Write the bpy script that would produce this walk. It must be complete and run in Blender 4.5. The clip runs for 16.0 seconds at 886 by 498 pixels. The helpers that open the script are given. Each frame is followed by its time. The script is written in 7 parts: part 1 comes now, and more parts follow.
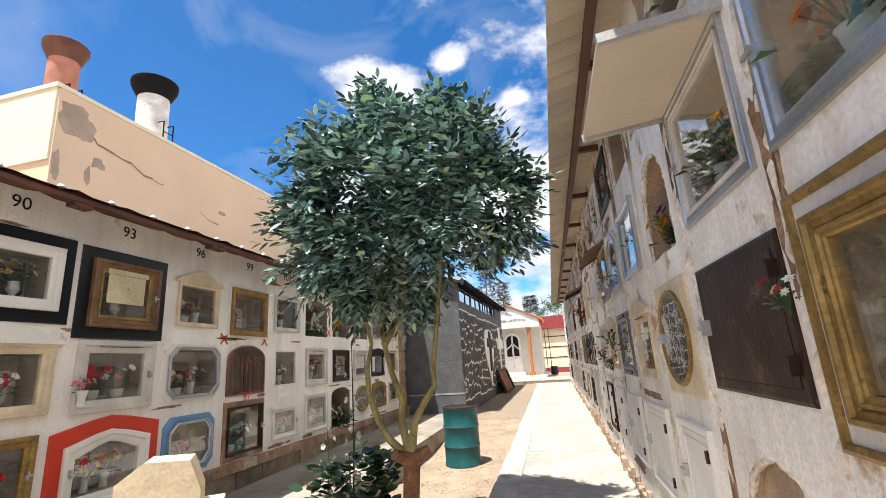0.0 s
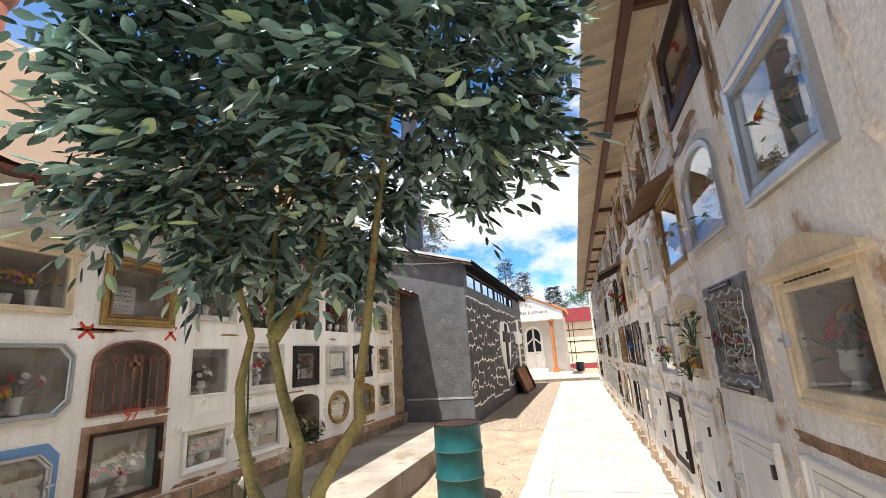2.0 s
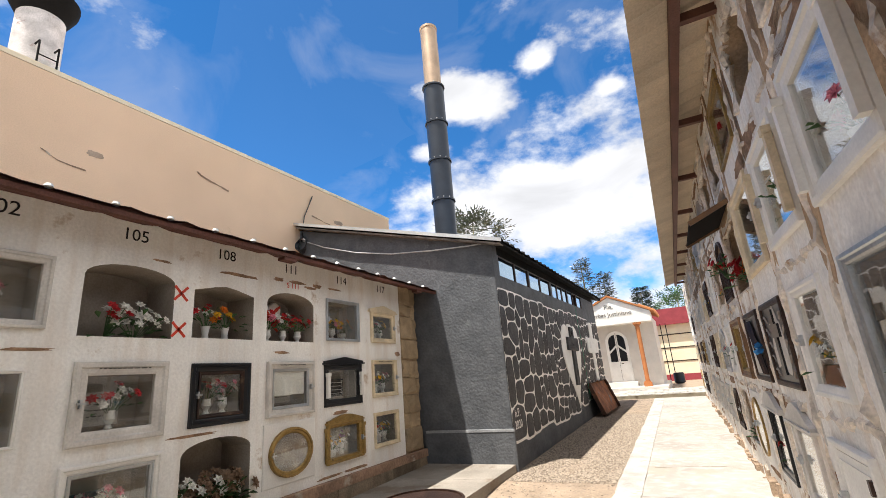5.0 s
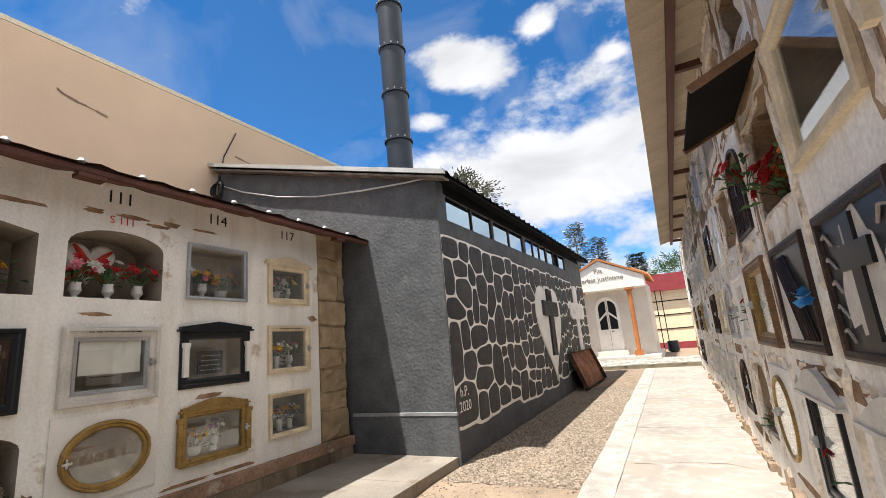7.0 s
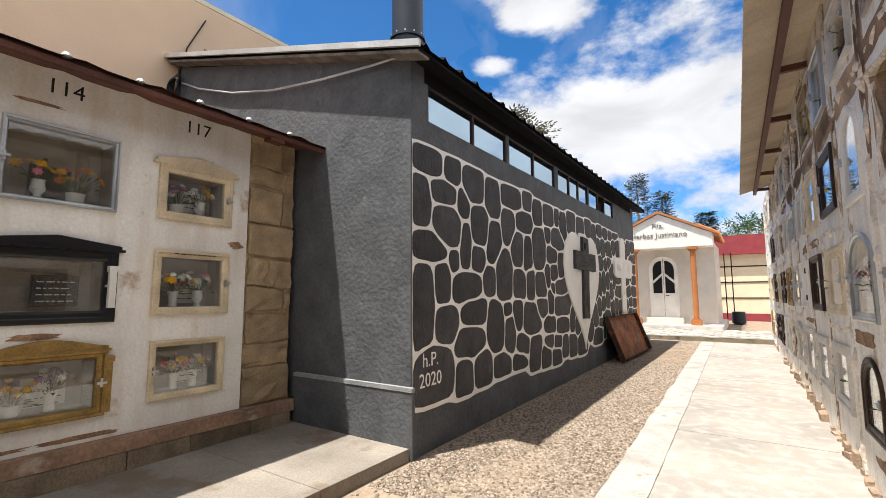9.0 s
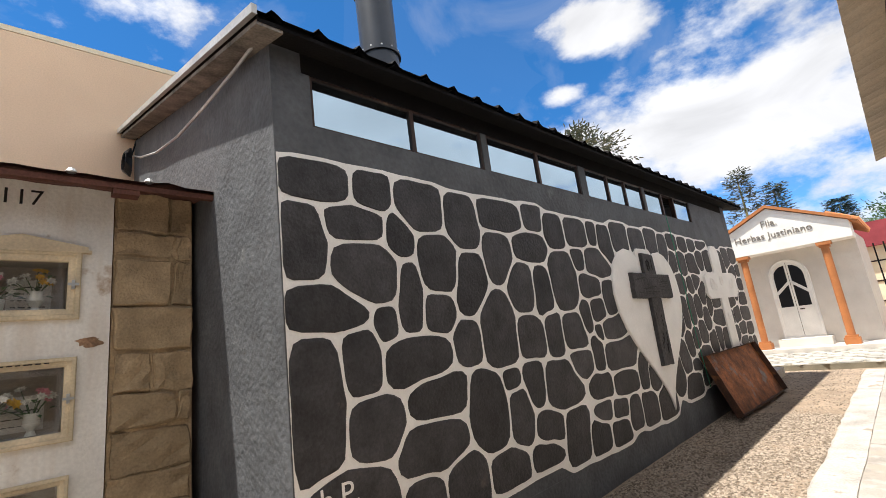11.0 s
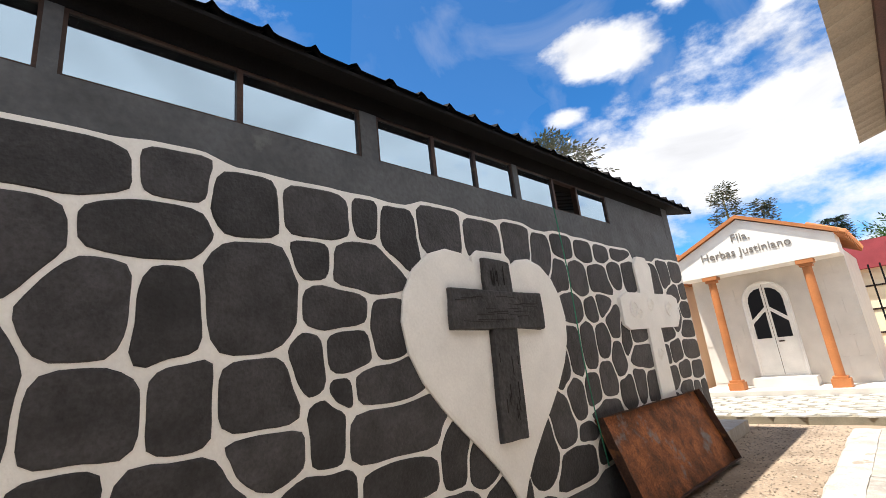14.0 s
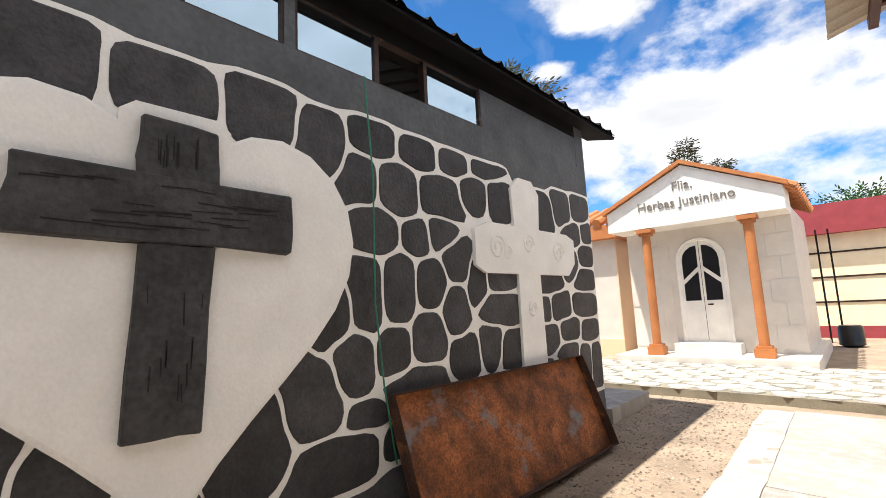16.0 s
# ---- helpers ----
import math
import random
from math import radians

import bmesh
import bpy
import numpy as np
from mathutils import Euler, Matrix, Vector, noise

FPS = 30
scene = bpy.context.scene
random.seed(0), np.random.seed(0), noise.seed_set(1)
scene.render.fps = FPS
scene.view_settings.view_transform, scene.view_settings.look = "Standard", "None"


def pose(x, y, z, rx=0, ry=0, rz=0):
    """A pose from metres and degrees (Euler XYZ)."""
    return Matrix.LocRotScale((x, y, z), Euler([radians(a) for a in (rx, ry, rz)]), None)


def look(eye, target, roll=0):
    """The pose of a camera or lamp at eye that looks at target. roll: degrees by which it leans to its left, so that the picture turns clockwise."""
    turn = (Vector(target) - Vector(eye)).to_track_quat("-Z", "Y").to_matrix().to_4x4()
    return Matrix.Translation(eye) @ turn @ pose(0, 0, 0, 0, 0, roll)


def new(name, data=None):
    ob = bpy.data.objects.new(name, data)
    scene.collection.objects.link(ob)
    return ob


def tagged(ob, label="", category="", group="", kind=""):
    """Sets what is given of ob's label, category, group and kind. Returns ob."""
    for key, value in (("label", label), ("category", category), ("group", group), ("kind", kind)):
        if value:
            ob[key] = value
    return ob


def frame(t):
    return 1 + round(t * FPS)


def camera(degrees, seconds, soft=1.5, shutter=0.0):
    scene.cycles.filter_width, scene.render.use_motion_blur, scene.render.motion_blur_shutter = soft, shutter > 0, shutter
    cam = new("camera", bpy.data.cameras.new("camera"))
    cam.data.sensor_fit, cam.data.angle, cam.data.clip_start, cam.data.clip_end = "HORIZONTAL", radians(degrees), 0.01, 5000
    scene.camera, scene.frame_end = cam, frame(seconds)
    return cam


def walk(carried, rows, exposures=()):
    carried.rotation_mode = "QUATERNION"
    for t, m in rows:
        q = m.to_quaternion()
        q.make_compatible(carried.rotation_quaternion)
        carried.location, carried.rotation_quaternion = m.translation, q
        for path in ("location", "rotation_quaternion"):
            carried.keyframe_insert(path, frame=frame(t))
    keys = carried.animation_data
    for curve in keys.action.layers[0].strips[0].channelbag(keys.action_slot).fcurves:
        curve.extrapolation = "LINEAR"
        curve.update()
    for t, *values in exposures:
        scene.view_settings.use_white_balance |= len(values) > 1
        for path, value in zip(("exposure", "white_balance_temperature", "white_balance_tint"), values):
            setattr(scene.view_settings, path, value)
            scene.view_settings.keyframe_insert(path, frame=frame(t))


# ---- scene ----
cam = camera(88.8, 16.0, soft=0.6)
PATH = [
    (0, (0.41, 0.227, 1.457), (-0.042, 2.119, 1.921), -3.7),
    (0.5, (0.393, 0.753, 1.468), (-0.103, 2.635, 1.931), -3.9),
    (1, (0.347, 1.253, 1.483), (-0.15, 3.137, 1.935), -2.4),
    (1.5, (0.336, 1.776, 1.5), (-0.188, 3.653, 1.95), -4.0),
    (2, (0.286, 2.327, 1.483), (-0.259, 4.198, 1.929), -3.7),
    (2.5, (0.306, 2.822, 1.478), (-0.232, 4.696, 1.924), -3.9),
    (3, (0.283, 3.347, 1.487), (-0.35, 5.19, 1.939), -3.9),
    (3.5, (0.284, 3.806, 1.515), (-0.446, 5.611, 1.974), -5.4),
    (6, (0.468, 6.116, 1.399), (-0.422, 7.823, 1.943), -4.1),
    (6.5, (0.467, 6.591, 1.392), (-0.385, 8.329, 1.894), -5.1),
    (7, (0.411, 7.038, 1.36), (-0.467, 8.79, 1.759), -5.2),
    (7.5, (0.36, 7.466, 1.354), (-0.546, 9.215, 1.701), -5.1),
    (8, (0.329, 7.943, 1.34), (-0.671, 9.646, 1.656), -5.6),
    (8.5, (0.289, 8.427, 1.316), (-0.767, 10.112, 1.529), -0.7),
    (11, (0.288, 10.887, 1.467), (-1.111, 12.258, 1.873), -7.4),
    (11.5, (0.282, 11.358, 1.487), (-1.071, 12.677, 2.142), -8.9),
    (12, (0.295, 11.855, 1.568), (-1.087, 13.077, 2.339), -8.0),
    (12.5, (0.32, 12.382, 1.573), (-1.079, 13.578, 2.353), -7.8),
    (13, (0.313, 12.899, 1.549), (-1.101, 14.162, 2.186), -8.7),
    (13.5, (0.262, 13.384, 1.503), (-1.184, 14.66, 2.036), -6.4),
    (14, (0.273, 13.88, 1.48), (-1.109, 15.242, 1.967), -6.3),
    (14.5, (0.229, 14.425, 1.452), (-1.119, 15.841, 1.872), -6.4),
    (15, (0.185, 14.962, 1.438), (-1.129, 16.424, 1.806), -2.2),
    (15.5, (0.204, 15.504, 1.429), (-1.108, 16.971, 1.788), -3.8),
    (16, (0.185, 16.03, 1.358), (-1.151, 17.496, 1.613), -2.8),
]
walk(cam, [(t, look(eye, target, roll)) for t, eye, target, roll in PATH], [(0, 1.25), (1.5, 1.4), (4, 1.22), (8, 1.0), (12, 1.12), (14.5, 1.22), (16, 1.24)])

# ---------- sun, sky, exposure ----------
world = bpy.data.worlds.new("sky")
scene.world = world
world.use_nodes = True
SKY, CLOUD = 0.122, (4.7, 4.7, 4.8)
SUN_DIR = Vector((0.15, 0.31, -1.0)).normalized()
sun = new("sun", bpy.data.lights.new("sun", "SUN"))
sun.data.energy, sun.data.angle, sun.data.color = 4.0, radians(0.6), (1.0, 0.95, 0.87)
sun.rotation_euler = SUN_DIR.to_track_quat("-Z", "Y").to_euler()


def build_sky():
    nt = world.node_tree
    N, L = nt.nodes, nt.links
    sky = N.new("ShaderNodeTexSky")
    sky.sky_type, sky.sun_disc = "NISHITA", False
    sky.sun_elevation = math.asin(-SUN_DIR.z)
    sky.sun_rotation = math.atan2(-SUN_DIR.x, -SUN_DIR.y)
    sky.altitude, sky.air_density, sky.dust_density, sky.ozone_density = 3700, 1.0, 0.3, 3.0
    bg = N["Background"]
    tc = N.new("ShaderNodeTexCoord")
    way = tc.outputs["Generated"]

    def node(kind, **vals):
        n = N.new("ShaderNode" + kind)
        for k, v in vals.items():
            n.inputs[k].default_value = v
        return n

    def math2(op, a, b):
        n = N.new("ShaderNodeMath")
        n.operation = op
        for i, v in enumerate((a, b)):
            if isinstance(v, (int, float)):
                n.inputs[i].default_value = v
            else:
                L.new(v, n.inputs[i])
        return n.outputs[0]

    def cloud(az, el, wide, high):
        """How far inside one cloud a direction lies: 1 at its middle, 0 at its rim."""
        a, e = radians(az), radians(el)
        c = Vector((math.sin(a) * math.cos(e), math.cos(a) * math.cos(e), math.sin(e)))
        right, up = Vector((math.cos(a), -math.sin(a), 0)), None
        up = right.cross(c)
        parts = []
        for axis, size in ((right, wide), (up, high)):
            sub = N.new("ShaderNodeVectorMath")
            sub.operation = "SUBTRACT"
            L.new(way, sub.inputs[0])
            sub.inputs[1].default_value = c
            dot = N.new("ShaderNodeVectorMath")
            dot.operation = "DOT_PRODUCT"
            L.new(sub.outputs[0], dot.inputs[0])
            dot.inputs[1].default_value = axis / size
            parts.append(math2("MULTIPLY", dot.outputs["Value"], dot.outputs["Value"]))
        r = math2("SQRT", math2("ADD", *parts), 0)
        return math2("MAXIMUM", math2("SUBTRACT", 1.0, r), 0.0)

    mp = N.new("ShaderNodeMapping")
    mp.inputs["Scale"].default_value = (1.0, 1.0, 1.7)
    L.new(way, mp.inputs[0])
    lumps, wisps = node("TexNoise", Scale=9.0, Detail=9.0, Roughness=0.6), node("TexNoise", Scale=2.6, Detail=7.0, Roughness=0.55, Distortion=1.0)
    L.new(mp.outputs[0], lumps.inputs["Vector"])
    L.new(mp.outputs[0], wisps.inputs["Vector"])
    body = None
    # the last three clouds are out of view, added as fill for the shaded walls
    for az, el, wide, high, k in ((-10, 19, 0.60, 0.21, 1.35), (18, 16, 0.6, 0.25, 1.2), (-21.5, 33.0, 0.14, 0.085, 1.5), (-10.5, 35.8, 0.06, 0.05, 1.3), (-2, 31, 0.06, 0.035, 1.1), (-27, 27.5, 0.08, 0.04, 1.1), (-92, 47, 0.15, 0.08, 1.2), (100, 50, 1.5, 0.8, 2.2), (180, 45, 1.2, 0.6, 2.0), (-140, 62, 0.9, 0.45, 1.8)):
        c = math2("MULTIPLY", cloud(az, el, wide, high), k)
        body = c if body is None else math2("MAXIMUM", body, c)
    dens = math2("ADD", math2("SUBTRACT", math2("MULTIPLY", body, 1.1), 0.36), math2("MULTIPLY", math2("SUBTRACT", lumps.outputs[0], 0.5), 1.95))
    inside = math2("MULTIPLY", dens, math2("GREATER_THAN", body, 0.001))
    thick = N.new("ShaderNodeMapRange")
    thick.interpolation_type = "SMOOTHSTEP"
    thick.inputs[1].default_value, thick.inputs[2].default_value, thick.inputs[4].default_value = -0.05, 0.62, 0.97
    L.new(inside, thick.inputs[0])
    haze = N.new("ShaderNodeMapRange")
    haze.inputs[1].default_value, haze.inputs[2].default_value, haze.inputs[4].default_value = 0.50, 0.85, 0.42
    L.new(wisps.outputs[0], haze.inputs[0])
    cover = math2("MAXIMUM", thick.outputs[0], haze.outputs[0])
    shade = N.new("ShaderNodeMapRange")
    shade.inputs[1].default_value, shade.inputs[2].default_value, shade.inputs[3].default_value, shade.inputs[4].default_value = 0.35, 0.75, 1.0, 0.62
    L.new(wisps.outputs[0], shade.inputs[0])
    white = N.new("ShaderNodeVectorMath")
    white.operation = "SCALE"
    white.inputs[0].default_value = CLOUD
    L.new(shade.outputs[0], white.inputs["Scale"])
    mix = N.new("ShaderNodeMix")
    mix.data_type = "RGBA"
    L.new(cover, mix.inputs["Factor"])
    deep = N.new("ShaderNodeVectorMath")
    deep.operation = "MULTIPLY"
    deep.inputs[1].default_value = (0.25, 0.68, 0.92)
    L.new(sky.outputs[0], deep.inputs[0])
    L.new(deep.outputs[0], mix.inputs["A"])
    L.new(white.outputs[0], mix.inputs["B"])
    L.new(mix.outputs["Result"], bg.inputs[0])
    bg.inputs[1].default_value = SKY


build_sky()


# ---------- materials ----------
def mat(name, col, rough=0.8, metal=0.0, var=0.25, scale=3.0, bump=0.3, fine=60.0, dirt=None, spec=0.4, rnd=0.0, streak=None):
    m = bpy.data.materials.new(name)
    m.use_nodes = True
    nt = m.node_tree
    N, L = nt.nodes, nt.links
    b = N["Principled BSDF"]
    b.inputs["Roughness"].default_value, b.inputs["Metallic"].default_value = rough, metal
    b.inputs["Specular IOR Level"].default_value = spec
    tc = N.new("ShaderNodeTexCoord")
    big, small = N.new("ShaderNodeTexNoise"), N.new("ShaderNodeTexNoise")
    big.inputs["Scale"].default_value, big.inputs["Detail"].default_value = scale, 6
    small.inputs["Scale"].default_value, small.inputs["Detail"].default_value = fine, 4
    for n in (big, small):
        L.new(tc.outputs["Object"], n.inputs["Vector"])
    ramp = N.new("ShaderNodeMapRange")
    ramp.inputs[1].default_value, ramp.inputs[2].default_value = 0.3, 0.7
    ramp.inputs[3].default_value, ramp.inputs[4].default_value = 1 - var, 1 + var * 0.6
    L.new(big.outputs[0], ramp.inputs[0])
    r2 = N.new("ShaderNodeMapRange")
    r2.inputs[1].default_value, r2.inputs[2].default_value = 0.3, 0.7
    r2.inputs[3].default_value, r2.inputs[4].default_value = 1 - var * 0.6, 1 + var * 0.45
    L.new(small.outputs[0], r2.inputs[0])
    mul = N.new("ShaderNodeMath")
    mul.operation = "MULTIPLY"
    L.new(ramp.outputs[0], mul.inputs[0])
    L.new(r2.outputs[0], mul.inputs[1])
    val = mul.outputs[0]
    if rnd:
        oi, r3, m3 = N.new("ShaderNodeObjectInfo"), N.new("ShaderNodeMapRange"), N.new("ShaderNodeMath")
        r3.inputs[3].default_value, r3.inputs[4].default_value = 1 - rnd, 1 + rnd
        m3.operation = "MULTIPLY"
        L.new(oi.outputs["Random"], r3.inputs[0])
        L.new(val, m3.inputs[0])
        L.new(r3.outputs[0], m3.inputs[1])
        val = m3.outputs[0]
    mix = N.new("ShaderNodeVectorMath")
    mix.operation = "SCALE"
    mix.inputs[0].default_value = col
    L.new(val, mix.inputs["Scale"])
    out = mix.outputs[0]
    if streak:  # (colour, strength): rain streaks, drawn out downwards
        sm, sn, sr, sx = N.new("ShaderNodeMapping"), N.new("ShaderNodeTexNoise"), N.new("ShaderNodeMapRange"), N.new("ShaderNodeMix")
        sm.inputs["Scale"].default_value = (5.0, 5.0, 0.55)
        sn.inputs["Scale"].default_value, sn.inputs["Detail"].default_value = 1.6, 6
        L.new(tc.outputs["Object"], sm.inputs[0])
        L.new(sm.outputs[0], sn.inputs["Vector"])
        sr.inputs[1].default_value, sr.inputs[2].default_value, sr.inputs[4].default_value = 0.48, 0.72, streak[1]
        L.new(sn.outputs[0], sr.inputs[0])
        sx.data_type = "RGBA"
        L.new(sr.outputs[0], sx.inputs["Factor"])
        L.new(out, sx.inputs["A"])
        sx.inputs["B"].default_value = (*streak[0], 1)
        out = sx.outputs["Result"]
    if dirt:  # (colour, noise scale, threshold): stains and peeling with an outline of their own
        dc, ds, th = dirt
        dn = N.new("ShaderNodeTexNoise")
        dn.inputs["Scale"].default_value, dn.inputs["Detail"].default_value, dn.inputs["Roughness"].default_value = ds, 8, 0.65
        L.new(tc.outputs["Object"], dn.inputs["Vector"])
        dr = N.new("ShaderNodeMapRange")
        dr.inputs[1].default_value, dr.inputs[2].default_value = th, th + 0.07
        L.new(dn.outputs[0], dr.inputs[0])
        dm = N.new("ShaderNodeMix")
        dm.data_type = "RGBA"
        L.new(dr.outputs[0], dm.inputs["Factor"])
        L.new(out, dm.inputs["A"])
        dm.inputs["B"].default_value = (*dc, 1)
        out = dm.outputs["Result"]
    L.new(out, b.inputs["Base Color"])
    if bump:
        bp = N.new("ShaderNodeBump")
        bp.inputs["Strength"].default_value, bp.inputs["Distance"].default_value = bump, 0.01
        add = N.new("ShaderNodeMath")
        L.new(big.outputs[0], add.inputs[0])
        L.new(small.outputs[0], add.inputs[1])
        L.new(add.outputs[0], bp.inputs["Height"])
        L.new(bp.outputs[0], b.inputs["Normal"])
    return m


def glass_mat(name, tint=(1, 1, 1), mirror=0.12, rough=0.02, gloss=(1, 1, 1), dust=0.03):
    m = bpy.data.materials.new(name)
    m.use_nodes = True
    nt = m.node_tree
    N, L = nt.nodes, nt.links
    N.remove(N["Principled BSDF"])
    t, g, x, f, mr = (N.new("ShaderNode" + k) for k in ("BsdfTransparent", "BsdfGlossy", "MixShader", "LayerWeight", "MapRange"))
    f.inputs[0].default_value = 0.5
    p = N.new("ShaderNodeMath")
    p.operation = "POWER"
    p.inputs[1].default_value = 4.0
    L.new(f.outputs["Facing"], p.inputs[0])
    t.inputs[0].default_value = (*tint, 1)
    g.inputs["Color"].default_value = (*gloss, 1)
    g.inputs["Roughness"].default_value = rough
    mr.inputs[3].default_value, mr.inputs[4].default_value = mirror, 0.9
    L.new(p.outputs[0], mr.inputs[0])
    L.new(mr.outputs[0], x.inputs[0])
    d, y, n, w = (N.new("ShaderNode" + k) for k in ("BsdfDiffuse", "MixShader", "TexNoise", "MapRange"))
    d.inputs[0].default_value = (0.62, 0.58, 0.52, 1)
    n.inputs["Scale"].default_value = 7.0
    w.inputs[1].default_value, w.inputs[2].default_value, w.inputs[3].default_value, w.inputs[4].default_value = 0.35, 0.75, dust * 0.4, dust * 1.8
    L.new(n.outputs[0], w.inputs[0])
    L.new(w.outputs[0], y.inputs[0])
    L.new(t.outputs[0], y.inputs[1])
    L.new(d.outputs[0], y.inputs[2])
    L.new(y.outputs[0], x.inputs[1])
    L.new(g.outputs[0], x.inputs[2])
    L.new(x.outputs[0], N["Material Output"].inputs[0])
    return m


M_WHITE = mat("white_plaster", (0.88, 0.85, 0.80), 0.9, var=0.13, scale=2.0, bump=0.5, fine=45, dirt=((0.50, 0.38, 0.27), 1.9, 0.615), streak=((0.62, 0.50, 0.38), 0.38))
M_OLDPL = mat("old_plaster", (0.90, 0.86, 0.80), 0.92, var=0.20, scale=2.2, bump=0.9, fine=40, dirt=((0.46, 0.31, 0.19), 2.0, 0.588), streak=((0.60, 0.45, 0.31), 0.45))
M_RIB = mat("crumbling_plaster_rib", (0.80, 0.70, 0.59), 0.95, var=0.35, scale=6, bump=1.2, fine=40, dirt=((0.42, 0.27, 0.17), 4.0, 0.58))
M_CREAM = mat("cream_render", (0.80, 0.57, 0.385), 0.9, var=0.08, scale=0.8, bump=0.25, dirt=((0.45, 0.30, 0.18), 1.1, 0.70))
M_PALE = mat("pale_cream", (0.84, 0.72, 0.52), 0.9, var=0.08, bump=0.2)
M_GREY = mat("grey_paint_rough", (0.098, 0.103, 0.112), 0.75, var=0.26, scale=4, bump=1.0, fine=26, dirt=((0.135, 0.14, 0.145), 3.2, 0.64))
M_STONEP = mat("dark_stone_paint", (0.046, 0.044, 0.047), 0.6, var=0.45, scale=7, bump=0.9, fine=55, rnd=0.3, dirt=((0.10, 0.085, 0.075), 3.0, 0.66))
M_MURALW = mat("white_mortar_paint", (0.90, 0.875, 0.84), 0.8, var=0.06, scale=4, bump=0.4)
M_CONC = mat("concrete", (0.385, 0.35, 0.31), 0.9, var=0.22, scale=1.2, bump=0.4, fine=90, dirt=((0.37, 0.325, 0.27), 1.3, 0.56), streak=((0.60, 0.57, 0.52), 0.5))
M_DIRTYC = mat("dirty_concrete", (0.30, 0.265, 0.225), 0.92, var=0.3, scale=1.6, bump=0.5, fine=80, dirt=((0.21, 0.165, 0.125), 1.5, 0.55))
M_BASE = mat("footing_stone", (0.25, 0.19, 0.13), 0.95, var=0.4, scale=5, bump=0.9, rnd=0.3)
M_DIRT = mat("dirt", (0.33, 0.25, 0.18), 0.95, var=0.25, scale=2.5, bump=0.8, fine=40)
M_GRAVEL = mat("gravel_bed", (0.36, 0.30, 0.24), 0.95, var=0.35, scale=8, bump=1.0, fine=70)
M_ROOFU = mat("roof_sheet_under", (0.60, 0.50, 0.38), 0.7, var=0.2, scale=2, bump=0.2)
M_STEELR = mat("brown_steel", (0.13, 0.055, 0.04), 0.6, var=0.3, bump=0.2)
M_DKROOF = mat("dark_roof", (0.010, 0.009, 0.009), 0.85, var=0.3, bump=0.3, spec=0.12)
M_LROOF = mat("red_brown_roof", (0.13, 0.05, 0.035), 0.8, var=0.4, bump=0.4)
M_GALV = mat("galvanised", (0.55, 0.55, 0.54), 0.5, 0.6, var=0.2, bump=0.1)
M_PIPE = mat("blue_grey_pipe", (0.035, 0.042, 0.055), 0.35, 0.2, var=0.2, bump=0.05)
M_PIPETOP = mat("copper_pipe", (0.50, 0.36, 0.25), 0.45, 0.5, var=0.2, bump=0.05)
M_TEAL = mat("teal_paint", (0.012, 0.10, 0.11), 0.45, 0.1, var=0.3, scale=5, bump=0.1, dirt=((0.03, 0.05, 0.05), 6, 0.62))
M_RUST = mat("rust", (0.31, 0.105, 0.034), 0.72, 0.15, var=0.8, scale=3.0, bump=0.7, dirt=((0.19, 0.185, 0.19), 1.9, 0.575), streak=((0.07, 0.028, 0.018), 0.8))
M_SAND = mat("sandstone", (0.42, 0.31, 0.19), 0.92, var=0.3, scale=5, bump=0.8, rnd=0.2)
M_REDW = mat("red_wall", (0.30, 0.05, 0.06), 0.85, var=0.15, bump=0.2)
M_ORANGE = mat("orange_column", (0.46, 0.17, 0.055), 0.6, var=0.2, bump=0.1)
M_MARBLE = mat("white_stone_tiles", (0.66, 0.61, 0.55), 0.5, var=0.08, scale=3, bump=0.1)
M_FLAG = mat("pale_flagstone", (0.45, 0.425, 0.38), 0.85, var=0.3, scale=3, bump=0.4, rnd=0.2)
M_BARK = mat("bark", (0.30, 0.26, 0.105), 0.7, var=0.4, scale=9, bump=0.5, dirt=((0.24, 0.075, 0.03), 5, 0.585))
M_BLACK = mat("black_gloss", (0.012, 0.012, 0.014), 0.3, var=0.2, bump=0.05)
M_VOID = mat("dark_inside", (0.03, 0.028, 0.026), 0.9, var=0.2)


# ---------- mesh helpers ----------
def cube(bm, x0, x1, y0, y1, z0, z1, m=None):
    vs = [bm.verts.new((x, y, z)) for z in (z0, z1) for y in (y0, y1) for x in (x0, x1)]
    if m is not None:
        for v in vs:
            v.co = m @ v.co
    for f in ((0, 2, 3, 1), (4, 5, 7, 6), (0, 1, 5, 4), (2, 6, 7, 3), (0, 4, 6, 2), (1, 3, 7, 5)):
        bm.faces.new([vs[i] for i in f])
    return vs


def prism(bm, pts, z0, z1, m=None, top_scale=1.0):
    """A closed outline in x, y raised from z0 to z1."""
    cx, cy = sum(p[0] for p in pts) / len(pts), sum(p[1] for p in pts) / len(pts)
    lo = [bm.verts.new((x, y, z0)) for x, y in pts]
    hi = [bm.verts.new((cx + (x - cx) * top_scale, cy + (y - cy) * top_scale, z1)) for x, y in pts]
    if m is not None:
        for v in lo + hi:
            v.co = m @ v.co
    n = len(pts)
    bm.faces.new(lo[::-1])
    bm.faces.new(hi)
    for i in range(n):
        bm.faces.new((lo[i], lo[(i + 1) % n], hi[(i + 1) % n], hi[i]))


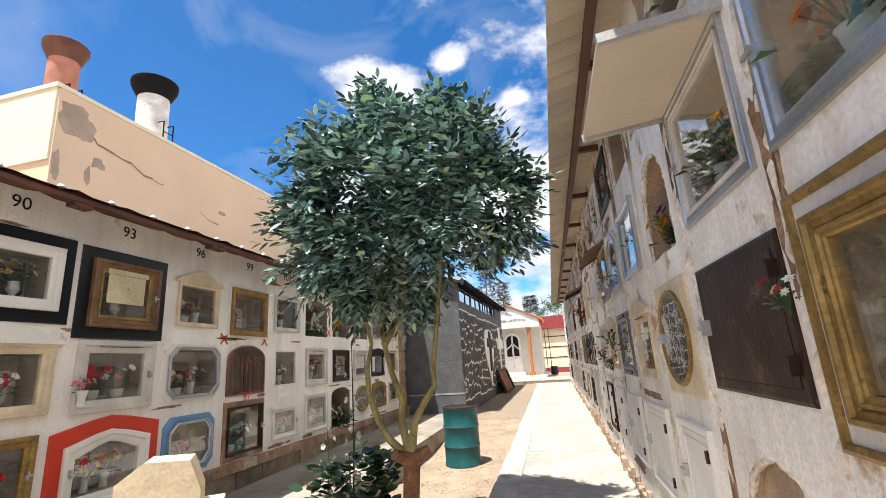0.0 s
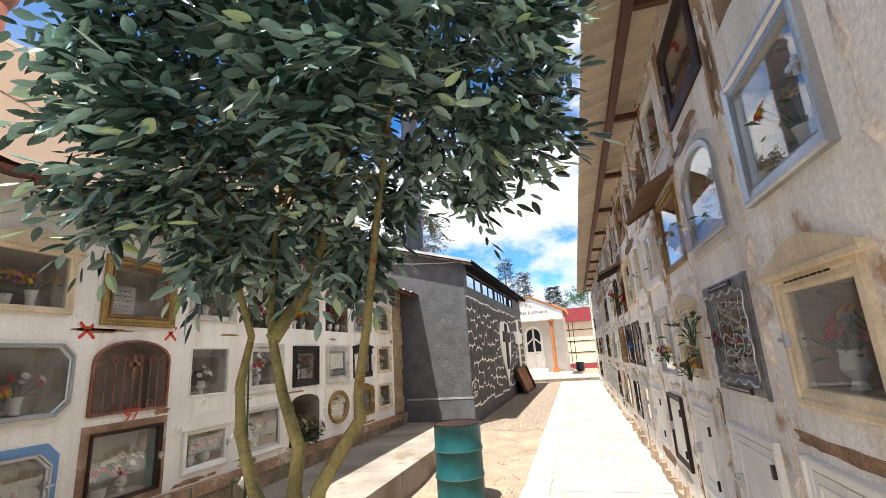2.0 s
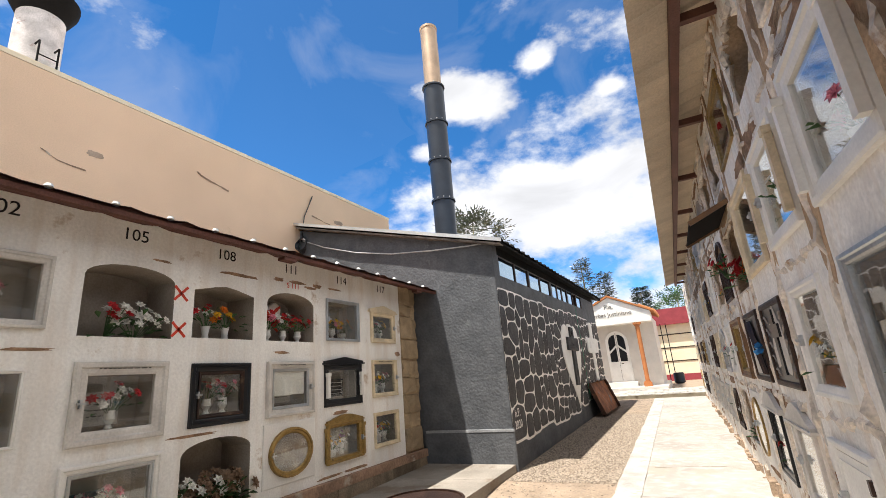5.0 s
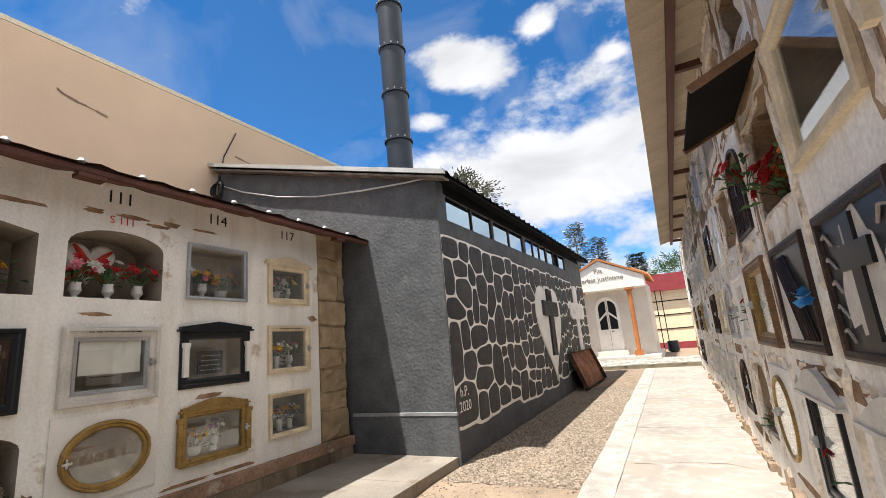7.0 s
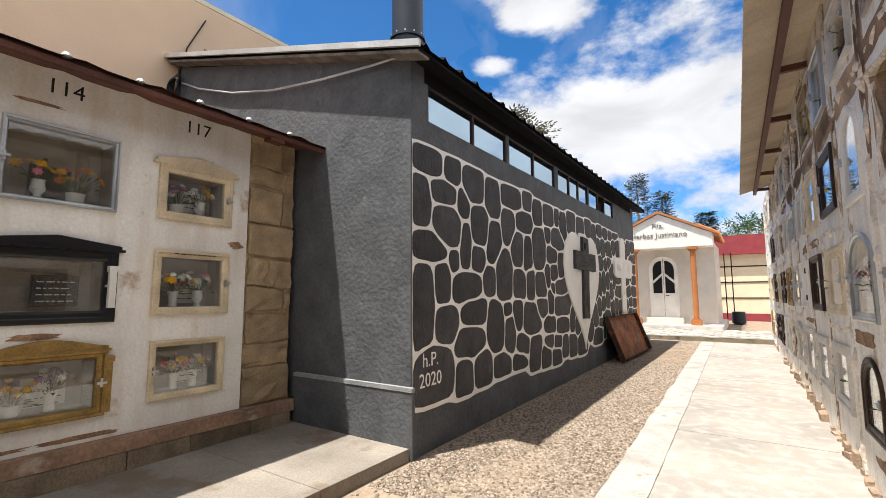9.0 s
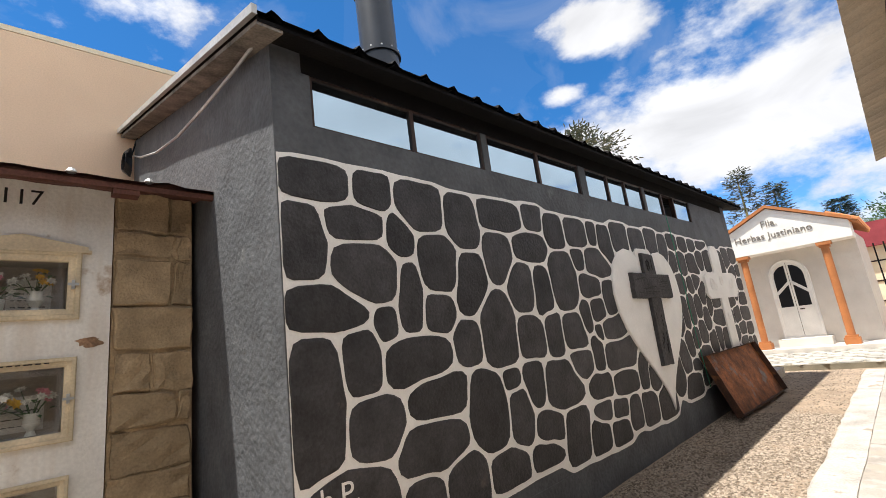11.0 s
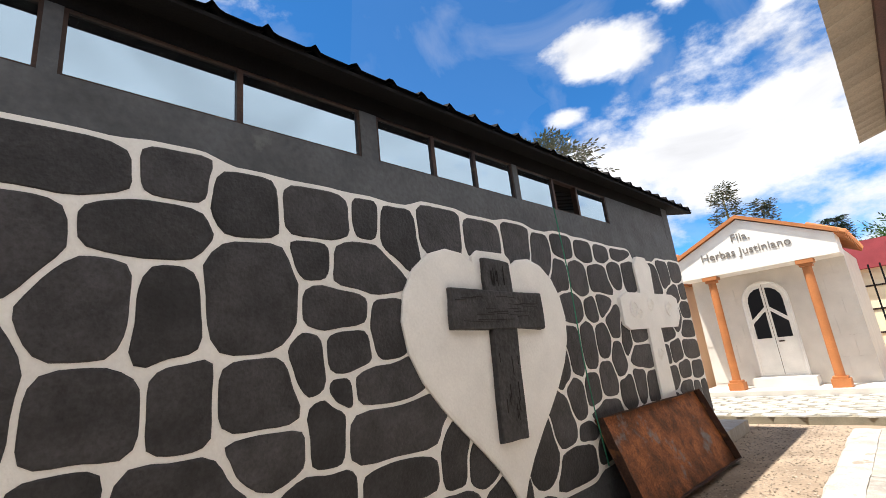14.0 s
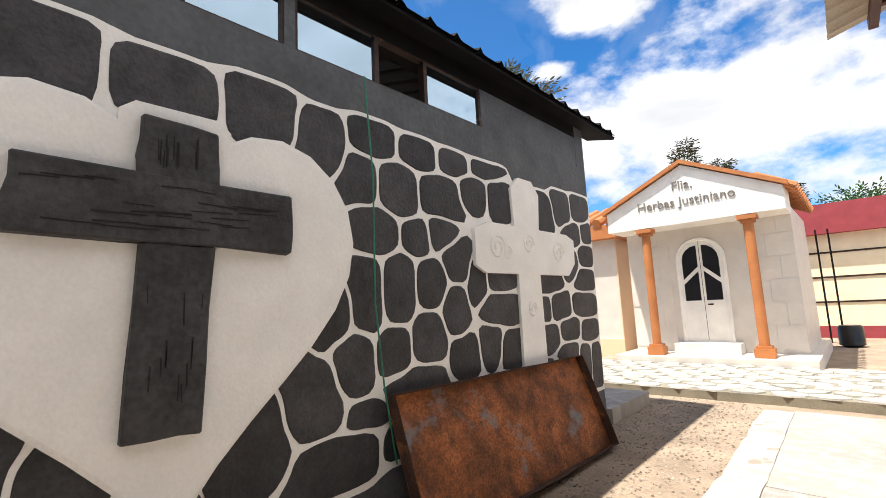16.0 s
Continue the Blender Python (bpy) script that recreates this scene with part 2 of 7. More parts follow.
def lathe(bm, prof, seg=20, c=(0, 0, 0), m=None):
    """Rings of (radius, height) round a vertical axis."""
    rings = []
    for r, z in prof:
        rings.append([bm.verts.new((c[0] + r * math.cos(2 * math.pi * i / seg), c[1] + r * math.sin(2 * math.pi * i / seg), c[2] + z)) for i in range(seg)])
    for a, b in zip(rings, rings[1:]):
        for i in range(seg):
            bm.faces.new((a[i], a[(i + 1) % seg], b[(i + 1) % seg], b[i]))
    bm.faces.new(rings[0][::-1])
    bm.faces.new(rings[-1])
    if m is not None:
        for ring in rings:
            for v in ring:
                v.co = m @ v.co


def tube(bm, pts, radii, seg=8):
    """A limb along points with a radius at each."""
    pts = [Vector(p) for p in pts]
    rings = []
    for i, p in enumerate(pts):
        d = (pts[min(i + 1, len(pts) - 1)] - pts[max(i - 1, 0)]).normalized()
        a = d.orthogonal().normalized() if not rings else (side - d * side.dot(d)).normalized()
        side = a
        b = d.cross(a)
        r = radii[i] if hasattr(radii, "__len__") else radii
        rings.append([bm.verts.new(p + r * (math.cos(2 * math.pi * k / seg) * a + math.sin(2 * math.pi * k / seg) * b)) for k in range(seg)])
    for a, b in zip(rings, rings[1:]):
        for k in range(seg):
            bm.faces.new((a[k], a[(k + 1) % seg], b[(k + 1) % seg], b[k]))
    bm.faces.new(rings[0][::-1])
    bm.faces.new(rings[-1])


def to_mesh(name, bm, material, bevel=0.0, smooth=False):
    if bevel:
        bmesh.ops.bevel(bm, geom=[e for e in bm.edges if len(e.link_faces) == 2 and e.calc_face_angle(0) > 0.6], offset=bevel, segments=1, affect="EDGES")
    bmesh.ops.recalc_face_normals(bm, faces=bm.faces)
    me = bpy.data.meshes.new(name)
    if smooth:
        for f in bm.faces:
            f.smooth = True
        for e in bm.edges:
            if len(e.link_faces) == 2 and e.calc_face_angle(0) > 0.7:
                e.smooth = False
    bm.to_mesh(me)
    bm.free()
    me.materials.append(material)
    return me


def part(name, bm, material, parent, label="", bevel=0.0, smooth=False):
    ob = new(name, bm if isinstance(bm, bpy.types.Mesh) else to_mesh(name, bm, material, bevel, smooth))
    ob.parent = parent
    return tagged(ob, label) if label else ob


def thing(name, label, category, m=None, group="", kind=""):
    ob = new(name)
    ob.empty_display_size = 0.1
    if m is not None:
        ob.matrix_world = m
    return tagged(ob, label, category, group, kind)


def solid(name, bm, material, label, category="", kind="structure", bevel=0.0, smooth=False, m=None):
    ob = new(name, to_mesh(name, bm, material, bevel, smooth))
    if m is not None:
        ob.matrix_world = m
    return tagged(ob, label, category or name.split("_")[0], kind=kind)


# ---------- plan ----------
ML = pose(-3.59, 7.0, 0, -0.72, 0, 0)              # left niche wall: x outward, y along, z up
MR = pose(1.081, 4.0, 0, 0.45, 0, 181.08) @ Matrix.Translation((0, 4.0, 0))  # right niche wall: the same, y runs back


def path_x(y, off):
    """x of a line beside the right wall, off metres out from it."""
    return 1.156 - 0.0188 * y - off


def ground_z(x, y):
    """Height of the earth strip: sunk beside the slab, level with it past the dark building's corner."""
    k = min(1.0, max(0.0, (y - 8.3) / 3.2))
    k = k * k * (3 - 2 * k)
    return -0.23 * (1 - k) - 0.03


# ---------- ground ----------
def build_ground():
    bm = bmesh.new()
    ys = [-60, -20, -8] + [-4 + 0.4 * i for i in range(60)] + [22, 26, 34, 60, 200, 900]
    xs = [-900, -200, -60, -20, -9] + [-3.7 + 0.3 * i for i in range(16)] + [2, 10, 60, 200, 900]
    rows = []
    for y in ys:
        rows.append([bm.verts.new((x, y, ground_z(x, y) + (0.012 * noise.noise((x * 2, y * 2, 0)) if -4 < x < 1 else -0.05))) for x in xs])
    for a, b in zip(rows, rows[1:]):
        for i in range(len(xs) - 1):
            bm.faces.new((a[i], a[i + 1], b[i + 1], b[i]))
    solid("ground", bm, M_DIRT, "dry sandy brown earth with scattered pebbles", "ground", smooth=True)
    bm = bmesh.new()
    prism(bm, [(path_x(-6, 1.26), -6), (path_x(-6, -0.05), -6), (path_x(22.58, -0.05), 22.58), (path_x(22.58, 1.26), 22.58)], -0.35, -0.03)
    way = solid("walkway", bm, M_CONC, "pale sunlit concrete walkway with cracks and joints", "pavement")
    for y0, y1 in ((-6, 1.5), (1.5, 4.5), (4.5, 7.6), (7.6, 10.8), (10.8, 13.9), (13.9, 17.0), (17.0, 20.0), (20.0, 22.6)):
        pts = [(path_x(y0, 1.27), y0 + 0.008), (path_x(y0, -0.05), y0 + 0.008), (path_x(y1, -0.05), y1 - 0.004), (path_x(y1, 1.27), y1 - 0.004)]
        bm = bmesh.new()
        prism(bm, pts, -0.05, 0.0)
        part("slab", bm, M_CONC, way, bevel=0.006)
    rng = random.Random(6)
    for y0, off, n in ((3.2, 0.2, 9), (6.1, 0.9, 7), (9.4, 0.3, 9), (12.1, 0.15, 10), (15.3, 0.6, 7), (17.6, 0.2, 9)):
        bm = bmesh.new()
        x, y = path_x(y0, off), y0
        for _ in range(n):
            x1, y1 = x - rng.uniform(0.05, 0.14), y + rng.uniform(-0.09, 0.10)
            t = rng.uniform(0.002, 0.006)
            bm.faces.new([bm.verts.new(q) for q in ((x, y - t, 0.0025), (x1, y1 - t, 0.0025), (x1, y1 + t, 0.0025), (x, y + t, 0.0025))])
            x, y = x1, y1
        part("crack", bm, M_DIRT, way, "thin dirt-filled crack")
    bm = bmesh.new()
    rows = []
    for k in range(286):
        y = -6 + 0.1 * k
        w = 0.03 * noise.noise((y * 1.3, 0, 5)) + 0.02 * noise.noise((y * 5.0, 3, 5))
        z = 0.010 + 0.010 * noise.noise((y * 2.1, 7, 0)) + 0.006 * noise.noise((y * 9, 1, 0))
        rows.append([bm.verts.new(q) for q in ((path_x(y, 1.57 + w), y, -0.35), (path_x(y, 1.56 + w), y, z - 0.02), (path_x(y, 1.535 + w), y, z), (path_x(y, 1.40), y, z + 0.004), (path_x(y, 1.262 + w * 0.4), y, max(0.004, z)), (path_x(y, 1.25 + w * 0.4), y, -0.06))])
    for p, q in zip(rows, rows[1:]):
        for i in range(5):
            bm.faces.new((p[i], p[i + 1], q[i + 1], q[i]))
    solid("kerb", bm, mat("whitish_kerb", (0.47, 0.44, 0.40), 0.92, var=0.3, scale=3, bump=0.7, fine=60, dirt=((0.30, 0.25, 0.20), 3.0, 0.58)), "worn whitish concrete kerb along the walkway", "kerb")
    bm = bmesh.new()
    for y0, y1 in ((-6, 2), (2, 5), (5, 8), (8, 11), (11, 12.0)):
        cube(bm, -3.7, -2.08, y0, y1 - 0.006, -0.4, 0.07)
    solid("side_slab", bm, M_DIRTYC, "raised concrete footway slab below the niche wall", "pavement", bevel=0.012)


build_ground()


# ---------- outlines, frames, panes ----------
TO_WALL = Matrix(((0, 0, 1, 0), (1, 0, 0, 0), (0, 1, 0, 0), (0, 0, 0, 1)))  # drawn in x, y; stands in y, z and grows along x


def o_rect(w, h):
    return lambda i: [(-w / 2 + i, -h / 2 + i), (w / 2 - i, -h / 2 + i), (w / 2 - i, h / 2 - i), (-w / 2 + i, h / 2 - i)]


def o_arch(w, h, rise=None, n=12):
    r = rise if rise is not None else w / 2

    def f(i):
        a, hz = w / 2 - i, h / 2 - r
        return [(-a, -h / 2 + i), (a, -h / 2 + i)] + [(a * math.cos(math.pi * k / n), hz + (r - i) * math.sin(math.pi * k / n)) for k in range(n + 1)]
    return f


def o_oval(w, h, n=24):
    return lambda i: [((w / 2 - i) * math.cos(2 * math.pi * k / n), (h / 2 - i) * math.sin(2 * math.pi * k / n)) for k in range(n)]


def o_oct(w, h, c=0.09):
    def f(i):
        a, b, k = w / 2 - i, h / 2 - i, c
        return [(-a + k, -b), (a - k, -b), (a, -b + k), (a, b - k), (a - k, b), (-a + k, b), (-a, b - k), (-a, -b + k)]
    return f


def o_gable(w, h, rise=0.1):
    def f(i):
        a, b = w / 2 - i, h / 2 - i
        return [(-a, -b), (a, -b), (a, b - rise), (a * 0.35, b - rise * 0.25), (0, b), (-a * 0.35, b - rise * 0.25), (-a, b - rise)]
    return f


def ring(bm, f, prof, closed=False):
    loops = []
    for i, x in prof:
        loops.append([bm.verts.new((x, y, z)) for y, z in f(i)])
    n = len(loops[0])
    for a, b in zip(loops, loops[1:]):
        for k in range(n):
            bm.faces.new((a[k], a[(k + 1) % n], b[(k + 1) % n], b[k]))
    if closed:
        bm.faces.new(loops[-1])


def prof(w, d, x=0.0):
    return [(0, x - 0.02), (0, x + d * 0.8), (w * 0.12, x + d), (w * 0.38, x + d), (w * 0.5, x + d * 0.6), (w * 0.8, x + d * 0.55), (w, x + d * 0.3), (w, x - 0.03)]


M_ALU = mat("aluminium", (0.52, 0.53, 0.54), 0.38, 0.85, var=0.2, bump=0.05)
M_PEWTER = mat("pewter", (0.26, 0.26, 0.27), 0.42, 0.8, var=0.4, scale=8, bump=0.3)
M_GOLD = mat("old_gold", (0.36, 0.23, 0.075), 0.45, 0.55, var=0.4, scale=9, bump=0.4, dirt=((0.16, 0.10, 0.05), 9, 0.6))
M_WOOD = mat("frame_wood", (0.20, 0.105, 0.05), 0.5, var=0.4, scale=6, bump=0.3)
M_MARF = mat("pale_marble", (0.62, 0.58, 0.53), 0.55, var=0.18, scale=5, bump=0.1)
M_CREAMF = mat("cream_stone_frame", (0.70, 0.58, 0.40), 0.7, var=0.2, scale=6, bump=0.25)
M_WHITEF = mat("white_frame", (0.82, 0.79, 0.74), 0.6, var=0.1, bump=0.15)
M_BROWN = mat("brown_metal", (0.050, 0.026, 0.018), 0.5, 0.3, var=0.5, scale=5, bump=0.3, dirt=((0.13, 0.08, 0.05), 7, 0.60), streak=((0.02, 0.012, 0.01), 0.7))
M_IRON = mat("pale_iron", (0.42, 0.36, 0.32), 0.6, 0.3, var=0.2)
M_REDP = mat("red_paint", (0.62, 0.05, 0.02), 0.6, var=0.15, bump=0.3)
M_BLUEP = mat("blue_paint", (0.16, 0.30, 0.52), 0.7, var=0.15, bump=0.3)
M_BRICKR = mat("brick_render", (0.36, 0.225, 0.15), 0.92, var=0.4, scale=4, bump=0.8, fine=35, dirt=((0.50, 0.43, 0.34), 2.2, 0.58))
M_NICHE = mat("niche_inside", (0.34, 0.29, 0.24), 0.9, var=0.25, scale=4, bump=0.3)
M_NICHEB = mat("bare_niche_inside", (0.46, 0.33, 0.22), 0.95, var=0.35, scale=3, bump=0.7, dirt=((0.20, 0.13, 0.08), 3, 0.6))
M_OVALB = mat("dim_brown_backing", (0.17, 0.12, 0.085), 0.8, var=0.5, scale=5, bump=0.3, dirt=((0.36, 0.30, 0.24), 4, 0.60))
M_INK = mat("black_ink", (0.015, 0.013, 0.012), 0.8, var=0.1, bump=0)
M_GLASS = glass_mat("window_glass", (0.95, 0.96, 0.95), 0.07)
# blue gloss tint colours the mirrored clouds like a pale blue sky
M_MIRGL = glass_mat("dark_window_glass", (0.10, 0.11, 0.12), 0.62, 0.01, (0.62, 0.80, 0.95))
M_CERAM = mat("white_ceramic", (0.78, 0.77, 0.74), 0.3, var=0.08, bump=0.05)
M_VASEB = mat("blue_vase", (0.05, 0.08, 0.28), 0.3, var=0.1, bump=0.05)
M_STEM = mat("stem_green", (0.045, 0.10, 0.03), 0.7, var=0.3, bump=0.1)
M_DRY = mat("dry_plants", (0.20, 0.14, 0.08), 0.9, var=0.4, bump=0.2)
PETAL = {}
for n_, c_ in (("red", (0.50, 0.02, 0.025)), ("yellow", (0.75, 0.42, 0.02)), ("white", (0.78, 0.75, 0.68)), ("pink", (0.70, 0.22, 0.28)), ("orange", (0.70, 0.20, 0.02)), ("purple", (0.20, 0.06, 0.26)), ("brown", (0.20, 0.12, 0.07))):
    PETAL[n_] = mat(n_ + "_petals", c_, 0.7, var=0.25, scale=30, bump=0.1)


def text_part(body, size, material, parent, m, depth=0.003):
    cu = bpy.data.curves.new("writing", "FONT")
    cu.body, cu.size, cu.extrude, cu.align_x, cu.align_y = body, size, depth, "CENTER", "CENTER"
    cu.resolution_u = 3
    cu.materials.append(material)
    ob = new("writing", cu)
    ob.parent, ob.matrix_local = parent, m
    return ob


WALL_TEXT = Matrix(((0, 0, 1, 0), (1, 0, 0, 0), (0, 1, 0, 0), (0, 0, 0, 1)))  # reads along +y, faces +x


def bars(parent, w, z, x, rows=1, gap=0.022, seed=0, y=0.0, material=None):
    """Writing too small to read: rows of little dark bars."""
    rng = random.Random(seed)
    bm = bmesh.new()
    for r in range(rows):
        p = -w / 2
        while p < w / 2 - 0.02:
            l = rng.uniform(0.015, 0.05)
            cube(bm, x, x + 0.003, y + p, y + min(p + l, w / 2), z - r * gap, z - r * gap + 0.007)
            p += l + 0.012
    tagged(part("lettering", bm, material or M_INK, parent), kind="stuff")


def vase_mesh(kind):
    bm = bmesh.new()
    lathe(bm, {"tall": [(0.030, 0), (0.034, 0.01), (0.028, 0.05), (0.040, 0.12), (0.046, 0.13)], "pot": [(0.036, 0), (0.052, 0.02), (0.058, 0.075), (0.062, 0.08)], "urn": [(0.03, 0), (0.018, 0.03), (0.045, 0.07), (0.036, 0.12), (0.042, 0.135)]}[kind], 12)
    return bm


def bouquet(m, colours, size=0.2, vase="tall", vmat=None, n=9, seed=0, leaves=14, label=""):
    """A bunch of flowers, in a vase or tied; stands at m, x outward."""
    rng = random.Random(seed)
    names = " and ".join(dict.fromkeys(colours[:2]))
    root = thing("flower_bouquet", label or f"{names} artificial flowers in a small vase", "flowers", m, "flowers on the niches")
    h0 = 0.0
    if vase:
        part("vase", vase_mesh(vase), vmat or M_CERAM, root, smooth=True)
        h0 = 0.11 if vase != "pot" else 0.07
    st, lf = bmesh.new(), bmesh.new()
    per = {c: bmesh.new() for c in colours}
    for i in range(n):
        d = Vector((rng.uniform(-0.25, 0.7), rng.uniform(-1, 1), rng.uniform(0.45, 1.2))).normalized() * size * rng.uniform(0.55, 1.0)
        p = Vector((0, 0, h0)) + d
        tube(st, [(0, 0, h0 - 0.03), Vector((0, 0, h0)) + d * 0.5, p], 0.003, 3)
        b = per[colours[i % len(colours)]]
        r, nrm = size * rng.uniform(0.13, 0.21), (d.normalized() + Vector((0.8, 0, 0.1))).normalized()
        u = nrm.orthogonal().normalized()
        v = nrm.cross(u)
        for ringn, rr, lift in ((7, r, 0.15), (5, r * 0.6, 0.45)):
            for k in range(ringn):
                a0 = 2 * math.pi * (k + rng.uniform(-0.1, 0.1)) / ringn
                da = math.pi / ringn * 1.1
                tip = p + rr * (math.cos(a0) * u + math.sin(a0) * v) + nrm * rr * lift
                s1 = p + rr * 0.6 * (math.cos(a0 - da) * u + math.sin(a0 - da) * v) + nrm * rr * lift * 1.3
                s2 = p + rr * 0.6 * (math.cos(a0 + da) * u + math.sin(a0 + da) * v) + nrm * rr * lift * 1.3
                b.faces.new([b.verts.new(q) for q in (p, s1, tip, s2)])
    for i in range(leaves):
        d = Vector((rng.uniform(-0.2, 0.8), rng.uniform(-1, 1), rng.uniform(0.0, 1.0))).normalized()
        p = Vector((0, 0, h0)) + d * size * rng.uniform(0.2, 0.8)
        e = p + (d + Vector((0, 0, -0.3))) * size * 0.32
        s = d.cross(Vector((0, 0, 1))).normalized() * size * 0.08
        mid = (p + e) / 2 + Vector((0, 0, size * 0.05))
        lf.faces.new([lf.verts.new(q) for q in (p, mid + s, e, mid - s)])
    tagged(part("stem_bunch", st, M_STEM, root), kind="stuff")
    if leaves:
        part("foliage", lf, M_STEM, root)
    else:
        lf.free()
    for c, b in per.items():
        if b.verts:
            tagged(part("blossom_cluster", b, PETAL[c], root, f"{c} petals"), kind="stuff")
        else:
            b.free()
    return root


def ragged(cy, cz, w, h, rng, n=26):
    """A torn, uneven outline."""
    s = rng.uniform(0, 50)
    out = []
    for k in range(n):
        a = 2 * math.pi * k / n
        r = 1 + 0.45 * noise.noise((math.cos(a) * 1.3 + s, math.sin(a) * 1.3, 0)) + 0.3 * noise.noise((math.cos(a) * 4 + s, math.sin(a) * 4, 3))
        ca, sa = math.cos(a), math.sin(a)
        out.append((cy + w / 2 * r * math.copysign(abs(ca) ** 0.7, ca), cz + h / 2 * r * math.copysign(abs(sa) ** 0.7, sa)))
    return out


# ---------- niche walls ----------
OPEN = {"L": {}, "R": {}}
RIMS = {}
PITCH_R = 0.97
COL_L = {90: (-4.75, -3.84), 93: (-3.84, -2.84), 96: (-2.84, -1.97), 99: (-1.97, -1.05), 102: (-1.05, -0.18), 105: (-0.18, 0.74), 108: (0.74, 1.6), 111: (1.6, 2.5), 114: (2.5, 3.42), 117: (3.42, 4.34)}
ROW_L = {1: (0.36, 1.09), 2: (1.09, 1.84), 3: (1.84, 2.66)}
ROW_R = {1: (0.25, 1.09), 2: (1.09, 1.89), 3: (1.89, 2.74), 4: (2.74, 3.72)}


def cell(side, col, row):
    if side == "L":
        return (*COL_L[col], *ROW_L[row])
    c = -(2.25 + PITCH_R * col)
    return (c - PITCH_R / 2, c + PITCH_R / 2, *ROW_R[row])


FIT_R = {1: (0.40, 1.0), 2: (1.19, 1.77), 3: (2.02, 2.60), 4: (2.90, 3.46)}
FIT_L = {1: (0.46, 1.02), 2: (1.16, 1.72), 3: (1.97, 2.50)}


def spot(side, col, row, w=None, h=None, dz=0.0):
    a0, a1, _, _ = cell(side, col, row)
    z0, z1 = (FIT_L if side == "L" else FIT_R)[row]
    w, h = w or (a1 - a0) * 0.76, h or z1 - z0
    return (a0 + a1) / 2, (z0 + z1) / 2 + dz, w, h


def hole(side, col, row, f, y, z, depth=0.42):
    OPEN[side][(col, row)] = ([(y + a, z + b) for a, b in f(0)], depth)


def base_m(side):
    return ML if side == "L" else MR


def niche_window(side, col, row, kind="rect", frame=None, fw=0.06, fd=0.035, label="", w=None, h=None, dz=0.0, glass=True, inside=("white", "red"), plaque=True, second=None, handle=True, board=None, board_w=0.05, letters=0, rise=None, seed=None, back=None):
    """A framed and glazed niche front: frame, inner frame, pane, handle, plaque, with flowers behind the glass."""
    seed = seed if seed is not None else col * 7 + row
    rng = random.Random(seed)
    if side == "R":
        fd *= 0.6
    y, z, w, h = spot(side, col, row, w, h, dz)
    shape = {"rect": o_rect(w, h), "arch": o_arch(w, h, rise), "oval": o_oval(w, h), "oct": o_oct(w, h), "gable": o_gable(w, h, rise or 0.09)}[kind]
    m = base_m(side) @ Matrix.Translation((0, y, z))
    root = thing("niche_window", label, "niche window", m, "glazed niche fronts")
    if board is not None:  # a flat surround wider than the frame
        bm = bmesh.new()
        bf = {"oval": o_rect(w + 2 * board_w, h + 2 * board_w)}.get(kind, lambda i: shape(i - board_w))
        if kind == "oval":
            ring(bm, bf, [(0, -0.01), (0, 0.012), (0.012, 0.016)], True)
        else:
            ring(bm, bf, [(0, -0.01), (0, 0.012), (0.01, 0.018), (board_w + 0.01, 0.016)])
        part("surround", bm, board, root)
    bm = bmesh.new()
    x0 = 0.014 if board is not None else 0.0
    ring(bm, shape, prof(fw, fd, x0))
    part("frame", bm, frame, root)
    fi = fw
    if second is not None:
        bm = bmesh.new()
        ring(bm, lambda i: shape(i + fw), prof(0.03, 0.022, x0))
        part("inner_frame", bm, second, root)
        fi += 0.03
    if letters:
        bars(root, w * 0.55, h / 2 - fw * 0.55, fd + 0.002 + x0, letters, seed=seed)
    inner = shape(fi - 0.006)
    if glass:
        bm = bmesh.new()
        xg = x0 - 0.002 if kind != "oval" or board is None else 0.026
        prism(bm, inner, xg - 0.004, xg, TO_WALL)
        pane = part("pane", bm, M_GLASS, root)
        if xg > 0.02:
            bm = bmesh.new()
            prism(bm, inner, 0.0165, 0.0195, TO_WALL)
            part("backing", bm, M_OVALB, root, "dim brown backing behind the oval glass")
        pane.visible_shadow = False
        if handle:
            bm = bmesh.new()
            s = -1 if rng.random() < 0.5 else 1
            yy = s * (w / 2 - fi * 0.6)
            cube(bm, x0, x0 + fd + 0.012, yy - 0.008, yy + 0.008, -0.03, 0.03)
            cube(bm, x0 + fd + 0.01, x0 + fd + 0.022, yy - 0.03, yy + 0.03, -0.008, 0.008)
            part("latch", bm, M_ALU, root, bevel=0.003)
    oy, oz = y, z
    hole(side, col, row, lambda i: shape(fi - 0.004), oy, oz, 0.24)
    if plaque:
        bm = bmesh.new()
        ph, pw = h * 0.42, w * 0.36
        py = rng.uniform(-0.1, 0.1) * w
        cube(bm, -0.19, -0.175, py - pw / 2, py + pw / 2, -h / 2 + fi + 0.03, -h / 2 + fi + 0.03 + ph)
        pl = thing("memorial_plaque", "small pale memorial plaque with lettering inside a niche", "plaque", m, "plaques inside niches")
        part("slab", bm, back or (M_MARF if rng.random() < 0.7 else M_BLACK), pl, bevel=0.003)
        bars(pl, pw * 0.8, -h / 2 + fi + ph - 0.02, -0.174, 4, 0.045, seed, py, None if back is None else M_WHITEF)
    zf = -h / 2 + fi + 0.001
    for j, c in enumerate(inside):
        yy = (j - (len(inside) - 1) / 2) * w * 0.3 + rng.uniform(-0.03, 0.03)
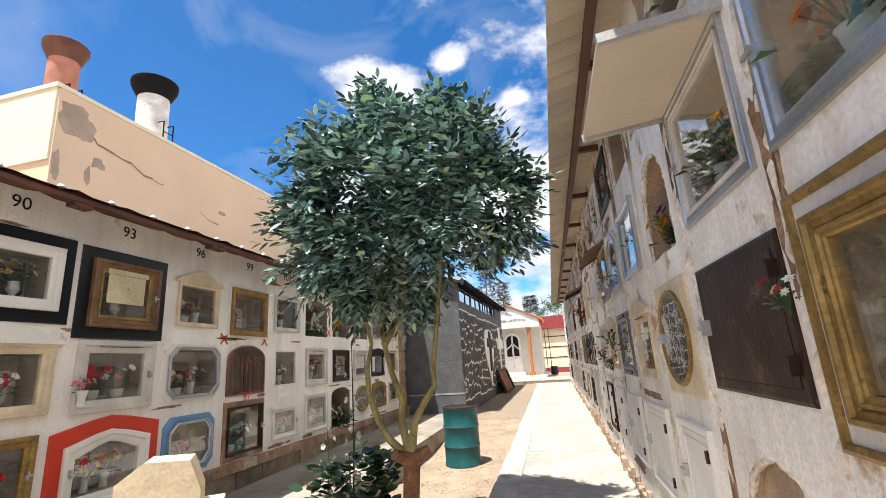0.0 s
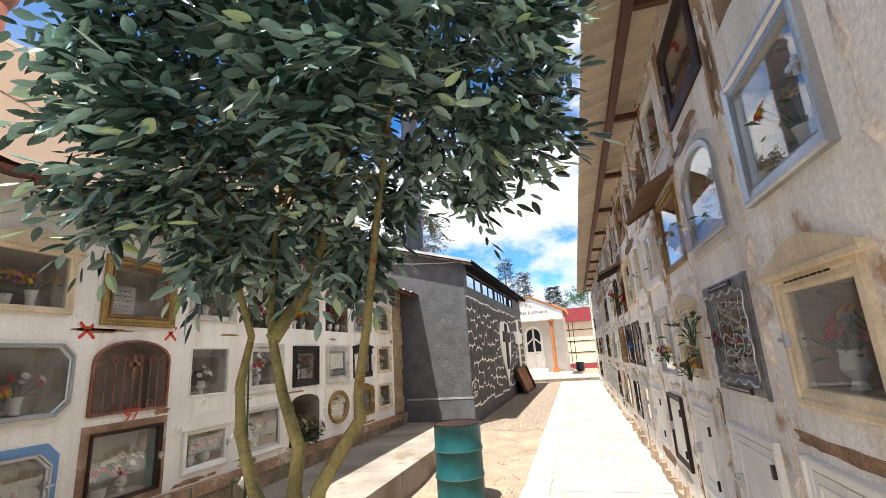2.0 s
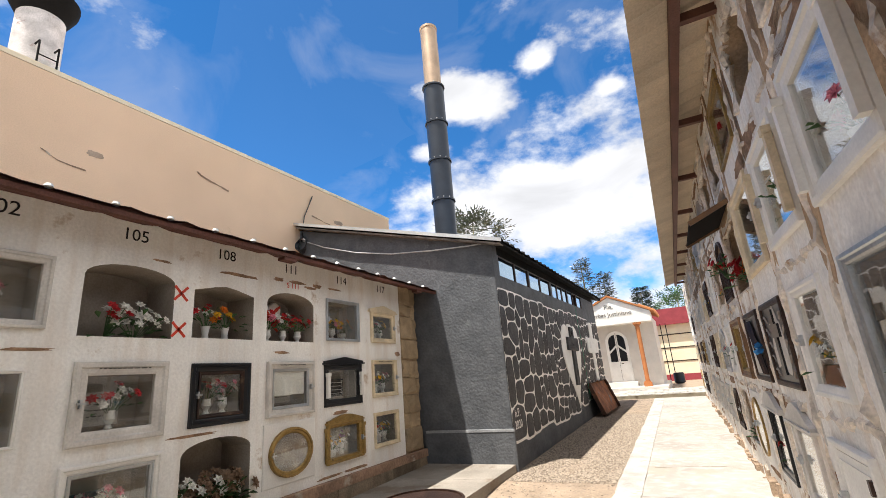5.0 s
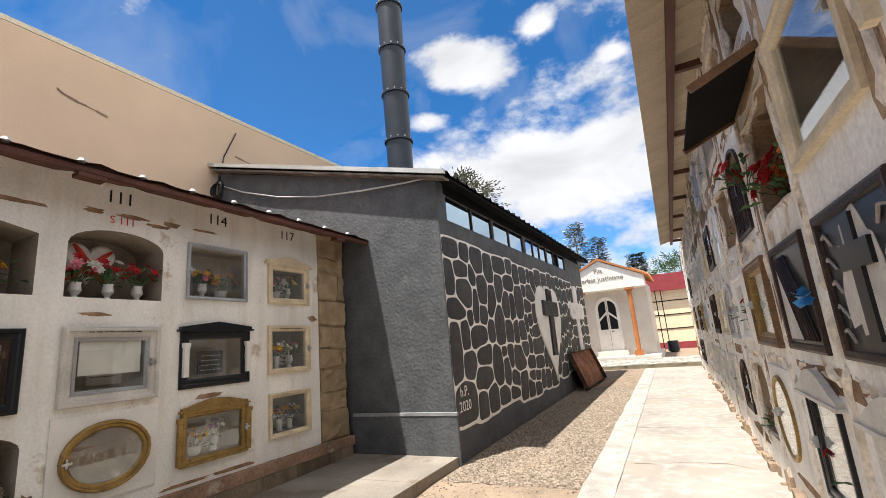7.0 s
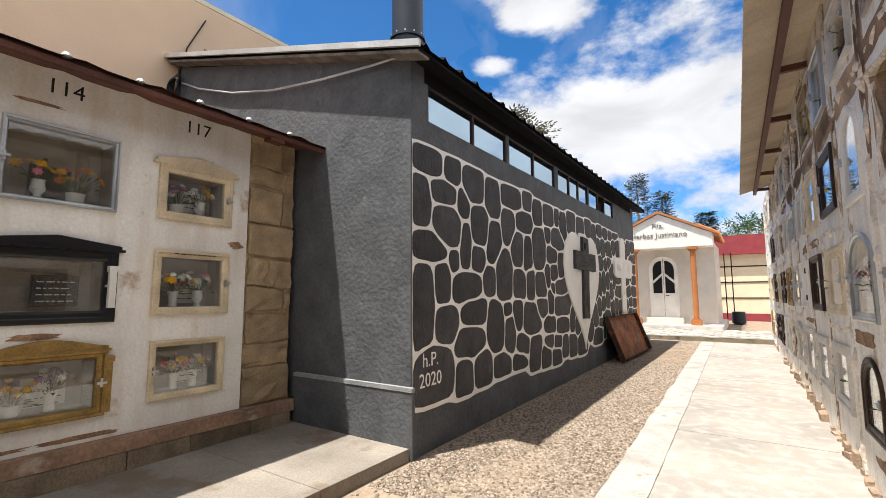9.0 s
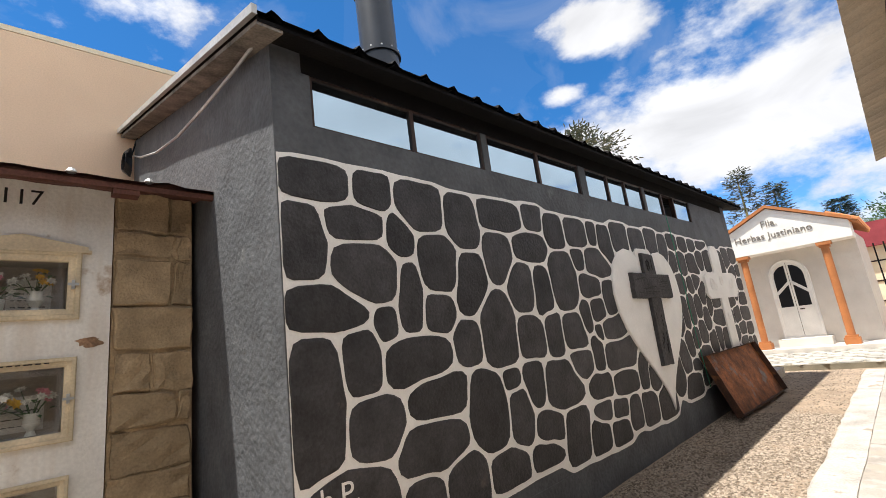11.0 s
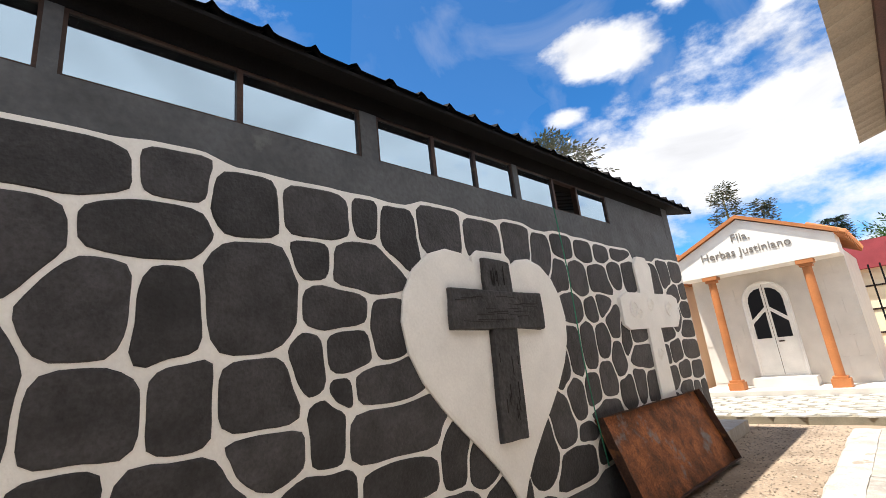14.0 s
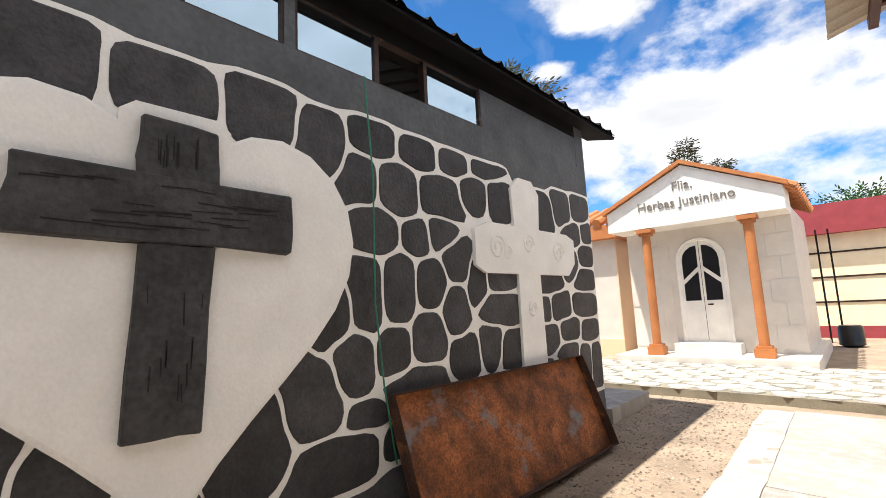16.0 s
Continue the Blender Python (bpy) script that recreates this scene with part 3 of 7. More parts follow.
        bouquet(m @ Matrix.Translation((-0.10 - 0.02 * j, yy, zf)), [c, rng.choice(("white", "yellow", "red", "pink"))], min(0.24, h * 0.38), rng.choice(("tall", "pot", "urn")), n=12, seed=seed + j * 31, leaves=9)
    return root


def pilasters(root, w, h, material, x=0.02):
    for s in (-1, 1):
        bm = bmesh.new()
        cube(bm, x, x + 0.035, s * w / 2 - 0.022, s * w / 2 + 0.022, -h * 0.30, h * 0.20)
        cube(bm, x, x + 0.042, s * w / 2 - 0.03, s * w / 2 + 0.03, h * 0.20, h * 0.20 + 0.04)
        part("pilaster", bm, material, root, bevel=0.004)


def pediment(root, w, h, material, rise=0.09, curved=False):
    bm = bmesh.new()
    a = w / 2 + 0.04
    if curved:
        pts = [(-a, h / 2)] + [(-a + 2 * a * k / 12, h / 2 + 0.025 + rise * (0.5 - 0.5 * math.cos(2 * math.pi * k / 12)) ** 0.7) for k in range(13)] + [(a, h / 2)]
    else:
        pts = [(-a, h / 2), (a, h / 2), (a, h / 2 + 0.03), (0, h / 2 + rise), (-a, h / 2 + 0.03)]
    prism(bm, pts, -0.01, 0.036, TO_WALL)
    prism(bm, [(-a - 0.02, h / 2 - 0.012), (a + 0.02, h / 2 - 0.012), (a + 0.02, h / 2 + 0.006), (-a - 0.02, h / 2 + 0.006)], -0.01, 0.045, TO_WALL)
    part("pediment", bm, material, root, bevel=0.004)


def niche_door(side, col, row, material, label, w=None, h=None, frame=None, cross=False, dz=0.0, arch=False, plain=False):
    """A closed niche door: frame, leaf, hinges, latch."""
    y, z, w, h = spot(side, col, row, w, h, dz)
    m = base_m(side) @ Matrix.Translation((0, y, z))
    root = thing("niche_door", label, "niche door", m, "closed niche doors")
    f = o_arch(w, h) if arch else o_rect(w, h)
    bm = bmesh.new()
    ring(bm, f, [(0, -0.02), (0, 0.008), (0.012, 0.012), (0.05, 0.010), (0.052, 0.0)] if plain else prof(0.05, 0.03))
    part("frame", bm, frame or material, root)
    bm = bmesh.new()
    prism(bm, f(0.052), -0.02, 0.012, TO_WALL)
    leaf = part("leaf", bm, material, root, bevel=0.004)
    if plain:
        rng = random.Random(col + 5)
        for k in range(16):
            bm = bmesh.new()
            yy, z0 = rng.uniform(-w * 0.4, w * 0.4), rng.uniform(-h * 0.35, h * 0.1)
            cube(bm, 0.0115, 0.0128, yy, yy + rng.uniform(0.002, 0.006), z0, z0 + rng.uniform(0.05, 0.22), Matrix.Rotation(rng.uniform(-0.15, 0.15), 4, "X"))
            part("scratch", bm, M_STEELR, leaf)
    elif not arch:
        bm = bmesh.new()
        ring(bm, lambda i: f(i + 0.09), [(0, 0.01), (0, 0.019), (0.012, 0.019), (0.016, 0.012)])
        part("moulding", bm, material, leaf)
    for s in (-0.28, 0.28):
        bm = bmesh.new()
        cube(bm, 0.01, 0.04, w / 2 - 0.06, w / 2 - 0.035, s * h - 0.03, s * h + 0.03)
        part("hinge", bm, M_BROWN, root, bevel=0.004)
    bm = bmesh.new()
    cube(bm, 0.012, 0.05, -w / 2 + 0.06, -w / 2 + 0.085, -0.035, 0.035)
    cube(bm, 0.04, 0.055, -w / 2 + 0.03, -w / 2 + 0.11, -0.01, 0.01)
    part("latch", bm, M_GALV, root, bevel=0.004)
    if cross:
        bm = bmesh.new()
        cube(bm, 0.012, 0.03, -0.03, 0.03, -h * 0.32, h * 0.3)
        cube(bm, 0.012, 0.03, -w * 0.25, w * 0.25, h * 0.06, h * 0.06 + 0.07)
        part("cross", bm, M_BLACK, leaf, bevel=0.003)
    hole(side, col, row, f, y, z, 0.08)
    return root


def open_niche(side, col, row, kind="arch", w=None, h=None, rise=None, dz=0.0, flowers=(), seed=0, depth=0.42, vase="tall", size=0.2, n=10):
    y, z, w, h = spot(side, col, row, w, h, dz)
    f = {"arch": o_arch(w, h, rise), "rect": o_rect(w, h), "gable": o_gable(w, h, 0.07)}[kind]
    hole(side, col, row, f, y, z, depth)
    if side == "R":
        RIMS[(col, row)] = f, y, z
    m = base_m(side) @ Matrix.Translation((0, y, z))
    for j, c in enumerate(flowers):
        yy = (j - (len(flowers) - 1) / 2) * w * 0.32
        bouquet(m @ Matrix.Translation((-0.14, yy, -h / 2 + 0.001)), c, size, vase, n=n, seed=seed + j, leaves=16)
    return m, w, h


def grille(side, col, row, material, label, w=None, h=None, dz=0.0, bars_n=9, scrolls=True):
    """An arched iron gate of bars and scrolls before a dark niche."""
    y, z, w, h = spot(side, col, row, w, h, dz)
    f = o_arch(w, h, h * 0.3)
    m = base_m(side) @ Matrix.Translation((0, y, z))
    hole(side, col, row, f, y, z, 0.3)
    root = thing("iron_grille", label, "grille", m, "iron niche grilles")
    bm = bmesh.new()
    ring(bm, f, [(0, -0.01), (0, 0.02), (0.022, 0.02), (0.022, -0.01)])
    part("frame", bm, material, root)
    for i in range(bars_n):
        yy = -w / 2 + w * (i + 0.5) / bars_n
        top = h / 2 - h * 0.3 + h * 0.3 * math.sqrt(max(0, 1 - (2 * yy / w) ** 2)) - 0.02
        bm = bmesh.new()
        tube(bm, [(0.005, yy, -h / 2 + 0.02), (0.005, yy, top - (0.11 if scrolls else 0))], 0.006, 5)
        part("bar", bm, material, root)
    if scrolls:
        for i in range(6):
            for zz, s in ((h * 0.22, 1), (-h / 2 + 0.06, -1)):
                yy = -w / 2 + w * (i + 0.5) / 6
                bm = bmesh.new()
                tube(bm, [(0.012, yy + 0.045 * (1 - k / 16) * math.cos(k * 0.75) * (1 if i % 2 else -1), zz + 0.045 * (1 - k / 16) * math.sin(k * 0.75) * s) for k in range(13)], 0.005, 4)
                part("scroll", bm, material, root)
        bm = bmesh.new()
        cube(bm, 0.0, 0.016, -0.018, 0.018, -0.02, 0.17)
        cube(bm, 0.0, 0.016, -0.06, 0.06, 0.08, 0.115)
        part("cross", bm, material, root)
    return root


def niche_wall(side, name, material, u0, u1, zlo, ztop, cols, rows, label, deep=1.15):
    """The wall in which all niches of one side are cut, with its reveals and niche insides."""
    from mathutils.geometry import tessellate_polygon
    bm = bmesh.new()
    ins = bmesh.new()
    seen = set()

    def rect(y0, y1, z0, z1):
        if y1 - y0 > 1e-4 and z1 - z0 > 1e-4:
            ny, nz = max(1, round((y1 - y0) / 0.3)), max(1, round((z1 - z0) / 0.3))
            for i in range(ny):
                for k in range(nz):
                    ya, yb = y0 + (y1 - y0) * i / ny, y0 + (y1 - y0) * (i + 1) / ny
                    za, zb = z0 + (z1 - z0) * k / nz, z0 + (z1 - z0) * (k + 1) / nz
                    bm.faces.new([bm.verts.new((0, p, q)) for p, q in ((ya, za), (yb, za), (yb, zb), (ya, zb))])
    lo, hi = 1e9, -1e9
    for c in cols:
        for r in rows:
            y0, y1, z0, z1 = cell(side, c, r)
            lo, hi = min(lo, y0), max(hi, y1)
            zmin, zmax = (zlo if r == min(rows) else z0), (ztop if r == max(rows) else z1)
            got = OPEN[side].get((c, r))
            if not got:
                rect(y0, y1, zmin, zmax)
                continue
            poly, depth = got
            outer = [(y0, zmin), (y1, zmin), (y1, zmax), (y0, zmax)]
            pts = outer + poly
            tri = tessellate_polygon([[Vector((a, b, 0)) for a, b in outer], [Vector((a, b, 0)) for a, b in poly]])
            vs = [bm.verts.new((0, a, b)) for a, b in pts]
            for t in tri:
                if len(set(t)) == 3:
                    try:
                        bm.faces.new([vs[i] for i in t])
                    except ValueError:
                        pass
            fr = [ins.verts.new((0, a, b)) for a, b in poly]
            bk = [ins.verts.new((-depth, a, b)) for a, b in poly]
            for i in range(len(poly)):
                ins.faces.new((fr[i], fr[(i + 1) % len(poly)], bk[(i + 1) % len(poly)], bk[i]))
            ins.faces.new(bk)
    rect(u0, lo, zlo, ztop)
    rect(hi, u1, zlo, ztop)
    cube(bm, -deep, -0.5, u0, u1, zlo, ztop)
    for e in (u0, u1):
        bm.faces.new([bm.verts.new(q) for q in ((0, e, zlo), (-0.5, e, zlo), (-0.5, e, ztop), (0, e, ztop))])
    bm.faces.new([bm.verts.new(q) for q in ((0, u0, ztop), (0, u1, ztop), (-0.5, u1, ztop), (-0.5, u0, ztop))])
    bmesh.ops.remove_doubles(bm, verts=bm.verts, dist=0.0005)
    front = solid(name, bm, material, label, "wall", m=base_m(side))
    inner = new("niche_lining", to_mesh("niche_lining", ins, M_NICHE if side == "L" else M_NICHEB))
    inner.parent = front
    return front


# ---------- fronts of the left niche wall ----------
def heart_outline(w, h, cy, cz, n=40):
    pts = []
    for k in range(n):
        t = 2 * math.pi * k / n
        x = math.sin(t) ** 3
        y = (13 * math.cos(t) - 5 * math.cos(2 * t) - 2 * math.cos(3 * t) - math.cos(4 * t)) / 16
        pts.append((cy + x * w / 2, cz + (y + 0.12) * h / 2))
    return pts


def left_fronts():
    w = niche_window("L", 90, 3, frame=M_WHITEF, fw=0.09, label="white framed glazed niche with a small black cross", inside=("red", "white"), board=M_BLACK, board_w=0.10)
    bm = bmesh.new()
    cube(bm, -0.12, -0.105, 0.14, 0.155, -0.14, 0.12)
    cube(bm, -0.12, -0.105, 0.09, 0.205, 0.03, 0.045)
    part("cross", bm, M_BLACK, w)
    r = niche_window("L", 93, 3, frame=M_WOOD, fw=0.085, fd=0.05, second=M_GOLD, board=M_BLACK, board_w=0.10, w=0.71, h=0.62, dz=-0.06, label="carved wooden picture frame on a black painted surround", inside=("red",), plaque=False)
    bm = bmesh.new()
    cube(bm, 0.02, 0.026, -0.2, 0.19, -0.08, 0.23)
    cube(bm, 0.026, 0.04, -0.22, 0.21, 0.19, 0.235)
    part("curtain", bm, mat("yellowed_cloth", (0.62, 0.55, 0.36), 0.9), r, "yellowed cloth hanging behind the pane")
    r = niche_window("L", 96, 3, frame=M_CREAMF, fw=0.05, label="cream stone framed niche with yellow flowers", inside=("yellow", "orange"), w=0.62, h=0.5, dz=-0.05)
    pediment(r, 0.62, 0.5, M_CREAMF, 0.11, True)
    niche_window("L", 99, 3, frame=M_GOLD, fw=0.07, second=M_WOOD, letters=0, label="dull gold framed niche with a pale inscription", inside=(), w=0.73, h=0.61, dz=-0.06, board=M_WHITEF, board_w=0.03)
    niche_window("L", 102, 3, frame=M_MARF, fw=0.06, label="pale framed niche behind leaves", inside=("white",), w=0.66)
    open_niche("L", 105, 3, "arch", w=0.72, h=0.6, rise=0.12, flowers=(("white", "red"), ("white", "white")), seed=3, vase=None, size=0.3, n=16)
    open_niche("L", 108, 3, "gable", w=0.68, h=0.52, dz=-0.02, flowers=(("white", "red"), ("yellow", "orange")), seed=8, n=12, size=0.24)
    open_niche("L", 111, 3, "arch", w=0.72, h=0.56, rise=0.14, flowers=(("red", "pink"), ("white", "red"), ("red", "red")), seed=12, vase="urn", size=0.25, n=14)
    r = niche_window("L", 114, 3, frame=M_ALU, fw=0.035, label="aluminium framed niche window with yellow flowers", inside=("yellow", "orange"), w=0.66, h=0.54, dz=0.02)
    r = niche_window("L", 117, 3, frame=M_CREAMF, fw=0.07, label="cream stone niche front with a low pediment", inside=("white", "yellow"), w=0.62, h=0.46, dz=-0.02)
    pediment(r, 0.6, 0.46, M_CREAMF, 0.1)
    r = niche_window("L", 90, 2, frame=M_CREAMF, fw=0.09, label="cream stone niche front with a curved pediment", inside=("white", "white"), w=0.78)
    pediment(r, 0.78, 0.56, M_WHITEF, 0.12, True)
    niche_window("L", 93, 2, frame=M_MARF, fw=0.11, letters=1, label="pale marble niche front with engraved lines", inside=("red", "white"), w=0.78, h=0.62)
    niche_window("L", 96, 2, "oct", frame=M_ALU, fw=0.035, label="eight-sided chrome framed niche window with orange flowers", inside=("orange", "red"), w=0.74, h=0.54, board=M_WHITEF, board_w=0.035)
    grille("L", 99, 2, mat("red_brown_iron", (0.26, 0.115, 0.085), 0.7, 0.2, var=0.4, scale=8, bump=0.2), "arched wrought iron gate with scrolls and a cross", w=0.74, h=0.62)
    niche_window("L", 102, 2, frame=M_WHITEF, fw=0.02, fd=0.012, label="flush niche with engraved plaque and white flowers", inside=("white",), w=0.54, h=0.5, handle=False)
    niche_window("L", 105, 2, frame=M_MARF, fw=0.10, letters=1, label="grey marble niche front with lettering", inside=("white",), w=0.70, h=0.60)
    niche_window("L", 108, 2, frame=M_BLACK, fw=0.075, fd=0.03, second=M_BROWN, label="black granite framed niche window", inside=("red", "white"), w=0.64, h=0.56, plaque=False)
    niche_window("L", 111, 2, frame=M_MARF, fw=0.08, fd=0.045, second=M_ALU, letters=1, label="grey stone niche front with steel door and white card", inside=(), w=0.70, h=0.58)
    r = niche_window("L", 114, 2, "rect", frame=M_BLACK, fw=0.085, fd=0.02, label="black granite niche front with white pillars", inside=(), w=0.74, h=0.52, back=M_BLACK)
    pediment(r, 0.68, 0.52, M_BLACK, 0.08)
    pilasters(r, 0.66, 0.52, M_WHITEF)
    niche_window("L", 117, 2, frame=M_CREAMF, fw=0.06, letters=1, label="cream framed niche with white flowers and lettering", inside=("white", "white"), w=0.62, h=0.52, dz=0.04)
    niche_window("L", 90, 1, frame=M_GOLD, fw=0.08, label="gold framed niche with red ribbon", inside=("red",), w=0.7)
    r = niche_window("L", 93, 1, "gable", frame=M_WHITEF, fw=0.10, label="white gabled niche front on a bright red surround", inside=("yellow", "purple"), w=0.80, h=0.60, dz=-0.06, board=M_REDP, board_w=0.115, rise=0.10)
    niche_window("L", 96, 1, "oct", frame=M_ALU, fw=0.03, label="rounded steel framed niche on a blue surround", inside=("red",), w=0.60, h=0.46, board=M_BLUEP, board_w=0.06, dz=-0.04)
    r = niche_window("L", 99, 1, frame=M_BROWN, fw=0.03, label="brown metal niche door with dark glass", inside=("red", "white"), w=0.66, h=0.56, dz=-0.02, board=M_BRICKR, board_w=0.06)
    r = niche_window("L", 102, 1, frame=M_WHITEF, fw=0.06, label="white stone niche front with a low arch", inside=("red", "pink"), w=0.62, h=0.42, dz=-0.06)
    pediment(r, 0.62, 0.42, M_WHITEF, 0.12, True)
    niche_window("L", 105, 1, frame=M_WHITEF, fw=0.06, second=M_ALU, label="white niche with double steel frame", inside=("pink",), w=0.72, h=0.58, dz=-0.01)
    m, w_, h_ = open_niche("L", 108, 1, "arch", w=0.72, h=0.66, rise=0.12, dz=-0.02)
    for j in range(3):
        bouquet(m @ Matrix.Translation((-0.2, -0.2 + 0.2 * j, -h_ / 2)), ["brown", "brown", "brown", "white"], 0.36, None, n=40, seed=70 + j, leaves=90, label="tall dry withered plants filling a broken niche")
    niche_window("L", 111, 1, "oval", frame=M_GOLD, fw=0.06, fd=0.04, label="gold oval frame on a square cream panel", inside=(), w=0.62, h=0.50, dz=0.04, board=M_WHITEF, board_w=0.06)
    r = niche_window("L", 114, 1, frame=M_GOLD, fw=0.06, fd=0.05, label="ornate gilt niche frame with corner posts", inside=("white", "purple"), w=0.68, h=0.46, dz=0.02)
    pilasters(r, 0.70, 0.7, M_GOLD, 0.01)
    pediment(r, 0.6, 0.46, M_GOLD, 0.06, True)
    r = niche_window("L", 117, 1, frame=M_CREAMF, fw=0.05, label="cream framed niche with mixed flowers", inside=("red", "yellow"), w=0.6, h=0.46, dz=0.05)
    for col in COL_L:
        a0, a1 = COL_L[col]
        root = thing("painted_number", f"black hand-painted number {col} on the plaster band", "number", ML @ Matrix.Translation((0.003, (a0 + a1) / 2 - 0.02, 2.80)), "niche numbers")
        text_part(str(col), 0.15, M_INK, root, WALL_TEXT, 0.001)
    for body, y, z, size in (("97", -1.50, 1.105, 0.15), ("S 111", 2.05, 2.60, 0.09)):
        root = thing("red_number", "red spray-painted figures on the plaster", "number", ML @ Matrix.Translation((0.022, y, z)), "red painted numbers")
        text_part(body, size, M_REDP, root, WALL_TEXT, 0.001)
    wr = thing("heart_wreath", "white heart-shaped wreath with crossed red ribbons in a niche", "wreath", ML @ Matrix.Translation((-0.34, 1.98, 2.29)))
    bm = bmesh.new()
    prism(bm, heart_outline(0.40, 0.38, 0, 0), -0.02, 0.02, TO_WALL)
    prism(bm, heart_outline(0.40, 0.38, 0, 0), 0.02, 0.04, TO_WALL, 0.85)
    part("pad", bm, M_WHITEF, wr)
    for ang in (0.7, -0.9):
        bm = bmesh.new()
        tube(bm, [(0.05 + 0.01 * math.sin(k), (k - 3) * 0.07 * math.cos(ang), (k - 3) * 0.07 * math.sin(ang) - 0.02) for k in range(7)], [0.012, 0.02, 0.016, 0.024, 0.018, 0.022, 0.012], 6)
        part("ribbon", bm, M_REDP, wr, "red ribbon", smooth=True)
    card = thing("white_card", "blank white card leaning inside a niche", "card", ML @ Matrix.Translation((-0.02, 2.05, 1.47)))
    bm = bmesh.new()
    cube(bm, 0, 0.004, -0.22, 0.22, -0.10, 0.17)
    part("sheet", bm, M_WHITEF, card)
    bouquet(ML @ Matrix.Translation((0.06, -3.68, 1.2)), ["pink", "pink"], 0.16, "tall", n=8, seed=91, label="pink peonies in a white vase before a niche")
    for y, z in ((0.70, 2.35), (1.0 - 0.3, 2.02), (-1.95, 1.82), (-1.15, 1.82)):
        bm = bmesh.new()
        for s in (-1, 1):
            cube(bm, 0.002, 0.004, -0.09, 0.09, -0.012, 0.012, Matrix.Rotation(s * 0.8, 4, "X"))
        ob = new("red_cross_mark", to_mesh("red_cross_mark", bm, M_REDP))
        ob.matrix_world = ML @ Matrix.Translation((0, y, z))
        tagged(ob, "red painted cross mark on white plaster", "paint mark", "red paint marks")


left_fronts()
niche_wall("L", "wall_left", M_WHITE, -12.0, 4.36, 0.36, 2.98, list(COL_L), [1, 2, 3], "white plastered wall of burial niches, stained and chipped")


def left_wall_rest():
    bm = bmesh.new()
    cube(bm, -1.1, 0.07, -12, 4.9, 0.25, 0.358)
    solid("ledge", bm, M_BRICKR, "worn reddish plaster ledge under the niches", "ledge", m=ML, bevel=0.02)
    bm = bmesh.new()
    cube(bm, -1.1, 0.02, -12, 4.86, -0.4, 0.25)
    base = solid("wall_base", bm, M_BASE, "rough stone footing below the niche wall", "wall", m=ML)
    rng = random.Random(5)
    y = -5.2
    while y < 4.8:
        l = rng.uniform(0.35, 0.7)
        bm = bmesh.new()
        cube(bm, 0.0, 0.05 + rng.uniform(0, 0.02), y + 0.008, min(y + l, 4.86), -0.05, 0.245)
        part("stone", bm, M_BASE, base, bevel=0.02)
        y += l
    bm = bmesh.new()
    cube(bm, -0.5, -0.03, 4.37, 4.88, 0.358, 2.95)
    pier = solid("wall_end_pier", bm, M_SAND, "rough sandstone pier closing the niche wall", "wall", m=ML)
    z = 0.37
    while z < 2.9:
        hh = rng.uniform(0.2, 0.4)
        y = 4.37
        while y < 4.86:
            l = rng.uniform(0.2, 0.5)
            y1 = min(y + l, 4.88)
            if y1 > 4.78:
                y1 = 4.88
            bm = bmesh.new()
            cube(bm, -0.04, rng.uniform(-0.015, 0.012), y + 0.01, y1 - 0.01, z + 0.01, min(z + hh, 2.95) - 0.01)
            for v in bm.verts:
                v.co += Vector((0, rng.uniform(-0.012, 0.012), rng.uniform(-0.02, 0.02)))
            bmesh.ops.subdivide_edges(bm, edges=bm.edges, cuts=3, use_grid_fill=True)
            for v in bm.verts:
                v.co += Vector((noise.noise(v.co * 9) * 0.03, noise.noise(v.co * 7 + Vector((3, 0, 0))) * 0.025, noise.noise(v.co * 7) * 0.025))
            part("stone", bm, M_SAND, pier, bevel=0.01)
            y = y1
        z += hh
    # roof: sloping sheet with rolls, its edge beam and end tiles
    bm = bmesh.new()
    n = 150
    for side_z in (0.0, -0.02):
        rows = []
        for k in range(n + 1):
            y = -12 + 16.95 * k / n
            b = 0.022 * max(0, math.cos(2 * math.pi * y / 0.42)) ** 6
            rows.append((bm.verts.new((0.42, y, 2.86 + b + side_z)), bm.verts.new((-1.3, y, 3.16 + b + side_z))))
        for a, b in zip(rows, rows[1:]):
            bm.faces.new((a[0], b[0], b[1], a[1]))
    root = solid("roof_left", bm, M_LROOF, "thin reddish-brown sheet roof over the niches", "roof", m=ML)
    bm = bmesh.new()
    cube(bm, 0.36, 0.405, -12, 4.92, 2.80, 2.838)
    part("edge_beam", bm, M_LROOF, root)
    y = -6
    while y < 4.9:
        bm = bmesh.new()
        lathe(bm, [(0.02, 0), (0.032, 0.008), (0.02, 0.03)], 8, (0.40, y, 2.862))
        part("cap", bm, M_GALV, root)
        y += 0.42
    for y, l in ((-2.7, 0.22), (1.55, 0.18), (-4.2, 0.15), (4.3, 0.15)):
        bm = bmesh.new()
        cube(bm, 0.30, 0.40, y, y + l, 2.765, 2.798)
        part("beam_end", bm, M_LROOF, root, bevel=0.008)


left_wall_rest()


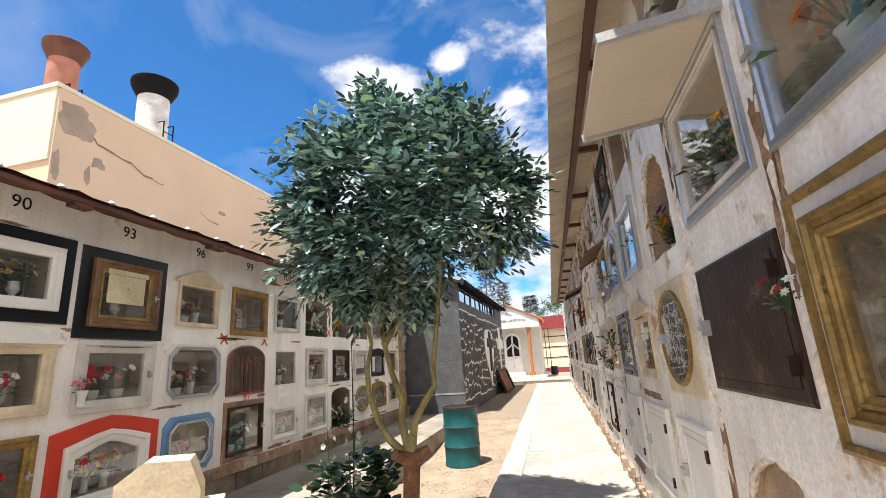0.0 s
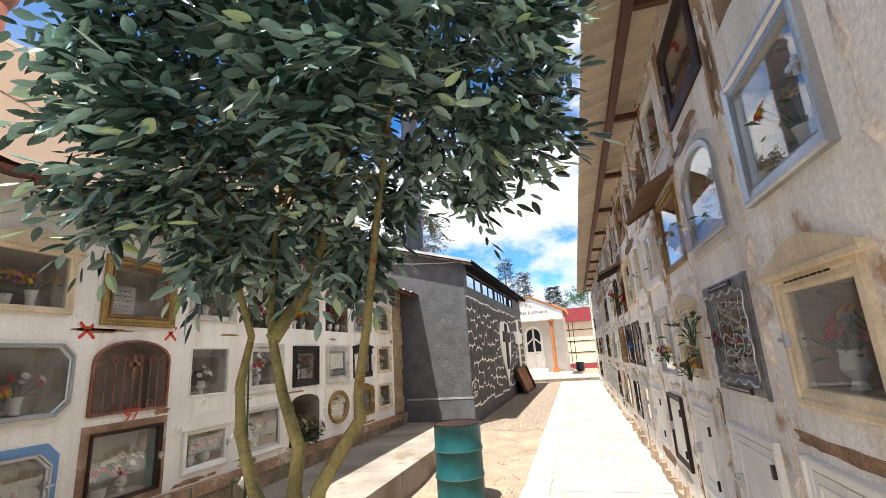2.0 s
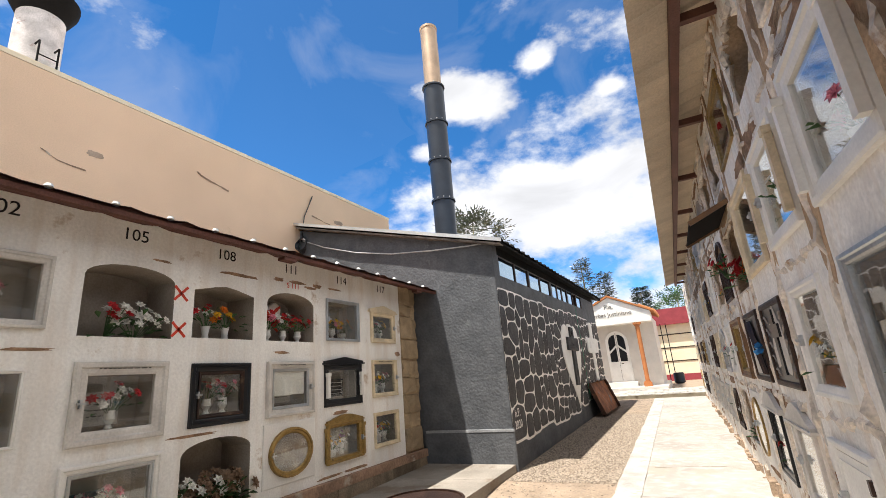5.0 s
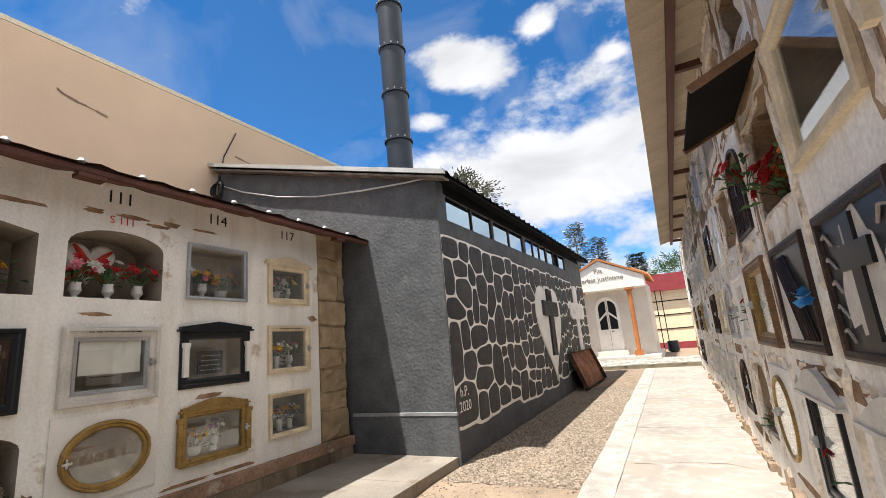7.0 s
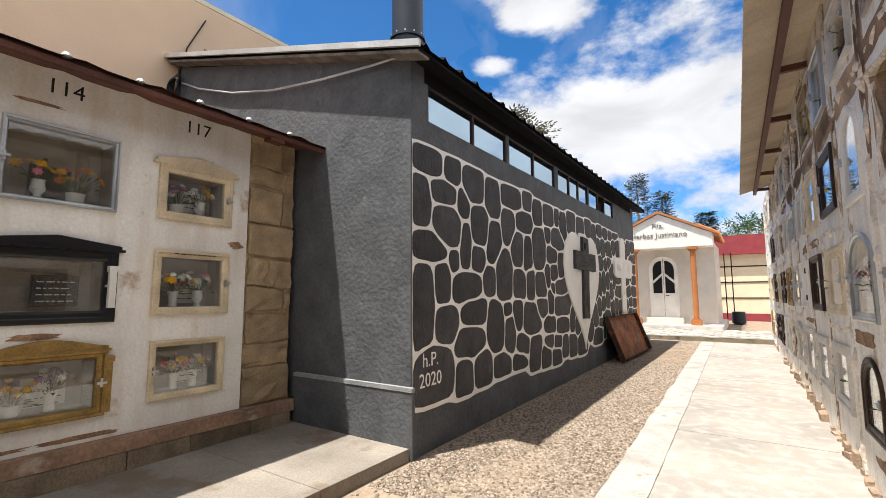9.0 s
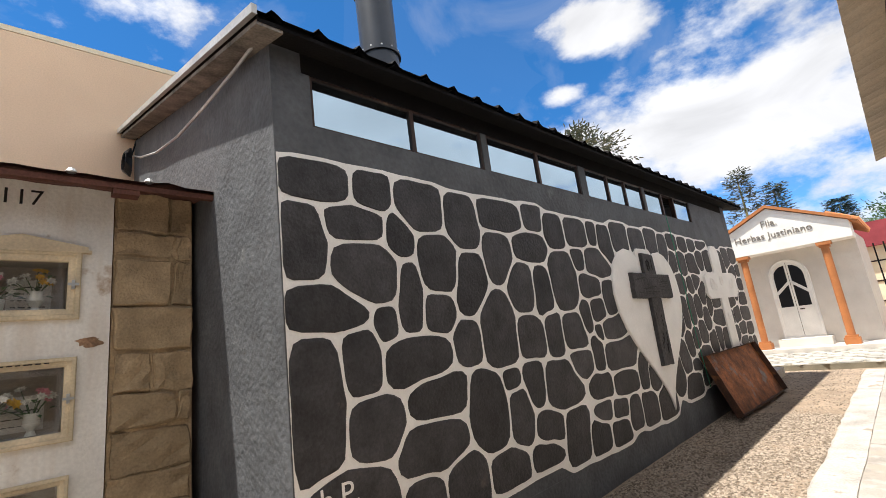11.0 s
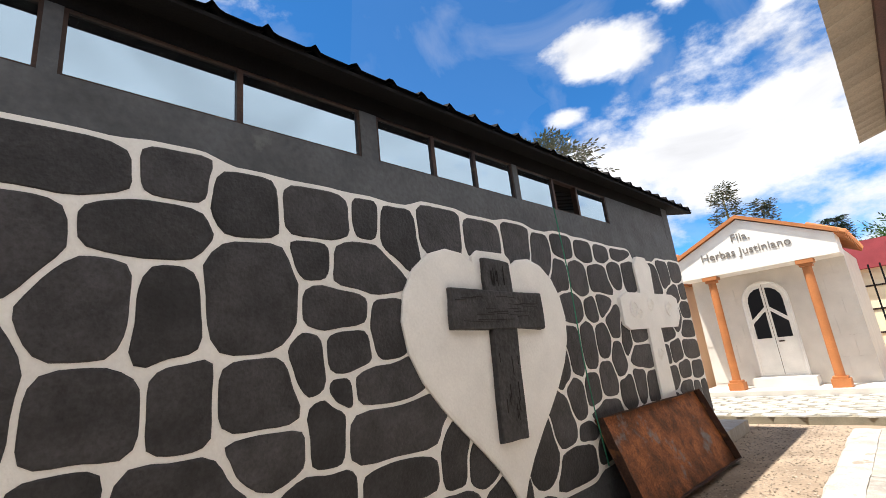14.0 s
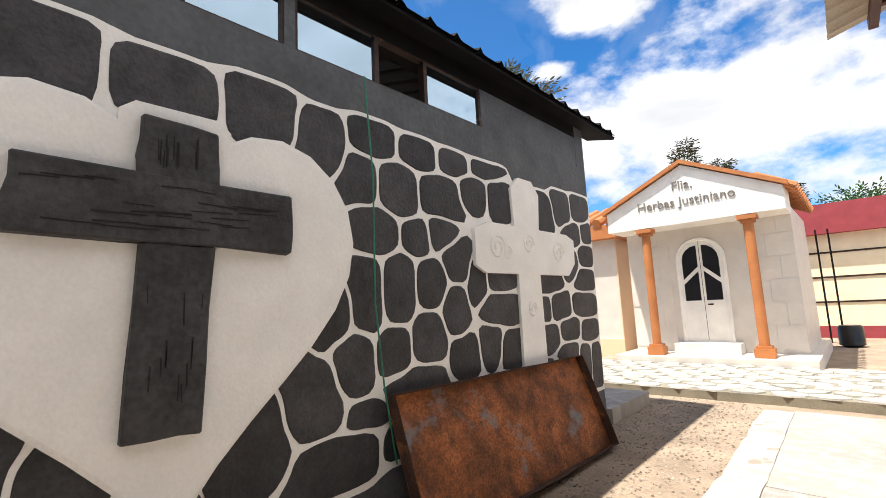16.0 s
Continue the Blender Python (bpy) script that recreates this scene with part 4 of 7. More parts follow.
# ---------- fronts of the right niche wall ----------
def flap(side, col, row, material, w, out, label, dz=0.0, drop=0.16, frame=None):
    """A panel propped open above a niche like an awning."""
    y, z, _, h = spot(side, col, row)
    root = thing("propped_flap", label, "flap", base_m(side) @ Matrix.Translation((0, y, z + h / 2 + dz)), "propped flaps")
    bm = bmesh.new()
    m = Matrix.Rotation(math.atan2(drop, out), 4, "Y")
    cube(bm, 0, out, -w / 2, w / 2, 0, 0.014, m)
    part("panel", bm, material, root)
    for s in (-1, 1):
        bm = bmesh.new()
        cube(bm, 0, out + 0.006, s * w / 2 - 0.012, s * w / 2 + 0.012, -0.02, 0.02, m)
        part("edge_strip", bm, frame or M_GALV, root)


def leading(root, w, h, x, seed):
    """Curved lead strips that part a pane into uneven quarries."""
    rng = random.Random(seed)
    rows = 5
    for k in range(rows):
        z = -h / 2 + h * (k + 0.5) / rows
        bm = bmesh.new()
        tube(bm, [(x, -w / 2 + w * j / 10, z + 0.018 * math.sin(j * 1.9 + k)) for j in range(11)], 0.0022, 4)
        part("lead_strip", bm, M_GALV, root)
        for j in range(3):
            y = -w / 2 + w * (j + rng.uniform(0.3, 0.7)) / 3
            bm = bmesh.new()
            tube(bm, [(x, y, z), (x, y + 0.012, z + h / rows * 0.5), (x, y, z + h / rows * 0.95)], 0.0022, 4)
            part("lead_strip", bm, M_GALV, root)


def pressed_ornament(root, w, h, x):
    """Wavy embossed strips and name plates above and below a pane."""
    for s in (-1, 1):
        bm = bmesh.new()
        tube(bm, [(x, -w * 0.42 + w * 0.84 * j / 24, s * (h * 0.385) + 0.012 * math.sin(j * 1.05)) for j in range(25)], 0.006, 5)
        part("wavy_strip", bm, M_ALU, root, smooth=True)
        bm = bmesh.new()
        cube(bm, x - 0.006, x + 0.003, -w * 0.26, w * 0.26, s * h * 0.452 - 0.016, s * h * 0.452 + 0.016)
        plate = part("name_plate", bm, M_BROWN, root, bevel=0.003)
        bars(plate, w * 0.44, s * h * 0.452 - 0.004, x + 0.004, 1, seed=3 + s, material=M_GALV)
        bm = bmesh.new()
        tube(bm, [(x, s * w * 0.44 + 0.010 * math.sin(j * 0.9), -h * 0.36 + h * 0.72 * j / 24) for j in range(25)], 0.004, 5)
        part("wavy_strip", bm, M_ALU, root, smooth=True)


def dark_plate(side, col, row, label, w, h, cross):
    """A flush dark niche plate in a thin brown frame, with a cross or a fan of rods on it."""
    y, z, w, h = spot(side, col, row, w, h)
    root = thing("niche_plate", label, "niche front", base_m(side) @ Matrix.Translation((0, y, z)), "dark niche plates")
    f = o_rect(w, h)
    bm = bmesh.new()
    ring(bm, f, [(0, -0.02), (0, 0.016), (0.012, 0.020), (0.035, 0.018), (0.04, 0.002)])
    part("frame", bm, M_BROWN, root)
    bm = bmesh.new()
    prism(bm, f(0.038), -0.02, 0.004, TO_WALL)
    part("plate", bm, M_BLACK, root)
    rng = random.Random(col)
    if cross:
        bm = bmesh.new()
        prism(bm, ragged(0.0, -0.02, w * 0.52, h * 0.72, rng), 0.003, 0.007, TO_WALL)
        part("pale_shape", bm, M_MARF, root, "pale grey painted shape")
        bm = bmesh.new()
        cube(bm, 0.006, 0.020, -0.045, 0.045, -h * 0.36, h * 0.40)
        cube(bm, 0.006, 0.021, -0.15, 0.15, 0.04, 0.13)
        part("cross", bm, M_BLACK, root, bevel=0.003)
        for s in (-1, 1):
            for k in range(5):
                bm = bmesh.new()
                zz = h * (-0.38 + 0.16 * k)
                tube(bm, [(0.008, s * w * 0.30, zz), (0.012, s * (w * 0.36 + 0.02 * (k % 2)), zz + 0.05), (0.008, s * w * 0.42, zz + 0.04)], 0.006, 5)
                part("branch", bm, M_IRON, root)
    else:
        bm = bmesh.new()
        # matt pale quad drawn onto the plate as a reflection
        prism(bm, [(-w * 0.42, -h * 0.40), (-w * 0.05, -h * 0.40), (-w * 0.30, h * 0.32), (-w * 0.42, h * 0.38)], 0.003, 0.006, TO_WALL)
        part("pale_shape", bm, M_MARF, root, "pale strip put in as a reflection")
        for k in range(6):
            bm = bmesh.new()
            tube(bm, [(0.012, -w * 0.40 + 0.05 * k, h * 0.38), (0.022, -w * 0.12 + 0.05 * k, 0.0), (0.012, w * 0.02 + 0.05 * k, -h * 0.40)], 0.006, 5)
            part("rod", bm, M_BROWN, root)
        bm = bmesh.new()
        for k in range(7):
            a = 2 * math.pi * k / 7
            c = Vector((0.05, w * 0.46, -0.02))
            e = c + Vector((0.02 * math.sin(3 * a), 0.10 * math.cos(a), 0.055 * math.sin(a)))
            t = Vector((0.03, 0.02 * math.sin(a), -0.02 * math.cos(a)))
            bm.faces.new([bm.verts.new(q) for q in (c, (c + e) / 2 + t, e, (c + e) / 2 - t)])
        part("bow", bm, mat("blue_ribbon", (0.05, 0.25, 0.55), 0.5, var=0.2, bump=0.1), root, "crumpled blue ribbon bow")
    hole(side, col, row, f, y, z, 0.06)


def right_fronts():
    r = niche_window("R", -1, 2, frame=M_GOLD, fw=0.045, fd=0.05, second=M_GOLD, label="gilt niche frame with yellow lilies on a cream band", inside=("yellow", "yellow"), w=0.70, h=0.54, board=M_MARF, board_w=0.075)
    bm = bmesh.new()
    ring(bm, o_rect(0.86, 0.70), [(0, -0.01), (0, 0.03), (0.012, 0.034), (0.026, 0.03), (0.03, 0.012)])
    part("outer_trim", bm, M_GOLD, r, "thin gilt outer moulding")
    niche_window("R", -1, 3, frame=M_ALU, fw=0.07, label="brushed steel framed niche with orange flowers", inside=("orange", "yellow"), w=0.88, h=0.64)
    niche_window("R", 0, 3, frame=M_ALU, fw=0.05, second=M_MARF, label="steel framed niche window standing open above", inside=("white", "yellow"), w=0.80, h=0.64)
    flap("R", 0, 3, mat("beige_board", (0.60, 0.52, 0.42), 0.8, var=0.06), 0.84, 0.44, "beige board flap propped open over a niche", dz=0.03, drop=0.05)
    niche_door("R", 0, 2, M_BROWN, "dark brown scratched metal niche door", w=0.84, h=0.55, dz=0.02, plain=True)
    open_niche("R", 0, 1, "arch", w=0.66, h=0.6, rise=0.3, depth=0.05)
    r = niche_window("R", 1, 2, "oval", frame=M_GOLD, fw=0.045, label="gilt oval niche frame on a cream panel", inside=("white",), w=0.62, h=0.56, board=M_CREAMF, board_w=0.05)
    leading(r, 0.36, 0.34, 0.030, 9)
    open_niche("R", 1, 3, "arch", w=0.62, h=0.66, flowers=(("orange", "yellow"), ("purple", "orange")), seed=41, vase="pot", size=0.26, n=14)
    niche_door("R", 1, 1, M_WHITEF, "white painted metal niche door with a paper notice", w=0.62, h=0.6)
    r = niche_window("R", 2, 2, frame=M_CREAMF, fw=0.07, label="cream niche front with a wavy gold pediment", inside=("red", "yellow"), w=0.62, h=0.50, dz=-0.03, letters=1)
    pediment(r, 0.62, 0.50, M_CREAMF, 0.09, True)
    niche_window("R", 2, 3, frame=M_ALU, fw=0.075, fd=0.06, label="embossed chrome niche frame", inside=("yellow",), w=0.70, h=0.58)
    niche_door("R", 2, 1, M_WHITEF, "wide pale niche door with rust marks", w=0.78, h=0.62)
    r = niche_window("R", 3, 2, frame=M_PEWTER, fw=0.10, fd=0.03, label="pressed silver niche frame with wavy ornament", inside=("red", "yellow"), w=0.74, h=0.60)
    pressed_ornament(r, 0.74, 0.60, 0.024)
    leading(r, 0.53, 0.39, 0.004, 3)
    niche_window("R", 3, 3, "arch", frame=M_ALU, fw=0.05, label="arched blue-grey metal niche window with a notice", inside=("red", "pink"), w=0.68, h=0.58, rise=0.2, board=M_MARF, board_w=0.05)
    niche_window("R", 3, 4, frame=M_BROWN, fw=0.11, label="dark metal niche frame under the eave", inside=("white",), w=0.8, h=0.58)
    niche_door("R", 3, 1, M_WHITEF, "pale steel niche door with inner panel", w=0.66, h=0.6)
    r = niche_window("R", 4, 2, frame=M_CREAMF, fw=0.06, label="cream niche front with pediment and hanging gladioli", inside=("yellow",), w=0.66, h=0.5, dz=-0.02)
    pediment(r, 0.66, 0.5, M_CREAMF, 0.11)
    r = niche_window("R", 4, 3, frame=M_GOLD, fw=0.05, label="gold and wood niche window with a red sign", inside=("red",), w=0.70, h=0.58)
    flap("R", 4, 3, M_WOOD, 0.9, 0.28, "old brown wooden awning board over a niche", dz=0.07, drop=0.16, frame=M_WOOD)
    niche_door("R", 4, 1, M_WHITEF, "white niche door left ajar", w=0.5, h=0.6)
    niche_window("R", 5, 2, frame=M_ALU, fw=0.045, label="narrow silver niche frame with a sunflower", inside=("white",), w=0.66, h=0.6)
    niche_door("R", 5, 1, M_WHITEF, "white metal niche door with dark edge", w=0.6, h=0.6, frame=M_BROWN)
    r = niche_window("R", 5, 3, frame=M_WHITEF, fw=0.09, fd=0.05, label="white columned niche front", inside=("white",), w=0.74, h=0.62)
    pilasters(r, 0.7, 0.8, M_WHITEF, 0.03)
    r = niche_window("R", 6, 3, frame=M_WHITEF, fw=0.08, fd=0.05, label="white pillared niche front with chrome", inside=("white",), w=0.72, h=0.6)
    pilasters(r, 0.7, 0.8, M_CREAMF, 0.03)
    niche_window("R", 7, 3, frame=M_CREAMF, fw=0.075, fd=0.05, label="thick cream niche frame with mirror-bright glass", inside=(), w=0.82, h=0.64)
    open_niche("R", 8, 3, "rect", w=0.76, h=0.62, dz=-0.05, flowers=(("red", "red"), ("red", "orange")), seed=55, vase="pot", size=0.3, n=18)
    flap("R", 8, 3, M_DKROOF, 0.95, 0.36, "dark sheet metal awning propped over a niche", dz=0.10, drop=0.16, frame=M_WOOD)
    niche_window("R", 6, 2, frame=M_WHITEF, fw=0.06, label="white niche front with small chrome latch", inside=("white",), w=0.6)
    dark_plate("R", 7, 2, "dark niche plate with a black cross over a pale shape", 0.76, 0.58, True)
    dark_plate("R", 8, 2, "dark niche plate with slanting iron rods and a blue bow", 0.74, 0.58, False)
    niche_window("R", 9, 2, frame=M_WOOD, fw=0.06, fd=0.06, second=M_GOLD, label="deep wooden niche box with a cracked white pane", inside=(), w=0.78, h=0.6)
    r = niche_window("R", 7, 1, frame=M_MARF, fw=0.08, label="grey stone niche front with carved gable", inside=(), w=0.6, h=0.56)
    pediment(r, 0.64, 0.5, M_MARF, 0.12, True)
    r = niche_window("R", 8, 1, frame=M_BLACK, fw=0.06, label="dark niche with chrome cross under a grey gable", inside=("white",), w=0.56, h=0.56, back=M_BLACK)
    pediment(r, 0.64, 0.52, M_MARF, 0.12, True)
    niche_window("R", 9, 1, "oval", frame=M_GOLD, fw=0.05, label="gold oval frame on a white panel", inside=(), w=0.56, h=0.56, board=M_WHITEF, board_w=0.06)
    niche_door("R", 6, 1, M_WHITEF, "pale blank niche door", w=0.6, h=0.56)
    grille("R", 9, 3, M_BROWN, "arched rusty iron grille with red ribbons", w=0.62, h=0.66, scrolls=True)
    grille("R", 10, 4, M_IRON, "square barred grille in a white frame", w=0.62, h=0.5, scrolls=False)
    open_niche("R", 10, 3, "rect", w=0.7, h=0.6, flowers=(("red", "yellow"),), seed=61, vase="pot")
    r = niche_window("R", 10, 2, frame=M_WHITEF, fw=0.09, fd=0.05, label="white niche front with pale glass", inside=("white",), w=0.66)
    open_niche("R", 10, 1, "rect", w=0.62, h=0.6, flowers=(("pink", "white"),), seed=62, vase=None, size=0.3, n=6)
    niche_window("R", 11, 3, "arch", frame=M_WHITEF, fw=0.07, label="white arched niche with wooden shutters", inside=(), w=0.58, h=0.66)
    # the rest, further along
    rng = random.Random(17)
    kinds = ("win", "win", "door", "open", "ped", "arch", "win")
    frames = ((M_ALU, "steel"), (M_CREAMF, "cream"), (M_WHITEF, "white"), (M_BROWN, "brown"), (M_MARF, "grey stone"), (M_GOLD, "gilt"))
    for c in range(-2, 22):
        for row in (1, 2, 3, 4):
            if (c, row) in OPEN["R"] or (c == -2 and row != 2):
                continue
            fm, fn = rng.choice(frames)
            k = rng.choice(kinds if row < 4 else ("open", "open", "open", "open", "win"))
            ww, hh = rng.uniform(0.58, 0.76), rng.uniform(0.5, 0.6)
            ins = (rng.choice(("white", "red", "yellow", "pink")),) if c < 13 else ()
            if k == "win":
                niche_window("R", c, row, frame=fm, fw=rng.uniform(0.04, 0.09), fd=rng.uniform(0.03, 0.05), label=f"{fn} framed glazed niche front", inside=ins, w=ww, h=hh, plaque=c < 14)
            elif k == "door":
                niche_door("R", c, row, rng.choice((M_WHITEF, M_MARF, M_BROWN)), "plain metal niche door with latch", w=ww, h=hh)
            elif k == "arch":
                niche_window("R", c, row, "arch", frame=fm, fw=0.06, label=f"arched {fn} niche window", inside=ins, w=ww * 0.9, h=hh, rise=0.22, plaque=c < 14)
            elif k == "ped":
                r = niche_window("R", c, row, frame=fm, fw=0.06, label=f"{fn} niche front with pediment", inside=ins, w=ww * 0.95, h=hh * 0.85, dz=-0.03, plaque=c < 14)
                pediment(r, ww * 0.95, hh * 0.85, fm, 0.1, rng.random() < 0.5)
            else:
                open_niche("R", c, row, rng.choice(("arch", "rect")), w=ww, h=hh, rise=0.2, flowers=((rng.choice(("white", "red")), "yellow"),) if c < 10 and row < 4 else ())
    # flowers hung before the niches
    for y, z, cs, s, seed in ((-5.72, 1.46, ["white", "white"], 0.26, 101), (-6.0, 1.22, ["yellow", "brown"], 0.15, 102), (-6.75, 1.32, ["yellow", "red"], 0.14, 103), (-1.72, 1.52, ["red", "white"], 0.1, 104), (-10.2, 2.15, ["red", "red"], 0.22, 105)):
        bouquet(MR @ Matrix.Translation((0.07, y, z)), cs, s, None, n=12, seed=seed, leaves=22, label=f"{cs[0]} flowers tied before a niche front")
    # crumpled plastic bag tied to a latch
    bm = bmesh.new()
    bmesh.ops.create_icosphere(bm, subdivisions=3, radius=0.13)
    for v in bm.verts:
        k = 1 + 0.35 * noise.noise(v.co * 14) + 0.2 * noise.noise(v.co * 34)
        v.co = Vector((v.co.x * 0.7 * k, v.co.y * 1.2 * k, v.co.z * 0.75 * k))
    bag = solid("plastic_bag", bm, glass_mat("clear_plastic", (0.72, 0.74, 0.80), 0.15, 0.2), "crumpled translucent plastic bag hanging from a niche", "bag", kind="", smooth=True, m=MR @ Matrix.Translation((0.09, -5.45, 2.12)))
    # paper notice and red sign
    root = thing("paper_notice", "white paper notice with red border behind niche glass", "sign", MR @ Matrix.Translation((-0.03, -5.1, 2.2)))
    bm = bmesh.new()
    cube(bm, 0, 0.004, -0.17, 0.17, -0.08, 0.08)
    part("border", bm, M_REDP, root)
    bm = bmesh.new()
    cube(bm, 0.004, 0.007, -0.155, 0.155, -0.065, 0.065)
    part("sheet", bm, M_WHITEF, root)
    bars(root, 0.26, -0.02, 0.008, 1, seed=4)


right_fronts()
niche_wall("R", "wall_right", M_OLDPL, -23.6, 8.0, -0.3, 3.72, list(range(-2, 22)), [1, 2, 3, 4], "tall old wall of burial niches with peeling plaster")


def right_wall_rest():
    rng = random.Random(9)
    # broken plaster ribs between the niches
    def ridge(pts, lo, hi, rough=0.045):
        bm = bmesh.new()
        fine = []
        for p, q in zip(pts, pts[1:]):
            fine += [Vector(p).lerp(Vector(q), k / 4) for k in range(4)]
        fine.append(Vector(pts[-1]))
        tube(bm, fine, [rng.uniform(lo, hi) for _ in fine], 7)
        for v in bm.verts:
            c = v.co.copy()
            v.co += Vector((0.5 * noise.noise(c * 14), noise.noise(c * 9), noise.noise(c * 9 + Vector((5, 0, 0))))) * rough
        solid("plaster_ridge", bm, M_RIB, "crumbling plaster rib between the niches", "plaster", m=MR)

    for c in range(-1, 22):
        y = -(2.25 + PITCH_R * c) + PITCH_R / 2
        top = 3.66 if c > 2 else 3.3
        ridge([(-0.012, y + rng.uniform(-0.03, 0.03), 0.1 + (top - 0.1) * k / 14) for k in range(15)], 0.012, 0.030 if c < 5 else 0.040)
        for zz in (1.09, 1.89, 2.76, 3.62):
            if rng.random() < (0.3 if c < 4 else 0.6):
                ridge([(-0.014, y - 0.9 * k / 5, zz + rng.uniform(-0.02, 0.02)) for k in range(6)], 0.012, 0.025 if c < 4 else 0.036)
    for (c, row), (f, y, z) in RIMS.items():
        pts = f(0)
        pts = pts + pts[:1]
        ridge([(-0.016, y + p, z + q) for p, q in pts], 0.010, 0.022 if c < 4 else 0.038, 0.018 if c < 4 else 0.045)
    bm = bmesh.new()
    n = 1100
    for dz in (0.0, -0.006):
        rows = []
        for k in range(n + 1):
            y = -20.95 + 28.95 * k / n
            b = 0.04 * abs(math.sin(math.pi * y / 0.21)) ** 0.6
            rows.append((bm.verts.new((0.53, y, 3.56 + b + dz)), bm.verts.new((-1.6, y, 4.1 + b + dz))))
        for a, b in zip(rows, rows[1:]):
            bm.faces.new((a[0], b[0], b[1], a[1]))
    eave = solid("roof_right", bm, M_ROOFU, "corrugated sheet roof overhanging the niche wall", "roof", m=MR)
    bm = bmesh.new()
    cube(bm, 0.22, 0.28, -20.9, 8, 3.535, 3.61)
    part("purlin", bm, M_STEELR, eave, "red-brown steel purlin")
    y = -20.6
    while y < 7:
        bm = bmesh.new()
        cube(bm, -0.02, 0.26, y, y + 0.05, 3.56, 3.62)
        part("bracket", bm, M_STEELR, eave, "red-brown steel bracket")
        y += 1.55
    bm = bmesh.new()
    cube(bm, -1.15, -0.02, -23.55, 8, 3.72, 3.75)
    part("top_slab", bm, M_OLDPL, eave)
    bm = bmesh.new()
    for k in range(160):
        y = 6 - 29 * k / 160
        s = rng.uniform(0.03, 0.09)
        cube(bm, -0.05, s * 0.7, y - s, y + s * 0.8, -0.3, rng.uniform(0.05, 0.22))
    for v in bm.verts:
        v.co += Vector((noise.noise(v.co * 7), 0, noise.noise(v.co * 5))) * 0.03
    solid("crumbled_footing", bm, mat("crumbled_plaster", (0.36, 0.26, 0.18), 0.95, var=0.4, bump=1.0), "crumbling brown footing along the wall", "rubble", kind="stuff", bevel=0.01, m=MR)


right_wall_rest()


# ---------- dark building with the stone mural ----------
XM = -2.08
Y0, Y1 = 11.95, 21.1


def mural_stones():
    """The painted stones: each has a middle (along the wall, up), a width and a height; neighbours share the room between them."""
    stones = []
    lay = stones.extend
    lay((
        (12.07, 2.14, 0.3, 0.45), (12.1, 1.21, 0.34, 0.74), (12.19, 2.53, 0.45, 0.25), (12.21, 1.75, 0.56, 0.28), (12.3, 0.61, 0.6, 0.51), (12.42, 1.42, 0.27, 0.37), (12.46, 2.29, 0.41, 0.21),
        (12.49, 1.02, 0.39, 0.38), (12.52, 1.95, 0.49, 0.38), (12.6, 2.52, 0.29, 0.27), (12.61, 1.63, 0.18, 0.22), (12.79, 0.52, 0.33, 0.4), (12.8, 2.23, 0.22, 0.31), (12.84, 1.8, 0.23, 0.46),
        (12.87, 1.37, 0.55, 0.34), (12.89, 0.82, 0.61, 0.34), (13, 1.14, 0.53, 0.32), (13.01, 2.46, 0.42, 0.37), (13.08, 1.68, 0.29, 0.28), (13.15, 2.04, 0.41, 0.42), (13.17, 0.54, 0.4, 0.4),
    ))
    lay((
        (13.35, 1.45, 0.32, 0.32), (13.45, 2.39, 0.36, 0.45), (13.46, 0.95, 0.41, 0.57), (13.46, 1.89, 0.37, 0.49), (13.61, 0.51, 0.43, 0.27), (13.7, 1.52, 0.46, 0.62), (13.76, 1.14, 0.21, 0.19),
        (13.83, 0.82, 0.28, 0.43), (13.83, 2.11, 0.36, 0.44), (13.94, 2.48, 0.56, 0.28), (14.06, 1.06, 0.27, 0.33), (14.08, 0.51, 0.39, 0.25), (14.09, 1.86, 0.43, 0.41), (14.11, 1.42, 0.37, 0.34),
        (14.17, 0.66, 0.39, 0.28), (14.32, 2.23, 0.49, 0.26), (14.39, 1.82, 0.33, 0.43), (14.41, 2.51, 0.31, 0.26), (14.46, 0.99, 0.5, 0.4), (14.47, 1.43, 0.25, 0.39), (14.56, 0.52, 0.35, 0.44),
    ))
    lay((
        (14.76, 2.41, 0.37, 0.35), (14.78, 1.92, 0.48, 0.57), (14.82, 1.43, 0.4, 0.33), (14.83, 1.13, 0.39, 0.2), (14.96, 0.41, 0.35, 0.25), (15.06, 1.55, 0.21, 0.31), (15.12, 0.64, 0.23, 0.16),
        (15.12, 2.14, 0.25, 0.21), (15.16, 2.43, 0.46, 0.3), (15.17, 0.87, 0.33, 0.23), (15.18, 1.17, 0.21, 0.33), (15.27, 1.86, 0.42, 0.24), (15.28, 1.37, 0.14, 0.15), (15.34, 0.39, 0.37, 0.24),
        (15.35, 1.61, 0.3, 0.23), (15.43, 0.6, 0.33, 0.18), (15.49, 2.11, 0.47, 0.32), (15.51, 2.45, 0.21, 0.26), (15.6, 1.39, 0.45, 0.24), (15.61, 1.73, 0.24, 0.36), (15.64, 0.85, 0.5, 0.27),
    ))
